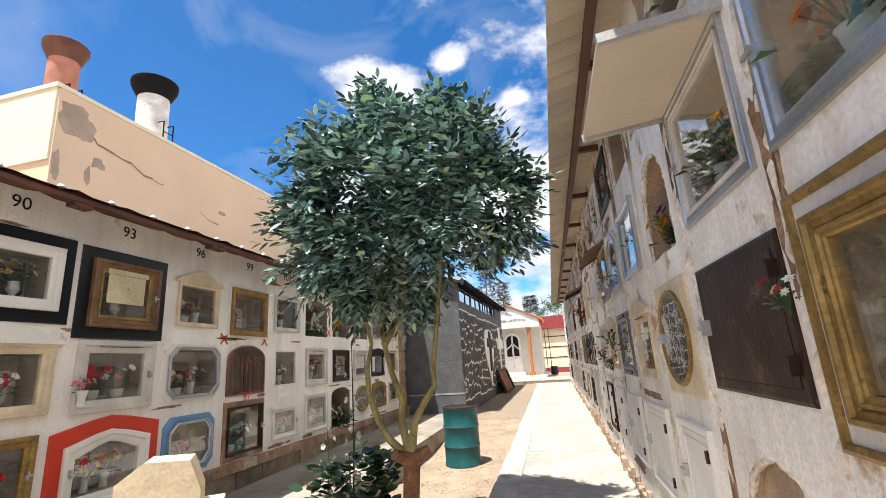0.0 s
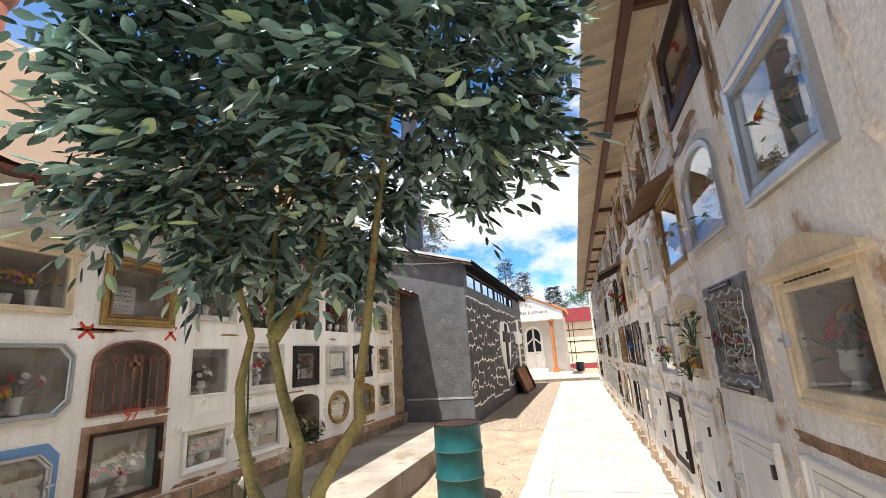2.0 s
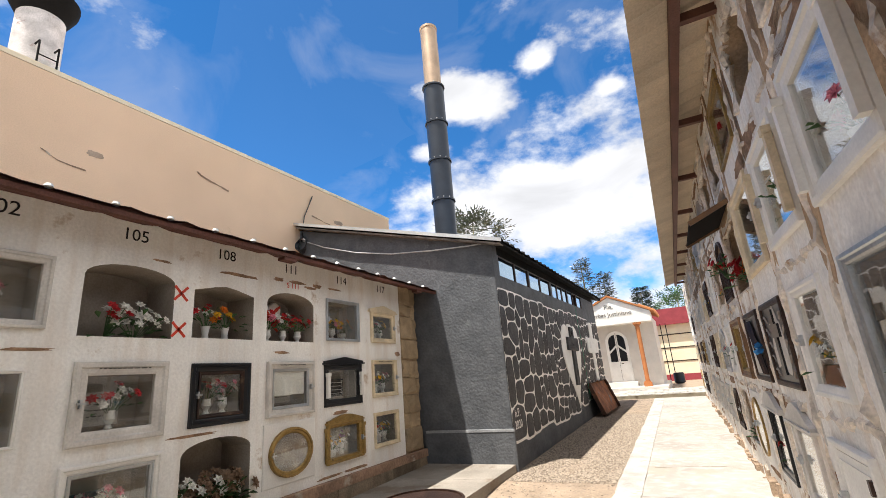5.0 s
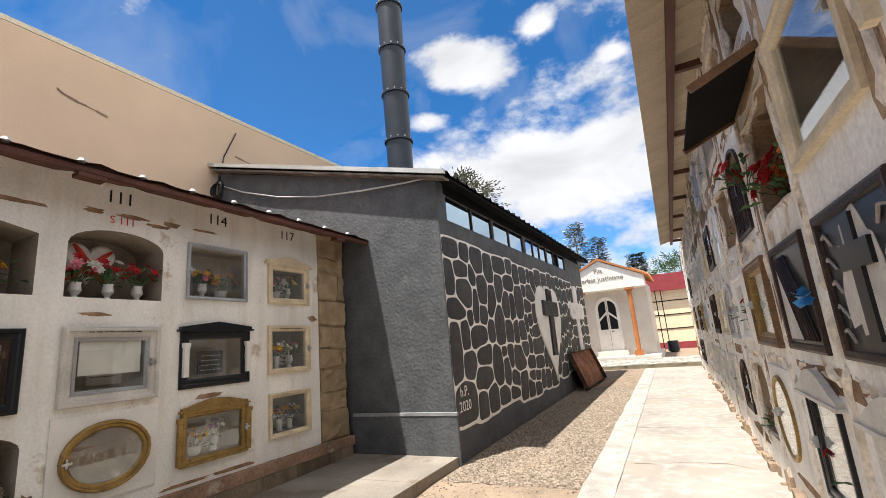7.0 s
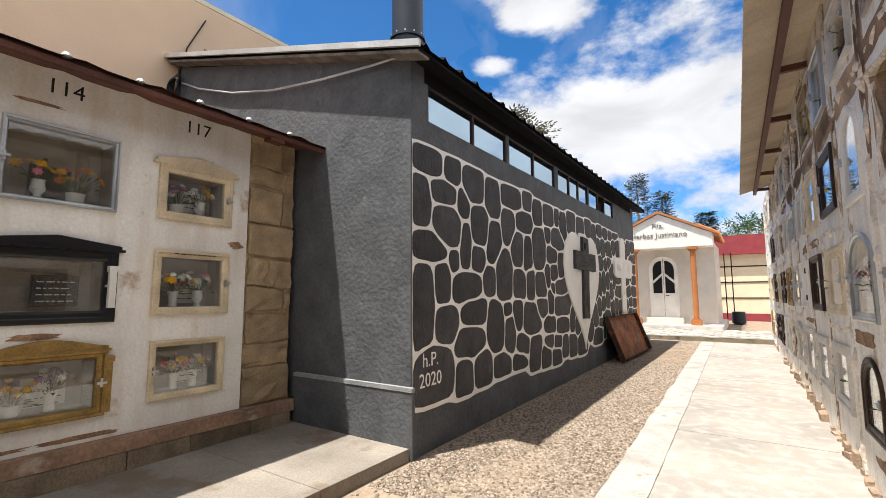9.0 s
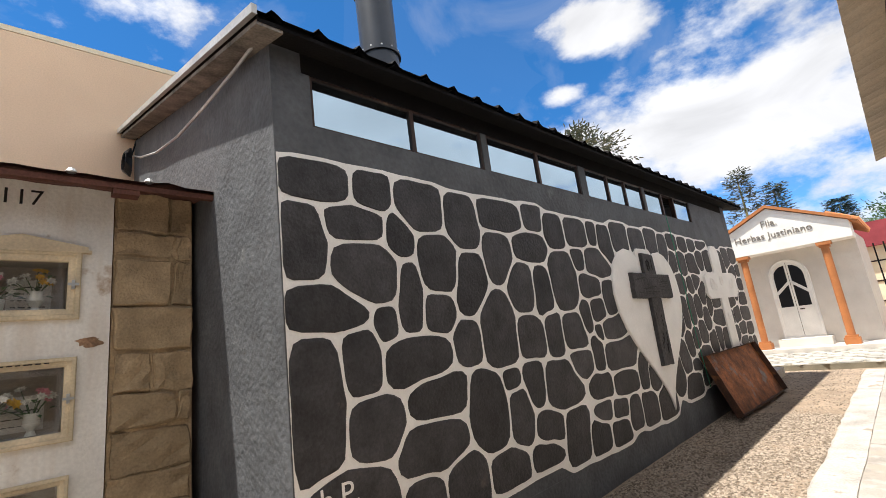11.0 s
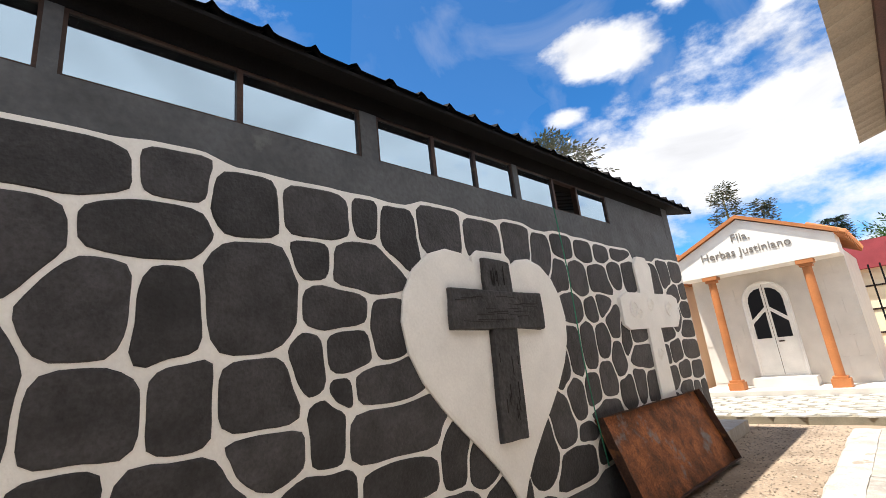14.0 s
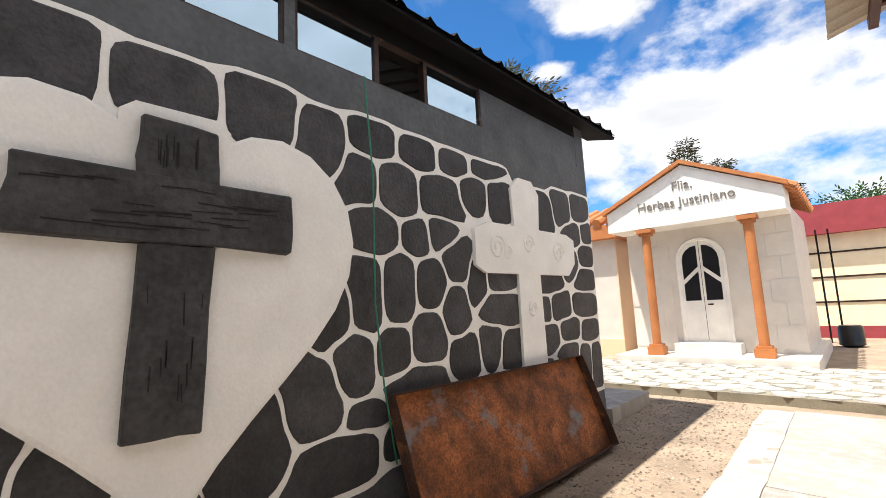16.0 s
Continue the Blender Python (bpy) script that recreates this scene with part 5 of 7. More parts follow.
    lay((
        (15.66, 1.11, 0.68, 0.34), (15.73, 0.5, 0.31, 0.34), (15.75, 2.37, 0.26, 0.38), (16.09, 0.48, 0.42, 0.36), (16.09, 0.87, 0.22, 0.37), (16.22, 2.47, 0.38, 0.31), (16.33, 0.76, 0.24, 0.25),
        (16.53, 0.44, 0.42, 0.32), (16.66, 2.46, 0.46, 0.27), (17.1, 0.77, 0.36, 0.44), (17.11, 2.47, 0.4, 0.31), (17.4, 0.9, 0.42, 0.43), (17.49, 2.4, 0.33, 0.36), (17.54, 1.29, 0.22, 0.35),
        (17.58, 0.51, 0.55, 0.31), (17.66, 1.05, 0.34, 0.37), (17.75, 0.73, 0.25, 0.16), (17.75, 2.2, 0.28, 0.34), (17.79, 1.46, 0.23, 0.46), (17.87, 1.87, 0.37, 0.31), (17.87, 2.48, 0.4, 0.26),
    ))
    lay((
        (18, 1.08, 0.3, 0.32), (18.06, 1.5, 0.28, 0.44), (18.09, 2.18, 0.36, 0.39), (18.22, 0.9, 0.51, 0.18), (18.24, 1.86, 0.28, 0.25), (18.28, 2.47, 0.4, 0.25), (18.34, 1.14, 0.37, 0.37),
        (18.38, 1.52, 0.32, 0.34), (18.49, 1.9, 0.3, 0.25), (18.5, 2.19, 0.45, 0.33), (18.59, 1.32, 0.28, 0.37), (18.65, 1.7, 0.31, 0.3), (18.68, 2.48, 0.38, 0.2), (18.69, 0.99, 0.36, 0.29),
        (18.91, 1.55, 0.25, 0.3), (18.92, 2.29, 0.35, 0.25), (19.04, 1.04, 0.31, 0.29), (19.06, 2.5, 0.36, 0.15), (19.19, 1.33, 0.42, 0.26), (19.2, 1.58, 0.36, 0.24), (19.25, 2.29, 0.32, 0.29),
    ))
    lay((
        (19.31, 0.98, 0.31, 0.25), (19.95, 1.29, 0.17, 0.23), (20.01, 1.04, 0.32, 0.2), (20.04, 2.25, 0.34, 0.26), (20.08, 1.58, 0.47, 0.28), (20.26, 1.31, 0.42, 0.3), (20.37, 0.83, 0.36, 0.21),
        (20.41, 1.08, 0.44, 0.24), (20.42, 2.35, 0.38, 0.35), (20.49, 1.75, 0.38, 0.33), (20.63, 2.08, 0.36, 0.25), (20.69, 0.7, 0.28, 0.39), (20.76, 1.32, 0.57, 0.26), (20.81, 2.39, 0.39, 0.3),
        (20.82, 1.57, 0.45, 0.24), (20.83, 1.03, 0.41, 0.22), (20.91, 1.86, 0.34, 0.21), (20.95, 0.63, 0.25, 0.47), (20.97, 2.12, 0.32, 0.22),
    ))
    rng = random.Random(23)
    y = 17.85
    while y < 20.5:  # the low course behind the leaning tray
        w = rng.uniform(0.28, 0.42)
        lay([(y + w / 2, 0.62 if y > 18.3 else 0.50, w - 0.04, 0.24), (y + w / 2 + 0.05, 0.41, w - 0.05, 0.12)])
        y += w

    def over(k, p, q):
        """How far a place lies outside stone k, in metres; below nought inside."""
        sy, sz, w, h = stones[k]
        a, b = abs(p - sy) / (w / 2), abs(q - sz) / (h / 2)
        return ((a ** 3.2 + b ** 3.2) ** (1 / 3.2) - 1) * min(w, h) / 2

    outlines = []
    n = 26
    for i, (sy, sz, w, h) in enumerate(stones):
        near = [j for j, t in enumerate(stones) if j != i and abs(t[0] - sy) < (w + t[2]) / 2 + 0.15 and abs(t[1] - sz) < (h + t[3]) / 2 + 0.15]
        far, top_row = [], sz + h / 2
        for k in range(n):
            ca, sa = w * math.cos(2 * math.pi * k / n), h * math.sin(2 * math.pi * k / n)
            lo, hi = 0.0, 1.2
            for _ in range(14):
                m = (lo + hi) / 2
                p, q = sy + ca * m, sz + sa * m
                d = over(i, p, q)
                ok = d < 0.09 and (q < sz + h / 2 + 0.005 or top_row < 2.52) and (q > sz - h / 2 + 0.01 or sz - h / 2 > 0.50) and all(d + 0.026 < over(j, p, q) for j in near) and Y0 + 0.012 < p < Y1 - 0.02
                lo, hi = (m, hi) if ok else (lo, m)
            far.append(lo)
        far = [0.64 * far[k] + 0.18 * (far[k - 1] + far[(k + 1) % n]) for k in range(n)]
        poly = [(sy + far[k] * w * math.cos(2 * math.pi * k / n), sz + far[k] * h * math.sin(2 * math.pi * k / n)) for k in range(n)]
        if min(far) > 0.12:
            outlines.append([(p + 0.008 * noise.noise((p * 6, q * 6, 1)), q + 0.008 * noise.noise((p * 6, q * 6, 7))) for p, q in poly])
    return outlines


def mural_ground(outlines):
    """The white mortar ground, whose upper and lower rims follow the stones."""
    bm = bmesh.new()
    n = 180
    cols = []
    for k in range(n + 1):
        y = Y0 + 0.004 + (Y1 - Y0 - 0.008) * k / n
        near = [q for poly in outlines for p, q in poly if abs(p - y) < 0.07]
        cols.append((y, max(0.24, min(near, default=0.4) - 0.04), max(near, default=2.6) + 0.028))
    cols = [(y, (a0 + a + a1) / 3, (b0 + b + b1) / 3) for (_, a0, b0), (y, a, b), (_, a1, b1) in zip(cols[:1] + cols, cols, cols[1:] + cols[-1:])]
    rows = [[bm.verts.new((x, y, z)) for x, z in ((XM - 0.01, a), (XM + 0.008, a), (XM + 0.008, b), (XM - 0.01, b))] for y, a, b in cols]
    for r, t in zip(rows, rows[1:]):
        for i in range(4):
            bm.faces.new((r[i], t[i], t[(i + 1) % 4], r[(i + 1) % 4]))
    return bm


def dark_building():
    bm = bmesh.new()
    # front wall with sloping top, mural wall in two bands round the window strip, back and far walls
    def slab(pts, a, b, axis):
        lo = [bm.verts.new((p, a, q) if axis == "y" else (a, p, q)) for p, q in pts]
        hi = [bm.verts.new((p, b, q) if axis == "y" else (b, p, q)) for p, q in pts]
        bm.faces.new(lo)
        bm.faces.new(hi[::-1])
        for i in range(len(pts)):
            bm.faces.new((lo[i], lo[(i + 1) % len(pts)], hi[(i + 1) % len(pts)], hi[i]))
    gable = [(-6.29, -0.3), (XM, -0.3), (XM, 3.40), (-6.29, 4.56)]
    slab(gable, Y0, Y0 + 0.2, "y")
    slab(gable, Y1 - 0.2, Y1, "y")
    slab([(Y0 + 0.2, -0.3), (Y1 - 0.2, -0.3), (Y1 - 0.2, 2.90), (Y0 + 0.2, 2.90)], XM - 0.2, XM, "x")
    for a, b in ((Y0 + 0.2, 12.21), (13.86, 13.93), (15.53, 15.67), (17.25, 17.32), (19.1, Y1 - 0.2)):
        slab([(a, 2.90), (b, 2.90), (b, 3.26), (a, 3.26)], XM - 0.2, XM - 0.004, "x")
    root = thing("dark_building", "small dark-grey painted building with a stone-pattern mural", "building")
    part("wall", bm, M_GREY, root, "rough dark-grey rendered wall")
    bm = bmesh.new()
    cube(bm, XM - 0.2, XM - 0.004, Y0 + 0.2, Y1 - 0.2, 3.262, 3.46)
    part("lintel", bm, M_DKROOF, root, "black beam over the windows")
    bm = bmesh.new()
    cube(bm, -3.55, XM + 0.035, Y0 - 0.035, Y0, -0.3, 0.52)
    cube(bm, XM, XM + 0.005, Y0, Y1, -0.3, 0.26)
    part("plinth", bm, M_GREY, root, bevel=0.012)
    bm = bmesh.new()
    cube(bm, -3.54, XM + 0.038, Y0 - 0.042, Y0 - 0.003, 0.516, 0.552)
    # lighter grey than the plinth puts sunlight on its bevelled top
    part("plinth_line", bm, mat("sunlit_ledge_grey", (0.30, 0.31, 0.32), 0.85, var=0.25, scale=6, bump=0.6), root, "plinth ledge in paler grey for its sunlit bevel", bevel=0.012)
    outlines = mural_stones()
    mural = part("mural", mural_ground(outlines), M_MURALW, root, "white painted mortar ground of the mural")
    for poly in outlines:
        bm = bmesh.new()
        prism(bm, poly, XM + 0.004, XM + 0.011, TO_WALL)
        cy, cz = sum(p[0] for p in poly) / len(poly), sum(p[1] for p in poly) / len(poly)
        prism(bm, [(cy + (a - cy) * 0.985, cz + (b - cz) * 0.985) for a, b in poly], XM + 0.011, XM + 0.015, TO_WALL, 0.97)
        part("stone", bm, M_STONEP, mural)
    bm = bmesh.new()
    hp = heart_outline(1.95, 2.16, 16.70, 1.37)
    prism(bm, hp, XM, XM + 0.032, TO_WALL)
    prism(bm, hp, XM + 0.032, XM + 0.040, TO_WALL, 0.97)
    prism(bm, [(16.46, 1.85), (16.95, 1.85), (16.94, 2.27), (16.88, 2.32), (16.53, 2.32), (16.47, 2.27)], XM, XM + 0.0385, TO_WALL)
    heart = part("heart", bm, M_MURALW, root, "large white plaster heart in relief")
    bm = bmesh.new()
    prism(bm, [(16.54, 1.97), (16.87, 1.97), (16.86, 2.24), (16.55, 2.25)], XM + 0.03, XM + 0.085, TO_WALL)
    prism(bm, [(16.51, 0.88), (16.81, 0.86), (16.86, 1.69), (16.55, 1.69)], XM + 0.03, XM + 0.085, TO_WALL)
    prism(bm, [(16.13, 1.70), (17.23, 1.68), (17.24, 1.98), (16.14, 2.0)], XM + 0.03, XM + 0.095, TO_WALL)
    bmesh.ops.subdivide_edges(bm, edges=bm.edges, cuts=2, use_grid_fill=True)
    for v in bm.verts:
        v.co += Vector((0, noise.noise(v.co * 6), noise.noise(v.co * 6 + Vector((3, 1, 0))))) * 0.02
    part("cross", bm, mat("dark_wood_grain_plaster", (0.05, 0.048, 0.05), 0.7, var=0.5, scale=4, bump=1.0, fine=30), heart, "dark cross carved like timber", bevel=0.008)
    rng = random.Random(8)
    bm = bmesh.new()
    for k in range(46):  # raised black strips stand in for shaded grain grooves
        along = k % 2 == 0
        if along:
            y, z, dy, dz = rng.uniform(16.17, 17.0), rng.uniform(1.74, 1.94), rng.uniform(0.08, 0.24), 0.004
        else:
            y, z = rng.uniform(16.58, 16.80), rng.choice((rng.uniform(0.95, 1.45), rng.uniform(2.02, 2.08)))
            dy, dz = 0.004, rng.uniform(0.06, 0.16)
        x = XM + (0.099 if along else 0.089)
        cube(bm, x - 0.004, x, y, y + dy, z, z + dz, Matrix.Translation((0, y, z)) @ Matrix.Rotation(rng.uniform(-0.05, 0.05), 4, "X") @ Matrix.Translation((0, -y, -z)))
    tagged(part("grain_line", bm, M_INK, heart, "thin black strips for the shade in carved grain"), kind="stuff")
    bm = bmesh.new()
    prism(bm, [(19.45, 0.75), (19.85, 0.75), (19.83, 1.62), (19.46, 1.62)], XM + 0.004, XM + 0.04, TO_WALL)
    prism(bm, [(18.85, 1.68), (18.98, 1.62), (20.4, 1.62), (20.55, 1.75), (20.56, 2.0), (20.40, 2.05), (19.05, 2.05), (18.86, 1.98)], XM + 0.004, XM + 0.045, TO_WALL)
    prism(bm, [(19.44, 2.05), (19.86, 2.05), (19.90, 2.4), (19.78, 2.52), (19.55, 2.52), (19.42, 2.4)], XM + 0.004, XM + 0.04, TO_WALL)
    wc = part("white_cross", bm, M_MURALW, root, "white plaster cross in relief", bevel=0.02)
    bm = bmesh.new()
    for cy, cz, rr in ((19.15, 1.84, 0.12), (19.3, 1.8, 0.07), (19.65, 1.9, 0.10), (19.65, 1.3, 0.08), (20.2, 1.85, 0.12)):
        tube(bm, [(XM + 0.045, cy + rr * (1 - k / 22) * math.cos(k * 0.6), cz + rr * (1 - k / 22) * math.sin(k * 0.6)) for k in range(18)], 0.012, 5)
    tagged(part("scroll_relief", bm, M_MURALW, wc), kind="stuff")
    text_part("h.P.\n2020", 0.17, M_MURALW, mural, Matrix.Translation((XM + 0.019, 12.20, 0.66)) @ WALL_TEXT, 0.001)
    # windows
    ys = (12.21, 13.06, 13.86), (13.93, 14.72, 15.53), (15.67, 16.22, 16.71, 17.25), (17.32, 17.94, 18.42, 19.1)
    for run in ys:
        bm = bmesh.new()
        cube(bm, XM - 0.07, XM - 0.012, run[0], run[-1], 2.885, 2.915)
        cube(bm, XM - 0.07, XM - 0.012, run[0], run[-1], 3.25, 3.27)
        for y in run:
            cube(bm, XM - 0.071, XM - 0.010, y - 0.018 if y != run[0] else y, y + 0.018 if y != run[-1] else y, 2.90, 3.26)
        w = part("window", bm, M_BROWN, root, "brown metal strip window")
        for a, b in zip(run, run[1:]):
            if abs(a - 17.94) < 0.01:
                continue
            bm = bmesh.new()
            cube(bm, XM - 0.034, XM - 0.028, a + 0.01, b - 0.01, 2.91, 3.255)
            part("pane", bm, M_MIRGL, w, "reflecting glass pane")
    # roof
    bm = bmesh.new()
    n = 300
    for dz in (0.0, -0.03):
        rows = []
        for k in range(n + 1):
            y = 11.78 + 9.82 * k / n
            b = 0.05 * max(0.0, math.cos(2 * math.pi * y / 0.29)) ** 6
            rows.append((bm.verts.new((-1.86, y, 3.40 + b + dz)), bm.verts.new((-6.32, y, 4.68 + b + dz))))
        for a, b in zip(rows, rows[1:]):
            bm.faces.new((a[0], b[0], b[1], a[1]))
    roof = part("roof", bm, M_DKROOF, root, "dark ribbed metal roof")
    bm = bmesh.new()
    v = [bm.verts.new(q) for q in ((-1.85, 11.76, 3.365), (-6.3, 11.76, 4.64), (-6.3, 11.76, 4.70), (-1.85, 11.76, 3.425), (-1.85, 11.79, 3.365), (-6.3, 11.79, 4.64), (-6.3, 11.79, 4.70), (-1.85, 11.79, 3.425))]
    for f in ((0, 1, 2, 3), (7, 6, 5, 4), (0, 4, 5, 1), (3, 2, 6, 7), (0, 3, 7, 4), (1, 5, 6, 2)):
        bm.faces.new([v[i] for i in f])
    part("bargeboard", bm, M_GALV, roof, "pale metal edge flashing")
    bm = bmesh.new()
    v = [bm.verts.new((x, y, 3.355 + (-1.88 - x) * 0.284 + dz)) for dz in (0, -0.03) for x, y in ((-1.88, 11.795), (-6.25, 11.795), (-6.25, 11.95), (-1.88, 11.95))]
    for f in ((0, 1, 2, 3), (7, 6, 5, 4), (0, 4, 5, 1), (1, 5, 6, 2), (2, 6, 7, 3), (3, 7, 4, 0)):
        bm.faces.new([v[i] for i in f])
    part("verge_board", bm, mat("weathered_board", (0.20, 0.175, 0.15), 0.9, var=0.5, scale=6, bump=0.6), roof, "weathered grey board under the verge")
    # flat black sheet covering the ribbed underside of the eave
    bm = bmesh.new()
    v = [bm.verts.new((x, y, z)) for y in (11.80, 21.59) for x, z in ((-1.875, 3.345), (XM - 0.15, 3.435), (XM - 0.15, 3.455), (-1.875, 3.372))]
    for f in ((0, 1, 2, 3), (7, 6, 5, 4), (0, 4, 5, 1), (1, 5, 6, 2), (2, 6, 7, 3), (3, 7, 4, 0)):
        bm.faces.new([v[i] for i in f])
    part("soffit", bm, M_DKROOF, roof, "flat black sheet under the eave")
    bm = bmesh.new()
    tube(bm, [(-6.2, 11.93, 4.32), (-5.6, 11.9, 4.05), (-4.8, 11.9, 3.78), (-4.0, 11.9, 3.60), (-3.2, 11.9, 3.50), (-2.5, 11.9, 3.44), (-2.0, 11.9, 3.42)], 0.012, 5)
    c = solid("cable", bm, mat("grey_cable", (0.5, 0.5, 0.5), 0.6), "pale cable sagging across the dark wall", "cable", kind="")
    bm = bmesh.new()
    for j in range(6):
        tube(bm, [(-6.15 + (0.10 + 0.01 * j) * math.cos(k * 0.5236), 11.88 - 0.012 * j, 4.2 + (0.19 - 0.015 * j) * math.sin(k * 0.5236)) for k in range(13)], 0.011, 5)
    solid("cable_coil", bm, M_BLACK, "coil of black cable hung on the wall corner", "cable", kind="")
    bm = bmesh.new()
    tube(bm, [(-6.2, 11.9, 4.3), (-6.27, 12.05, 4.9), (-6.27, 12.3, 5.45)], 0.011, 5)
    solid("service_wire", bm, M_BLACK, "dark wire running up to the cream wall", "cable", kind="")
    bm = bmesh.new()
    tube(bm, [(XM + 0.05, 17.78, 2.88), (XM + 0.06, 17.82, 2.2), (XM + 0.07, 17.80, 1.4), (XM + 0.06, 17.86, 0.9), (XM + 0.05, 17.95, 0.42)], 0.006, 5)
    solid("green_cord", bm, mat("green_cord", (0.03, 0.22, 0.13), 0.6), "thin green cord hanging down the mural", "cord", kind="")
    # chimney
    ch = thing("chimney_pipe", "tall dark blue-grey flanged chimney pipe with a brass-coloured top", "chimney", Matrix.Translation((-4.08, 14.43, 0)))
    for z0, z1 in ((3.9, 4.37), (4.37, 5.42), (5.42, 6.47), (6.47, 7.52), (7.52, 8.57)):
        bm = bmesh.new()
        lathe(bm, [(0.255, z0 + 0.02), (0.262, z1 - 0.02)], 28)
        part("section", bm, M_PIPE, ch, smooth=True)
        bm = bmesh.new()
        lathe(bm, [(0.262, z1 - 0.03), (0.292, z1 - 0.028), (0.292, z1 + 0.012), (0.262, z1 + 0.014)], 28)
        fl = part("flange", bm, M_PIPE, ch)
        for k in range(12):
            a = 2 * math.pi * k / 12
            bm = bmesh.new()
            lathe(bm, [(0.012, 0), (0.012, 0.03)], 6, (0.277 * math.cos(a), 0.277 * math.sin(a), z1 + 0.01))
            part("bolt", bm, M_GALV, fl)
    bm = bmesh.new()
    lathe(bm, [(0.22, 8.56), (0.22, 10.35), (0.235, 10.36), (0.235, 10.42), (0.20, 10.42)], 28)
    part("top_section", bm, M_PIPETOP, ch, "brass-coloured top tube", smooth=True)


dark_building()


def chips():
    """Fallen plaster on both niche walls: ragged shallow patches of bare brown ground."""
    rng = random.Random(40)
    bare = mat("bare_brown_plaster", (0.33, 0.20, 0.12), 0.95, var=0.45, scale=7, bump=1.0)
    grey = mat("fresh_grey_patch", (0.60, 0.55, 0.50), 0.95, var=0.2, scale=5, bump=0.6)
    wash = mat("tan_stained_plaster", (0.50, 0.34, 0.21), 0.95, var=0.35, scale=4, bump=0.8)
    for side, count in (("L", 26), ("R", 190)):
        for i in range(count):
            if side == "L":
                y, z = rng.uniform(-4.6, 4.3), rng.choice((2.66, 2.62, 1.83, 1.10, 0.40))
                w, h = rng.uniform(0.12, 0.5), rng.uniform(0.02, 0.06)
                m = bare
            else:
                k = rng.randrange(-1, 16)
                if rng.random() < 0.5:
                    y, z, w, h = -(2.25 + PITCH_R * k) + PITCH_R / 2, rng.uniform(0.2, 3.6), rng.uniform(0.06, 0.13), rng.uniform(0.2, 0.7)
                else:
                    y, z, w, h = -(2.25 + PITCH_R * (k + rng.uniform(-0.4, 0.4))), rng.choice((1.07, 1.88, 2.72, 2.78, 3.6, 0.3)), rng.uniform(0.3, 0.8), rng.uniform(0.05, 0.13)
                m = bare if rng.random() < 0.75 else grey
            if side == "R" and i % 3 == 0:
                y, z, w, h, m = -(2.25 + PITCH_R * k) + PITCH_R / 2, rng.uniform(2.75, 3.5), rng.uniform(0.10, 0.2), rng.uniform(0.3, 0.8), wash
            if side == "R" and w > 0.25 and y > -4.2:
                continue
            if side == "R" and i % 4 == 1:  # upper rows of the far stretch, where the render has come off
                k = rng.randrange(5, 17)
                m = wash if rng.random() < 0.7 else bare
                if rng.random() < 0.6:
                    y, z, w, h = -(2.25 + PITCH_R * k) + PITCH_R / 2, rng.uniform(2.1, 3.4), rng.uniform(0.16, 0.26), rng.uniform(0.5, 1.0)
                else:
                    y, z, w, h = -(2.25 + PITCH_R * k), 2.76, rng.uniform(0.6, 1.0), rng.uniform(0.14, 0.24)
            bm = bmesh.new()
            prism(bm, ragged(0, 0, w, h, rng), -0.004, 0.003, TO_WALL)
            ob = solid("plaster_chip", bm, m, "ragged patch of fallen plaster on the niche wall", "plaster", m=base_m(side) @ Matrix.Translation((0, y, z)))


chips()


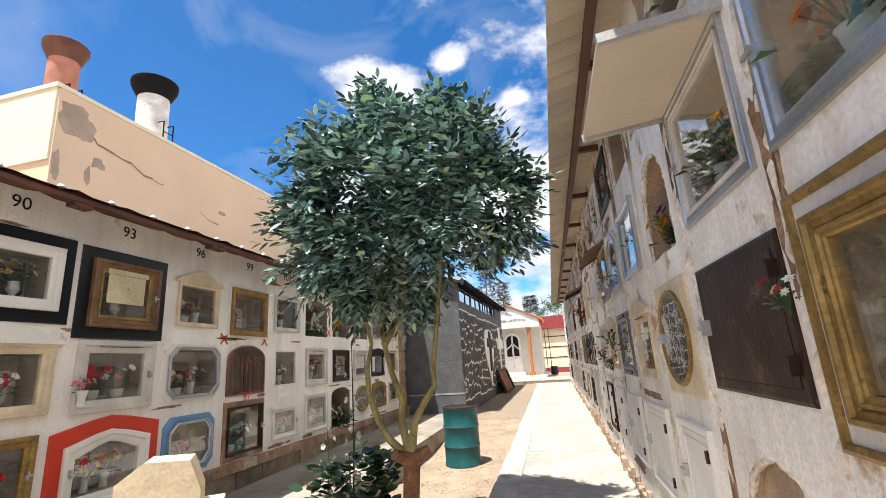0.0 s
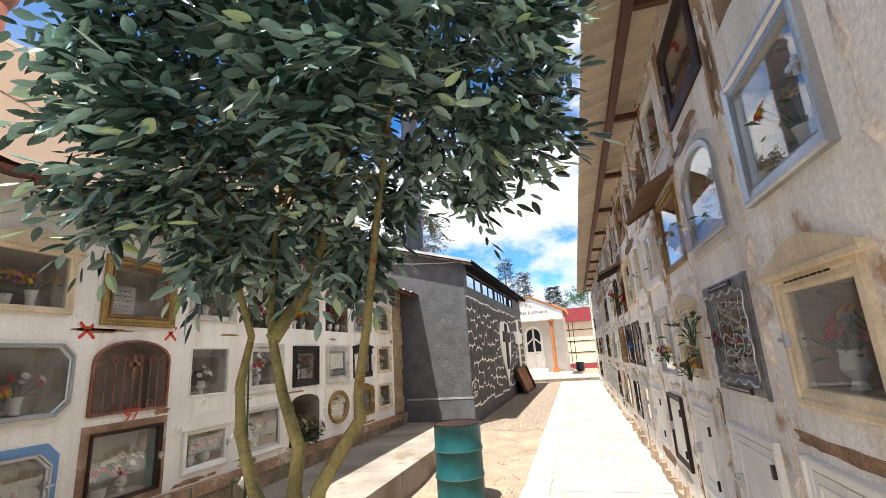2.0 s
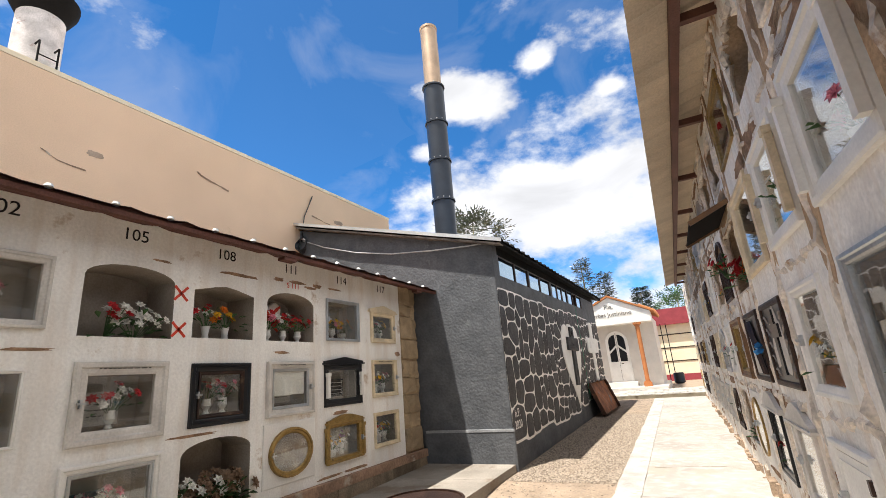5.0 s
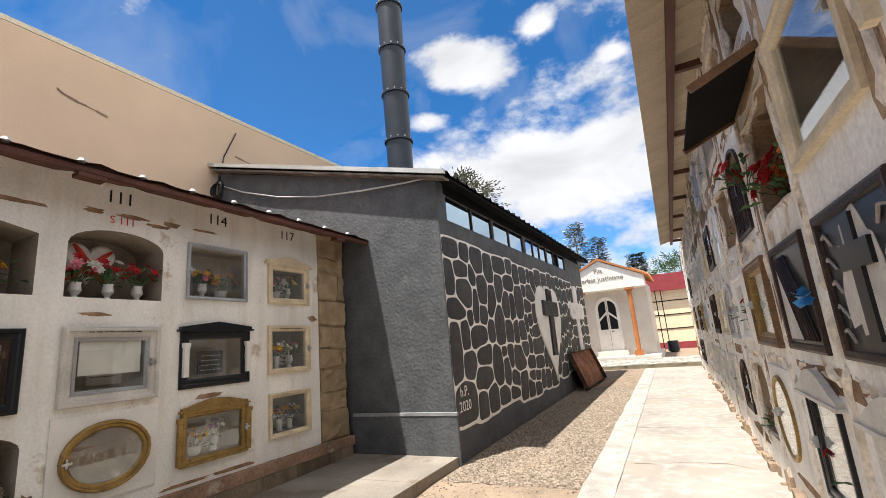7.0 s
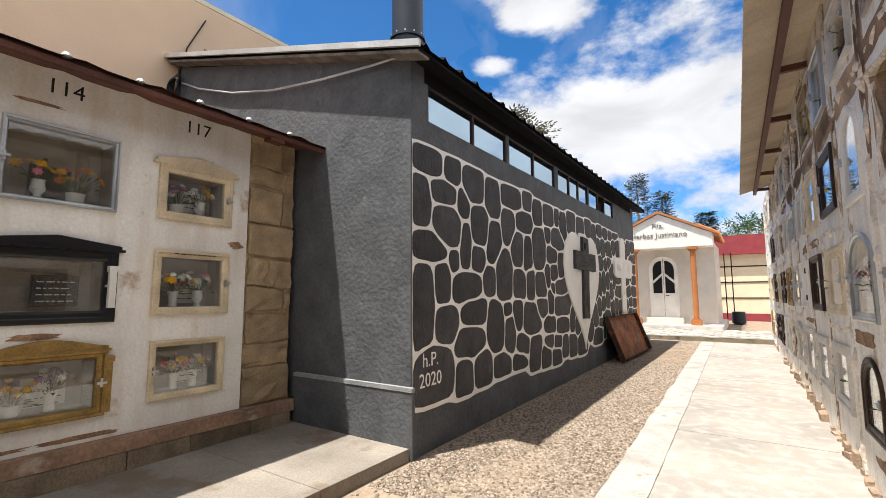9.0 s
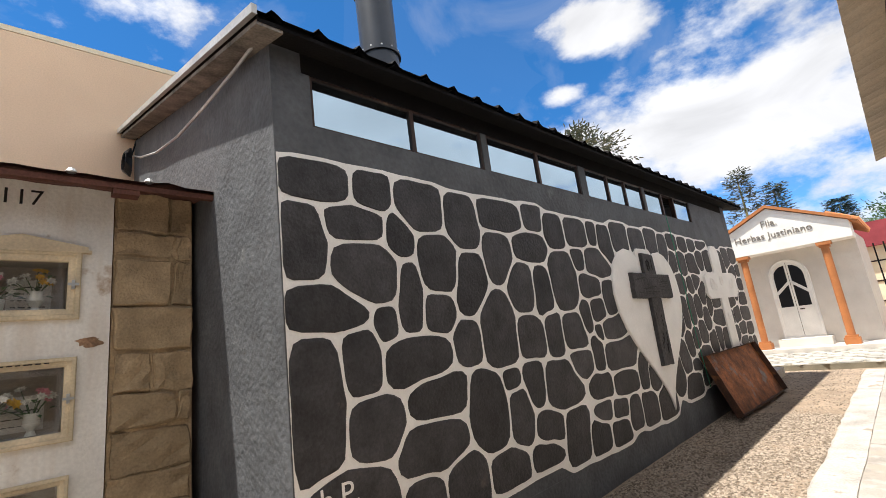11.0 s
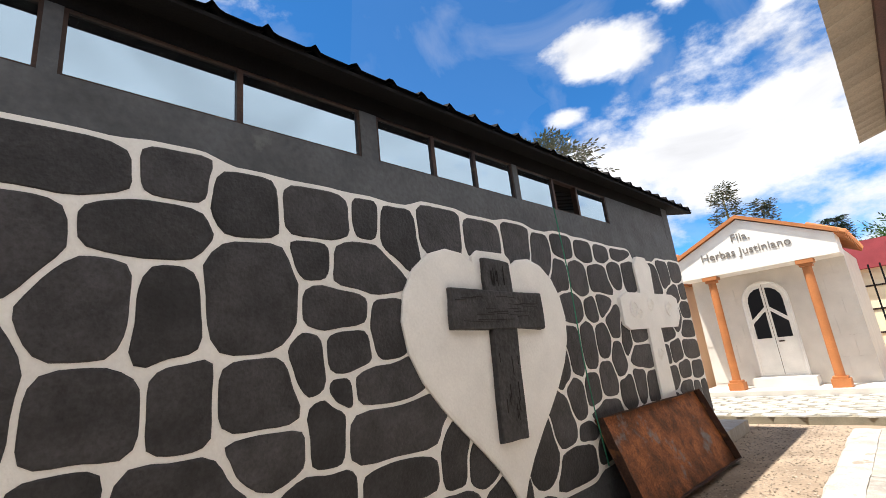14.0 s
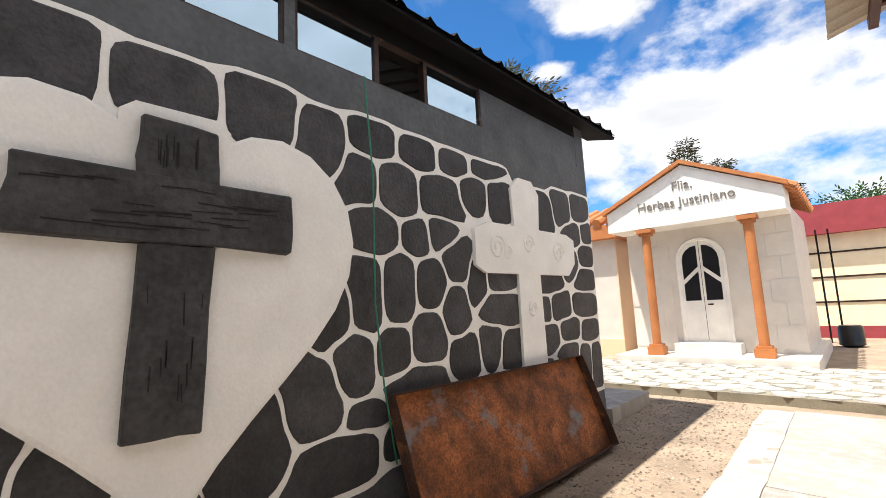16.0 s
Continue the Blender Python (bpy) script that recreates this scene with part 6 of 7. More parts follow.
# ---------- cream hall behind the left wall ----------
def cream_hall():
    root = thing("cream_hall", "tall cream rendered hall with cracked plaster", "building")
    bm = bmesh.new()
    cube(bm, -16, -6.3, 4.67, 15.35, -0.3, 5.69)
    part("wall", bm, M_CREAM, root)
    bm = bmesh.new()
    cube(bm, -16, -6.33, 4.64, 4.67, 4.55, 5.70)
    cube(bm, -16, -6.30, 4.62, 15.37, 5.70, 5.77)
    part("upper_band", bm, M_PALE, root, "paler cream upper band", bevel=0.015)
    rng = random.Random(3)
    for path in (((4.9, 5.2), 13, 0.12, -0.035), ((9.6, 5.05), 6, 0.1, -0.02), ((12.3, 5.0), 6, 0.12, -0.01), ((7.5, 4.6), 5, 0.1, -0.02)):
        (y, z), n, dy, dz = path
        bm = bmesh.new()
        pts = [(y, z)]
        for _ in range(n):
            pts.append((pts[-1][0] + dy * rng.uniform(0.5, 1.6), pts[-1][1] + dz * rng.uniform(-0.5, 2.4)))
        for (a, b), (c, d) in zip(pts, pts[1:]):
            t = rng.uniform(0.006, 0.02)
            bm.faces.new([bm.verts.new((-6.295, p, q)) for p, q in ((a, b - t), (c, d - t), (c, d + t), (a, b + t))])
        part("crack", bm, M_BRICKR, root, "dark crack in the plaster")
    for cy, cz, w, h in ((4.95, 5.28, 0.5, 0.5), (4.74, 4.5, 0.1, 0.4), (5.2, 4.5, 0.08, 0.3), (5.35, 4.75, 0.2, 0.16), (13.2, 5.05, 0.3, 0.1), (8.1, 4.75, 0.22, 0.08)):
        bm = bmesh.new()
        pts = ragged(cy, cz, w, h, rng)
        prism(bm, [(max(a, 4.68), b) for a, b in pts], -6.31, -6.294, TO_WALL)
        part("bare_patch", bm, mat("bare_plaster", (0.46, 0.34, 0.25), 0.95, var=0.25, bump=0.6), root, "bare patch of fallen plaster")
    for (x, y, ztop, r, col, capm, name) in ((-9.6, 6.85, 8.78, 0.29, mat("rusty_pink_stack", (0.42, 0.17, 0.12), 0.8, var=0.3, bump=0.2), M_LROOF, "rust-pink"), (-8.17, 7.89, 8.15, 0.33, mat("white_stack", (0.62, 0.58, 0.58), 0.8, var=0.3, scale=5, bump=0.2, dirt=((0.3, 0.2, 0.18), 4, 0.6)), M_DKROOF, "flaking white")):
        st = thing("roof_stack", f"{name} round metal roof vent with a wide dark cap", "chimney", Matrix.Translation((x, y, 0)), "roof vents")
        bm = bmesh.new()
        lathe(bm, [(r, 5.7), (r, ztop - 0.3)], 24)
        part("pipe", bm, col, st, smooth=True)
        bm = bmesh.new()
        lathe(bm, [(r * 1.02, ztop - 0.4), (r * 1.45, ztop - 0.12), (r * 1.5, ztop), (r * 1.45, ztop + 0.02), (r * 1.2, ztop)], 24)
        part("cap", bm, capm, st, smooth=True)
        for s in (-0.13, 0.13):
            bm = bmesh.new()
            tube(bm, [(r + 0.16, s, 5.7), (r + 0.16, s, ztop - 1.1), (r, s, ztop - 1.1)], 0.015, 5)
            part("ladder_rail", bm, M_DKROOF, st)
        for k in range(4):
            bm = bmesh.new()
            z = 5.9 + 0.3 * k
            tube(bm, [(r + 0.16, -0.13, z), (r + 0.16, 0.13, z)], 0.011, 5)
            part("rung", bm, M_DKROOF, st)


cream_hall()


# ---------- mausoleum chapel and what stands round it ----------
def chapel():
    root = thing("chapel", "small white family mausoleum with orange columns and gabled front", "mausoleum")
    bm = bmesh.new()
    cube(bm, -3.65, -0.62, 26.55, 29.6, 0.0, 2.95)
    part("wall", bm, M_MARBLE, root)
    zc = 0.3
    rng = random.Random(2)
    tile = {}
    for r in range(6):
        for c in range(7):
            x0 = -3.64 + 0.43 * c + (0.2 if r % 2 else 0)
            x1, z1 = min(x0 + 0.425, -0.63), zc + 0.425
            if x1 - x0 < 0.08 or (x1 > -2.68 and x0 < -1.72 and zc < 2.62):
                continue
            bm = bmesh.new()
            cube(bm, x0, x1, 26.538, 26.552, zc, z1)
            part("tile", bm, M_MARBLE, root)
        zc += 0.43
    bm = bmesh.new()
    cube(bm, -3.75, -0.45, 25.5, 29.7, -0.1, 0.20)
    part("platform", bm, M_MARBLE, root, "pale stone platform", bevel=0.01)
    bm = bmesh.new()
    cube(bm, -2.75, -1.6, 26.1, 26.54, 0.20, 0.40)
    part("step", bm, M_MARBLE, root, bevel=0.01)
    for x in (-3.0, -1.19):
        bm = bmesh.new()
        lathe(bm, [(0.085, 0.40), (0.085, 2.62)], 12, (x, 25.85, 0))
        col = part("column", bm, M_ORANGE, root, "orange painted column", smooth=True)
        bm = bmesh.new()
        cube(bm, x - 0.15, x + 0.15, 25.7, 26.0, 0.20, 0.36)
        cube(bm, x - 0.12, x + 0.12, 25.73, 25.97, 0.36, 0.41)
        part("base", bm, M_ORANGE, col, bevel=0.01)
        bm = bmesh.new()
        cube(bm, x - 0.11, x + 0.11, 25.74, 25.96, 2.62, 2.68)
        cube(bm, x - 0.15, x + 0.15, 25.7, 26.0, 2.68, 2.76)
        part("capital", bm, M_ORANGE, col, bevel=0.01)
    bm = bmesh.new()
    front = Matrix(((1, 0, 0, 0), (0, 0, 1, 0), (0, 1, 0, 0), (0, 0, 0, 1)))
    prism(bm, [(-3.72, 2.77), (-0.60, 2.77), (-0.60, 3.18), (-2.16, 3.93), (-3.72, 3.18)], 25.70, 26.56, front)
    gable = part("gable", bm, M_WHITEF, root, "white gable board with lettering")
    bm = bmesh.new()
    for x0, z0, x1, z1 in ((-3.80, 3.16, -2.16, 3.95), (-0.52, 3.16, -2.16, 3.95)):
        vs = []
        for y in (25.62, 29.6):
            vs += [bm.verts.new(q) for q in ((x0, y, z0), (x1, y, z1), (x1, y, z1 + 0.08), (x0, y, z0 + 0.08))]
        for f in ((0, 1, 2, 3), (7, 6, 5, 4), (0, 4, 5, 1), (1, 5, 6, 2), (2, 6, 7, 3), (3, 7, 4, 0)):
            bm.faces.new([vs[i] for i in f])
    roof = part("roof", bm, M_ORANGE, root, "orange tiled roof edge")
    for k in range(14):
        bm = bmesh.new()
        tube(bm, [(-0.42, 25.8 + 0.27 * k, 3.14), (-1.0, 25.8 + 0.27 * k, 3.46)], 0.07, 8)
        part("tile", bm, M_ORANGE, roof)
    for body, z in (("Flia.", 3.52), ("Herbas Justiniano", 3.20)):
        text_part(body, 0.25 if z > 3.3 else 0.25, mat("grey_letter", (0.20, 0.18, 0.16), 0.6), gable, Matrix.Translation((-2.18, 25.69, z)) @ Matrix.Rotation(radians(90), 4, "X"), 0.008)
    dx, dw = -2.20, 0.78
    dm = Matrix.Translation((dx, 26.53, 1.46)) @ Matrix.Rotation(radians(-90), 4, "Z")
    d = new("door")
    d.parent, d.matrix_local = root, dm
    tagged(d, "white arched double door with dark glass")
    bm = bmesh.new()
    ring(bm, o_arch(dw + 0.14, 2.16, 0.46), prof(0.07, 0.05))
    part("door_frame", bm, M_WHITEF, d)
    bm = bmesh.new()
    prism(bm, o_arch(dw, 2.08, 0.42)(0.0), -0.02, 0.015, TO_WALL)
    part("leaf", bm, M_WHITEF, d)
    for s in (-1, 1):
        for lo in (0, 1):
            if lo:
                pts = [(s * 0.05, -0.22), (s * 0.34, -0.22), (s * 0.34, 0.12), (s * 0.05, 0.38)]
            else:
                pts = [(s * 0.05, 0.48), (s * 0.34, 0.22), (s * 0.34, 0.62)] + [(s * (0.05 + 0.29 * math.cos(a)), 0.62 + 0.30 * math.sin(a)) for a in (0.4, 0.8, 1.2, 1.57)]
            bm = bmesh.new()
            prism(bm, pts, 0.014, 0.022, TO_WALL)
            part("pane", bm, M_BLACK, d, "dark glass pane")
    bm = bmesh.new()
    cube(bm, 0.015, 0.045, 0.06, 0.16, -0.32, -0.29)
    part("handle", bm, M_BROWN, d)
    bm = bmesh.new()
    cube(bm, 0.014, 0.018, -0.004, 0.004, -1.03, 1.0)
    part("door_seam", bm, M_BROWN, d)


chapel()


def far_things():
    root = thing("tan_mausoleum", "tan tiled mausoleum with a pale tiled roof", "mausoleum")
    bm = bmesh.new()
    cube(bm, -8.0, -4.35, 27.6, 31, -0.1, 3.0)
    part("wall", bm, M_MARBLE, root)
    bm = bmesh.new()
    cube(bm, -4.36, -4.33, 27.58, 31, -0.1, 2.9)
    cube(bm, -8.0, -4.32, 27.55, 27.61, -0.1, 0.35)
    part("side_facing", bm, M_CREAM, root)
    bm = bmesh.new()
    cube(bm, -8.1, -4.2, 27.3, 31, 2.9, 3.25)
    part("cornice", bm, M_ORANGE, root, bevel=0.02)
    for k in range(10):
        bm = bmesh.new()
        tube(bm, [(-4.3 - 0.35 * k, 27.25, 3.3), (-4.3 - 0.35 * k, 29, 3.9)], 0.12, 8)
        part("tile", bm, M_ORANGE, root)
    bm = bmesh.new()
    cube(bm, -3.0, 10, 33.0, 33.3, 0.3, 3.0)
    w = solid("wall_far", bm, M_PALE, "cream yard wall with dark horizontal strips", "wall")
    bm = bmesh.new()
    cube(bm, -3.0, 10, 32.7, 33.5, 2.9, 3.75)
    part("red_beam", bm, M_REDW, w, "dark red beam along the wall top")
    bm = bmesh.new()
    cube(bm, -3.0, 10, 32.94, 33.0, -0.1, 0.3)
    part("red_base", bm, M_REDW, w)
    for z in (0.95, 1.65, 2.35):
        bm = bmesh.new()
        cube(bm, -3.0, 10, 32.975, 33.0, z, z + 0.05)
        part("strip", bm, M_BROWN, w)
    for x in (-0.55, -0.30):
        bm = bmesh.new()
        cube(bm, x, x + 0.04, 31.4, 31.45, -0.1, 2.9)
        tagged(solid("dark_post", bm, M_DKROOF, "dark timber post beside the mausoleum", "post", kind=""), group="dark posts")
    bm = bmesh.new()
    lathe(bm, [(0.15, 0), (0.24, 0.05), (0.24, 0.45), (0.2, 0.5)], 14, (-0.12, 30.4, -0.02))
    solid("black_bin", bm, M_BLACK, "squat black tub behind the mausoleum", "bin", kind="", smooth=True)
    # flagstones
    bm = bmesh.new()
    cube(bm, -14, 8, 22.95, 25.45, -0.2, 0.085)
    pav = solid("flag_path", bm, mat("flag_joint", (0.26, 0.23, 0.17), 0.95, bump=0.6), "crazy-paved stone path before the mausoleum", "pavement")
    rng = random.Random(31)
    shared = []
    for k in range(8):
        bm = bmesh.new()
        pts = [(0.21 * math.cos(2 * math.pi * j / 7 + 0.2) * rng.uniform(0.8, 1.12), 0.155 * math.sin(2 * math.pi * j / 7 + 0.2) * rng.uniform(0.85, 1.1)) for j in range(7)]
        prism(bm, pts, 0.0, 0.022, None, 0.97)
        shared.append(to_mesh("flagstone", bm, M_FLAG))
    for r in range(9):
        for c in range(33):
            ob = new("flagstone", rng.choice(shared))
            ob.parent = pav
            ob.location = (-7.2 + 0.41 * c + (0.2 if r % 2 else 0) + rng.uniform(-0.03, 0.03), 23.08 + 0.285 * r, 0.083)
            ob.rotation_euler = (0, 0, rng.uniform(-0.25, 0.25) + (math.pi if rng.random() < 0.5 else 0))
    bm = bmesh.new()
    cube(bm, -3.4, -2.02, 21.12, 22.3, -0.2, 0.14)
    solid("low_block", bm, M_CONC, "low grey concrete step at the building's far corner", "step", bevel=0.02)


far_things()


# ---------- drum, rusty tray, stone marker ----------
def drum():
    root = thing("oil_drum", "teal painted steel oil drum used as a bin", "drum", Matrix.Translation((-1.34, 8.02, ground_z(-1.3, 8.0) + 0.004)))
    bm = bmesh.new()
    R = 0.286
    out = [(R + 0.006, 0), (R + 0.006, 0.02), (R, 0.03)]
    for z in (0.30, 0.60):
        out += [(R, z - 0.03), (R + 0.012, z - 0.01), (R + 0.012, z + 0.01), (R, z + 0.03)]
    out += [(R, 0.86), (R + 0.008, 0.87), (R + 0.008, 0.89), (R - 0.008, 0.89), (R - 0.008, 0.5), (0.05, 0.49)]
    lathe(bm, out, 32)
    part("body", bm, M_TEAL, root, smooth=True)
    bm = bmesh.new()
    lathe(bm, [(R + 0.0085, 0.884), (R + 0.009, 0.894), (R - 0.008, 0.896), (R - 0.0085, 0.86)], 32)
    part("rim", bm, M_BROWN, root, "dark worn rim")
    for z in (0.30, 0.60):
        bm = bmesh.new()
        lathe(bm, [(R + 0.0121, z - 0.006), (R + 0.0135, z), (R + 0.0121, z + 0.006)], 32)
        part("hoop", bm, mat("worn_teal", (0.10, 0.22, 0.22), 0.5, 0.3), root, "pale worn hoop")


drum()


M_TRIM = mat("dark_rust", (0.075, 0.035, 0.022), 0.8, 0.1, var=0.6, scale=6, bump=0.7, dirt=((0.20, 0.08, 0.03), 5, 0.6))


def rusty_tray():
    u = Vector((0.02, 1.0, -0.01)).normalized()
    v = Vector((-0.30, 0.0, 0.80))
    v = (v - u * v.dot(u)).normalized()
    n = u.cross(v)
    m = Matrix.Translation((-1.815, 19.12, 0.435)) @ Matrix((u, v, n)).transposed().to_4x4()
    root = thing("rusty_tray", "large rusty steel tray leaning against the mural", "metal tray", m)
    L, H = 1.22, 0.425
    bm = bmesh.new()
    cube(bm, -L, L, -H, H, -0.085, -0.078)
    part("sheet", bm, M_RUST, root)
    for x0, x1, y0, y1 in ((-L, L, H - 0.006, H), (-L, L, -H, -H + 0.006), (-L, -L + 0.006, -H, H), (L - 0.006, L, -H, H)):
        bm = bmesh.new()
        cube(bm, x0, x1, y0, y1, -0.09, 0.004)
        bmesh.ops.subdivide_edges(bm, edges=bm.edges, cuts=6, use_grid_fill=True)
        for q in bm.verts:
            q.co += Vector((0, noise.noise(q.co * 5), 0.6 * noise.noise(q.co * 7 + Vector((2, 0, 0))))) * 0.016
        part("rim", bm, M_TRIM, root, "dark rusted bent rim")


rusty_tray()


def stone_marker():
    bm = bmesh.new()
    up = Matrix(((1, 0, 0, 0), (0, 0, 1, 0), (0, 1, 0, 0), (0, 0, 0, 1)))
    prism(bm, [(-0.17, 0), (0.17, 0), (0.17, 1.20), (0.12, 1.33), (-0.06, 1.34), (-0.17, 1.26)], -0.09, 0.09, up)
    prism(bm, [(-0.22, 0), (0.26, 0), (0.26, 1.12), (-0.22, 1.12)], -0.05, 0.13, up)
    ob = solid("stone_marker", bm, M_CREAMF, "weathered cream stone grave marker with chamfered top", "gravestone", kind="", bevel=0.015)
    ob.matrix_world = pose(-1.45, 2.12, ground_z(-1.45, 2.1), 0, 0, 35)


stone_marker()


# ---------- tree ----------
M_LEAF = bpy.data.materials.new("blue_green_leaves")


def leaf_material(m, base, tip):
    m.use_nodes = True
    nt = m.node_tree
    N, L = nt.nodes, nt.links
    b = N["Principled BSDF"]
    g = N.new("ShaderNodeNewGeometry")
    r = N.new("ShaderNodeValToRGB")
    r.color_ramp.elements[0].color, r.color_ramp.elements[1].color = (*base, 1), (*tip, 1)
    r.color_ramp.elements.new(0.32).color = (*base, 1)
    e = r.color_ramp.elements.new(0.90)
    e.color = tuple(0.25 * x + 0.75 * y for x, y in zip(base, tip)) + (1,)
    e = r.color_ramp.elements.new(0.97)
    e.color = (tip[0] * 1.05, tip[1] * 0.9, tip[2] * 0.45, 1)
    L.new(g.outputs["Random Per Island"], r.inputs[0])
    L.new(r.outputs[0], b.inputs["Base Color"])
    b.inputs["Roughness"].default_value = 0.33
    b.inputs["Specular IOR Level"].default_value = 0.7
    t = N.new("ShaderNodeBsdfTranslucent")
    L.new(r.outputs[0], t.inputs[0])
    x = N.new("ShaderNodeMixShader")
    x.inputs[0].default_value = 0.07
    L.new(b.outputs[0], x.inputs[1])
    L.new(t.outputs[0], x.inputs[2])
    L.new(x.outputs[0], N["Material Output"].inputs[0])


# leaf tones stretched: near-black for shaded gaps, pale blue-green for waxy sun glints
leaf_material(M_LEAF, (0.015, 0.046, 0.034), (0.42, 0.65, 0.58))


def leaves_mesh(name, sprays, length, rng, material, per=9, width=0.30, droop=0.5):
    """Sprays of lance-shaped leaves, set in pairs along short twigs."""
    verts, faces = [], []
    for p, d in sprays:
        d = d.normalized()
        side = d.cross(Vector((0, 0, 1)))
        side = side.normalized() if side.length > 0.05 else Vector((1, 0, 0))
        up = side.cross(d)
        tw = length * rng.uniform(1.6, 2.8)
        for k in range(per):
            f = (k + 1) / per
            q = p + d * tw * f - Vector((0, 0, droop * tw * f * f * 0.5))
            s = (1 if k % 2 else -1)
            ld = (side * s * rng.uniform(0.6, 1.1) + d * rng.uniform(0.3, 0.9) + up * rng.uniform(-0.4, 0.4) - Vector((0, 0, droop * rng.uniform(0, 0.7)))) if k < per - 1 else d
            ld = ld.normalized()
            ln = length * rng.uniform(0.65, 1.2)
            wv = ld.cross(up + Vector((rng.uniform(-0.7, 0.7), rng.uniform(-0.7, 0.7), rng.uniform(-0.3, 0.3))))
            wv = (wv.normalized() if wv.length > 0.05 else side) * ln * width * 0.5
            nn = wv.cross(ld).normalized() * ln * 0.06
            i = len(verts)
            a = q + ld * ln * 0.12
            rim = [(0.14, 0.62, 0.0), (0.38, 1.0, 0.2), (0.66, 0.82, 0.6), (0.87, 0.42, 1.1)]
            verts += [a] + [a + ld * ln * f_ + wv * k_ - nn * n_ for f_, k_, n_ in rim] + [a + ld * ln - nn * 1.6]
            verts += [a + ld * ln * f_ - wv * k_ - nn * n_ for f_, k_, n_ in rim[::-1]] + [a + ld * ln * 0.5 - nn * 1.3]
            faces += [(i + j, i + (j + 1) % 10, i + 10) for j in range(10)]
    me = bpy.data.meshes.new(name)
    me.from_pydata(verts, [], faces)
    me.materials.append(material)
    return me


def main_tree():
    rng = random.Random(77)
    g = ground_z(-0.95, 4.2)
    root = thing("tree", "young multi-stemmed tree with blue-green lance-shaped leaves", "tree", Matrix.Translation((0, 0, 0)))
    fork = Vector((-0.93, 4.18, 0.62))
    bm = bmesh.new()
    tube(bm, [(-0.98, 4.2, g - 0.05), (-0.97, 4.2, g + 0.12), (-0.95, 4.18, 0.25), (-0.93, 4.18, 0.55), fork], [0.12, 0.085, 0.072, 0.075, 0.08], 12)
    for a, l in ((0.3, 0.16), (2.4, 0.14), (4.2, 0.18)):
        e = fork + Vector((math.cos(a) * l, math.sin(a) * l, 0.08))
        tube(bm, [fork, (fork + e) / 2, e], [0.07, 0.055, 0.045], 8)
    for v in bm.verts:
        v.co += 0.02 * Vector((noise.noise(v.co * 9), noise.noise(v.co * 9 + Vector((4, 0, 0))), 0))
    part("trunk", bm, mat("stump_bark", (0.22, 0.11, 0.06), 0.85, var=0.4, scale=12, bump=0.9), root, "brown scarred stump", smooth=True)
    limbs = [
        [fork, (-0.90, 4.22, 0.93), (-0.80, 4.24, 1.09), (-0.71, 4.26, 1.22), (-0.725, 4.28, 1.36), (-0.68, 4.29, 1.65), (-0.62, 4.29, 2.1), (-0.55, 4.3, 2.6), (-0.50, 4.3, 3.2)],
        [fork, (-1.01, 4.2, 0.93), (-1.00, 4.22, 1.11), (-1.09, 4.22, 1.34), (-1.16, 4.23, 1.60), (-1.20, 4.26, 1.8), (-1.2, 4.3, 2.3), (-1.1, 4.4, 3.0)],
        [fork, (-1.12, 4.2, 0.78), (-1.22, 4.2, 0.93), (-1.32, 4.22, 1.17), (-1.33, 4.22, 1.40), (-1.29, 4.24, 1.62), (-1.38, 4.1, 2.2), (-1.55, 3.9, 2.9)],
        [(-1.16, 4.23, 1.60), (-1.05, 4.4, 1.9), (-1.0, 4.5, 2.3), (-0.9, 4.7, 3.2)],
    ]
    tips = []
    for n, pts in enumerate(limbs):
        bm = bmesh.new()
        tube(bm, pts, [0.038 - 0.028 * k / (len(pts) - 1) for k in range(len(pts))], 9)
        limb = part("limb", bm, M_BARK, root, smooth=True)
        tw = bmesh.new()
        for k in range(16):
            base = Vector(pts[-2]).lerp(Vector(pts[-1]), rng.random()) if rng.random() < 0.8 else Vector(pts[-3]).lerp(Vector(pts[-2]), rng.uniform(0.5, 1.0))
            az, el = rng.uniform(0, 6.28), rng.uniform(-0.1, 1.1)
            d = Vector((math.cos(az) * math.cos(el), math.sin(az) * math.cos(el), math.sin(el)))
            ln = rng.uniform(0.35, 0.75)
            mid, tip = base + d * ln * 0.55 + Vector((0, 0, 0.06)), base + d * ln
            tube(tw, [base, mid, tip], [0.013, 0.008, 0.004], 5)
            tips.append((base, mid, tip))
        tagged(part("twig_spray", tw, M_BARK, limb), kind="stuff")
    sprays = []
    centre = Vector((-0.87, 4.2, 2.82))

    def inside(p):
        low = 1.70 + 0.72 * max(0.0, min(1.0, (p.x + 1.15) / 0.8)) + 0.9 * max(0.0, -1.15 - p.x)
        return p.z > low and not (p.x > -0.15 and p.z < 2.4) and not (p.y < 3.7 and p.z < 2.2)

    clumps = 0
    while clumps < 290:
        u = Vector((rng.gauss(0, 1), rng.gauss(0, 1), rng.gauss(0, 1))).normalized()
        lump = 1 + 0.24 * noise.noise(u * 2.3) + 0.12 * noise.noise(u * 5.0)
        c = centre + Vector((u.x * 1.20, u.y * 0.95, u.z * 1.18)) * rng.uniform(0.5, 1.0) ** 0.5 * lump
        if not inside(c) or (c.x < -1.05 and c.z < 2.05 and rng.random() < 0.5):
            continue
        clumps += 1
        out = (u + Vector((rng.uniform(-0.5, 0.5), rng.uniform(-0.5, 0.5), rng.uniform(-0.2, 0.5)))).normalized()
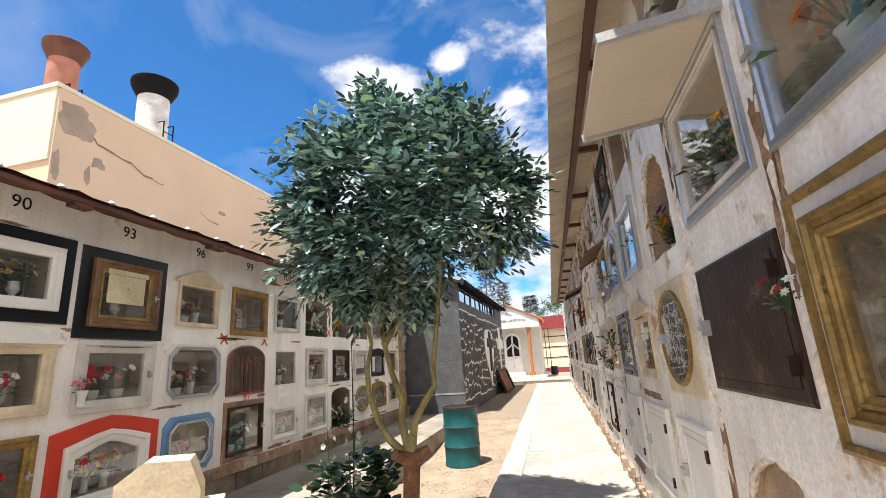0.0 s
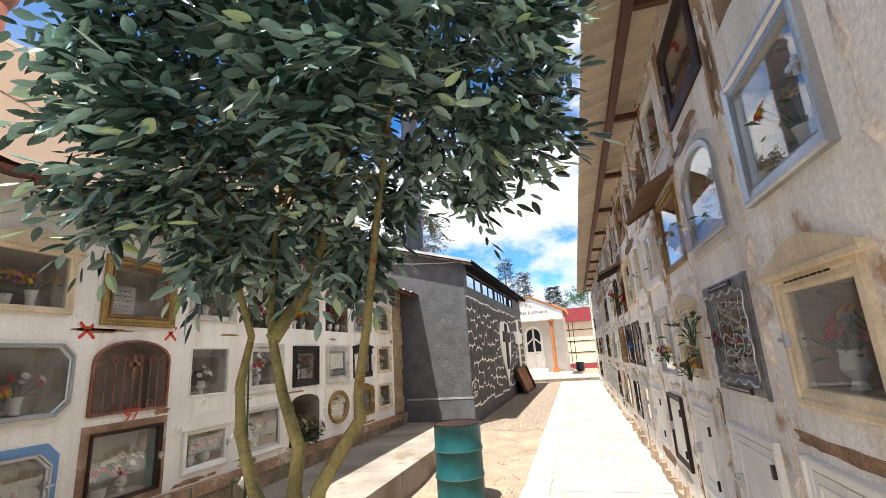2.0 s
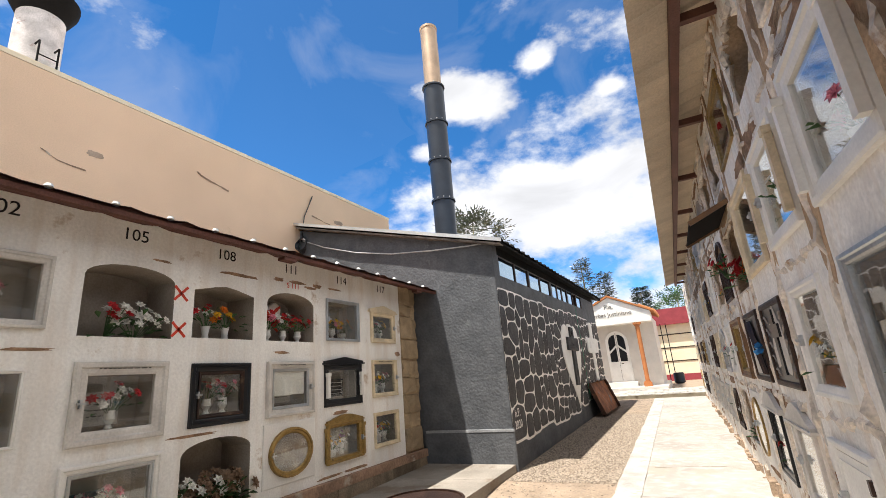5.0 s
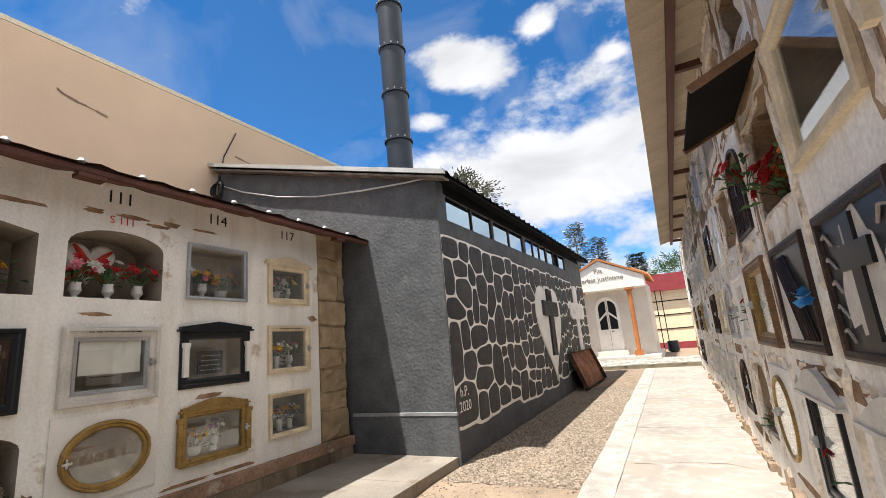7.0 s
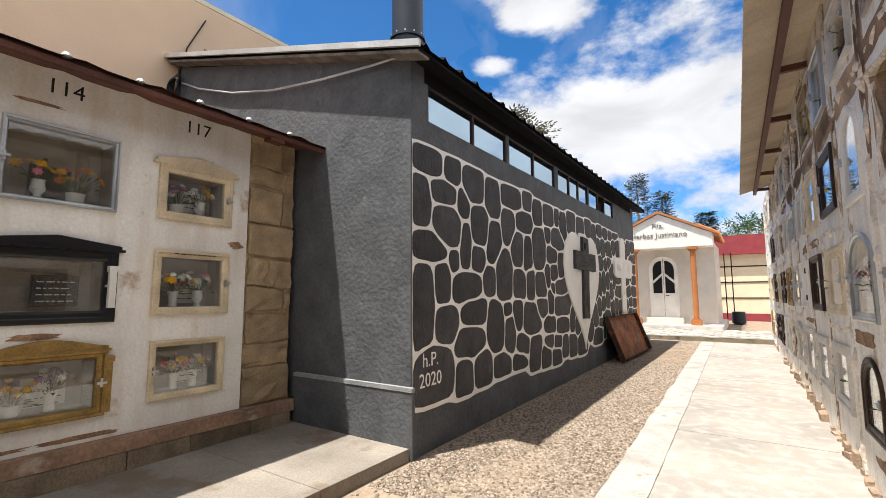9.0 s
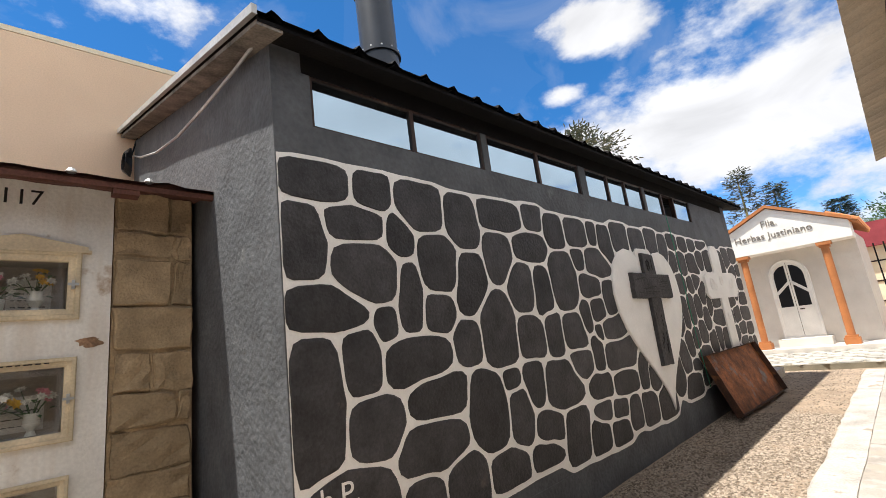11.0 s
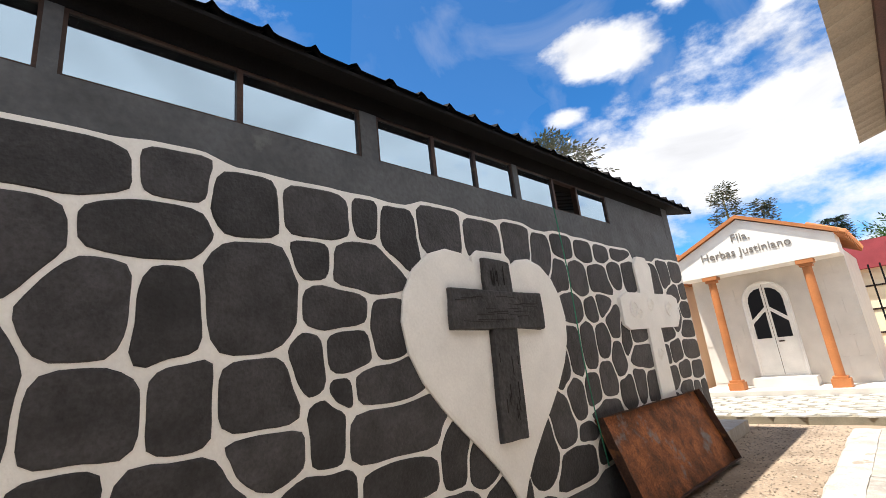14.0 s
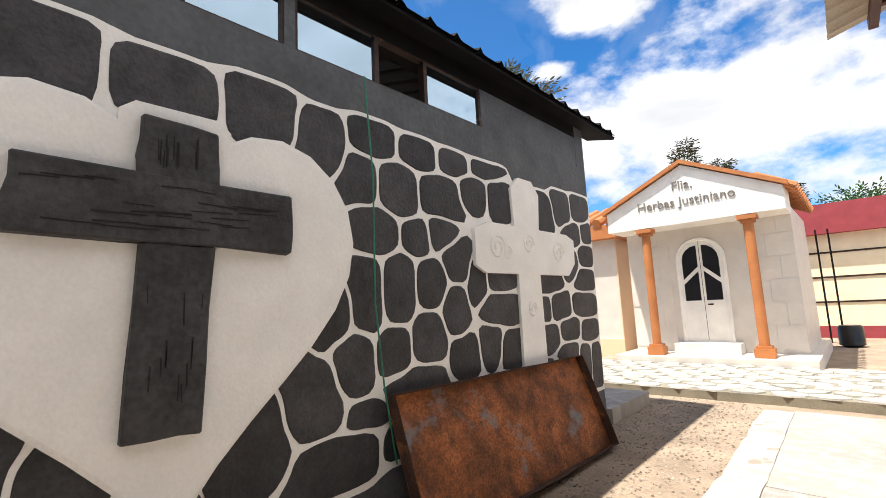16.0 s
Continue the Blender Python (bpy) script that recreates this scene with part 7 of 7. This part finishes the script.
        for _ in range(rng.randint(4, 8)):
            d = out + Vector((rng.uniform(-0.7, 0.7), rng.uniform(-0.7, 0.7), rng.uniform(-0.7, 0.4)))
            sprays.append((c + Vector((rng.gauss(0, 0.05), rng.gauss(0, 0.05), rng.gauss(0, 0.05))) - out * 0.08, d))
    while clumps < 760:
        p = centre + Vector((rng.uniform(-0.8, 0.8), rng.uniform(-0.6, 0.7), rng.uniform(-0.9, 0.9)))
        if inside(p):
            clumps += 1
            sprays.append((p, Vector((rng.uniform(-1, 1), rng.uniform(-1, 1), rng.uniform(-0.6, 0.6)))))
    for b_, m_, t_ in tips:
        for q in (m_, t_):
            sprays.append((q, (t_ - b_)))
    crown = new("crown", leaves_mesh("crown", sprays, 0.100, rng, M_LEAF, 9, 0.40, 0.5))
    crown.parent = root
    tagged(crown, "dense uneven crown of bluish-green leaves")


main_tree()


def hollyhock():
    rng = random.Random(4)
    for x, y, h in ((-1.75, 4.75, 1.9), (-1.6, 4.35, 0.9), (-1.9, 4.5, 1.1)):
        g = ground_z(x, y)
        root = thing("hollyhock", "tall hollyhock with pale cream flowers beside the tree", "plant", Matrix.Translation((x, y, g)), "hollyhocks")
        bm = bmesh.new()
        tube(bm, [(0, 0, -0.02), (0.02, 0.01, h * 0.5), (0.0, 0.03, h)], [0.012, 0.009, 0.004], 6)
        part("stem", bm, M_STEM, root)
        fl, lf = bmesh.new(), bmesh.new()
        for k in range(int(h * 16)):
            z = h * (0.18 + 0.8 * k / (h * 16))
            a = k * 2.4
            d = Vector((math.cos(a), math.sin(a), 0.15))
            if rng.random() < 0.5:
                c = Vector((0.01, 0.01, z)) + d * 0.05
                r = 0.045 * (1.1 - z / h * 0.6)
                u, v = d.orthogonal().normalized(), d.normalized().cross(d.orthogonal().normalized())
                for j in range(5):
                    t0, t1 = 2 * math.pi * j / 5 - 0.6, 2 * math.pi * j / 5 + 0.6
                    fl.faces.new([fl.verts.new(q) for q in (c, c + r * (math.cos(t0) * u + math.sin(t0) * v) + d * 0.02, c + r * 1.25 * (math.cos((t0 + t1) / 2) * u + math.sin((t0 + t1) / 2) * v) + d * 0.025, c + r * (math.cos(t1) * u + math.sin(t1) * v) + d * 0.02)])
            else:
                s = 0.11 * (1.2 - z / h)
                c = Vector((0, 0, z))
                t = Vector((-d.y, d.x, 0))
                lf.faces.new([lf.verts.new(q) for q in (c, c + d * s * 0.6 + t * s * 0.5, c + d * s * 1.2 - Vector((0, 0, s * 0.3)), c + d * s * 0.6 - t * s * 0.5)])
        tagged(part("blossom", fl, PETAL["white"], root, "small cream blossoms"), "small cream blossoms", kind="stuff")
        part("leaves", lf, M_STEM, root)
    g = ground_z(-1.5, 4.4)
    sprays = []
    for _ in range(95):
        a, r = rng.uniform(0, 6.28), rng.uniform(0, 0.20)
        sprays.append((Vector((-1.55 + r * math.cos(a), 4.45 + r * math.sin(a), g + rng.uniform(0.05, 0.85))), Vector((math.cos(a), math.sin(a), 0.4))))
    root = thing("shrub", "dark green leafy shoots at the tree's foot", "shrub")
    m_shrub = bpy.data.materials.new("dark_shrub_leaves")
    leaf_material(m_shrub, (0.018, 0.045, 0.015), (0.09, 0.16, 0.06))
    ob = new("foliage", leaves_mesh("foliage", sprays, 0.12, rng, m_shrub, 5, 0.8))
    ob.parent = root


hollyhock()


def far_trees():
    rng = random.Random(12)
    m_con = bpy.data.materials.new("conifer_needles")
    leaf_material(m_con, (0.012, 0.028, 0.016), (0.03, 0.055, 0.025))
    m_grn = bpy.data.materials.new("bright_far_leaves")
    leaf_material(m_grn, (0.03, 0.09, 0.02), (0.07, 0.15, 0.03))
    m_olv = bpy.data.materials.new("olive_far_leaves")
    leaf_material(m_olv, (0.06, 0.075, 0.05), (0.11, 0.12, 0.07))
    for x, y, h, r, kind, m in ((-5.4, 40, 8.8, 1.2, "thin", m_olv), (-4.1, 41, 7.7, 0.7, "thin", m_olv), (-2.0, 46, 6.9, 1.5, "con", m_con), (0.6, 52, 6.9, 2.6, "round", m_grn), (-11.2, 33.5, 12.0, 2.3, "round", m_olv)):
        name, lab = ("conifer", "dark distant conifer beyond the buildings") if kind != "round" else ("distant_tree", "rounded distant tree beyond the buildings")
        root = thing(name, lab, "tree", Matrix.Translation((x, y, -0.05)))
        bm = bmesh.new()
        tube(bm, [(0, 0, 0), (0.05, 0, h * 0.5), (0, 0, h * 0.95)], [0.16, 0.1, 0.03], 8)
        part("trunk", bm, M_BARK, root)
        sprays = []
        for _ in range(480 if kind == "thin" else 700):
            a = rng.uniform(0, 6.28)
            if kind == "round":
                u = Vector((rng.gauss(0, 1), rng.gauss(0, 1), rng.gauss(0, 1))).normalized()
                k = (1 + 0.35 * noise.noise(u * 2 + Vector((x, 0, 0)))) * rng.uniform(0.5, 1)
                p = Vector((u.x * r * k, u.y * r * k, h - r * 0.75 + u.z * r * 0.75 * k))
                sprays.append((p, u))
            else:
                t = rng.random() ** 0.8
                rr = r * (1 - t) * (0.85 + 0.12 * math.sin(t * 40)) * rng.uniform(0.4, 1.0) + 0.05
                z = h * (0.35 + 0.65 * t)
                sprays.append((Vector((rr * math.cos(a), rr * math.sin(a), z)), Vector((math.cos(a), math.sin(a), 0.25))))
        ob = new("crown", leaves_mesh("crown", sprays, 0.26 if kind == "round" else 0.2, rng, m, 6, 0.35, 0.2))
        ob.parent = root


far_trees()


# ---------- gravel, pebbles ----------
def scatter(name, label, n, area, size, material, seed):
    rng = random.Random(seed)
    verts, faces = [], []
    for _ in range(n):
        y = rng.uniform(area[2], area[3])
        x0, x1 = area[0], path_x(y, 1.57)
        x = rng.uniform(x0, x1)
        s = size * rng.uniform(0.5, 1.6)
        z = ground_z(x, y) + s * 0.15
        i = len(verts)
        rot = rng.uniform(0, 3.14)
        c, sn = math.cos(rot), math.sin(rot)
        a, b, h = s * rng.uniform(0.7, 1.3), s * rng.uniform(0.5, 1.0), s * rng.uniform(0.35, 0.7)
        for px, py, pz in ((a, 0, 0), (0.2 * a, b, 0.1 * h), (-a, 0.1 * b, 0), (-0.1 * a, -b, 0), (0.2 * a, 0.1 * b, h), (-0.4 * a, -0.2 * b, 0.9 * h)):
            verts.append((x + c * px - sn * py, y + sn * px + c * py, z + pz))
        for f in ((0, 1, 4), (1, 2, 5), (1, 5, 4), (2, 3, 5), (3, 0, 4), (3, 4, 5)):
            faces.append(tuple(i + q for q in f))
    me = bpy.data.meshes.new(name)
    me.from_pydata(verts, [], faces)
    me.materials.append(material)
    tagged(new(name, me), label, "gravel", kind="stuff")


def pebble_mat():
    m = bpy.data.materials.new("pebbles")
    leaf = m
    leaf.use_nodes = True
    N, L = m.node_tree.nodes, m.node_tree.links
    g, r = N.new("ShaderNodeNewGeometry"), N.new("ShaderNodeValToRGB")
    r.color_ramp.elements[0].color, r.color_ramp.elements[1].color = (0.11, 0.082, 0.058, 1), (0.46, 0.38, 0.30, 1)
    L.new(g.outputs["Random Per Island"], r.inputs[0])
    L.new(r.outputs[0], N["Principled BSDF"].inputs["Base Color"])
    N["Principled BSDF"].inputs["Roughness"].default_value = 0.9
    return m


M_PEB = pebble_mat()
scatter("gravel", "loose tan gravel between the walkway and the dark building", 42000, (-2.04, 0, 11.4, 18.5), 0.0125, M_PEB, 1)
scatter("pebbles", "scattered pebbles on dry earth", 2500, (-2.04, 0, 4.0, 11.6), 0.011, M_PEB, 2)
scatter("grit", "sparse grit on the earth before the paved path", 3500, (-2.04, 0, 18.0, 22.9), 0.011, M_PEB, 3)
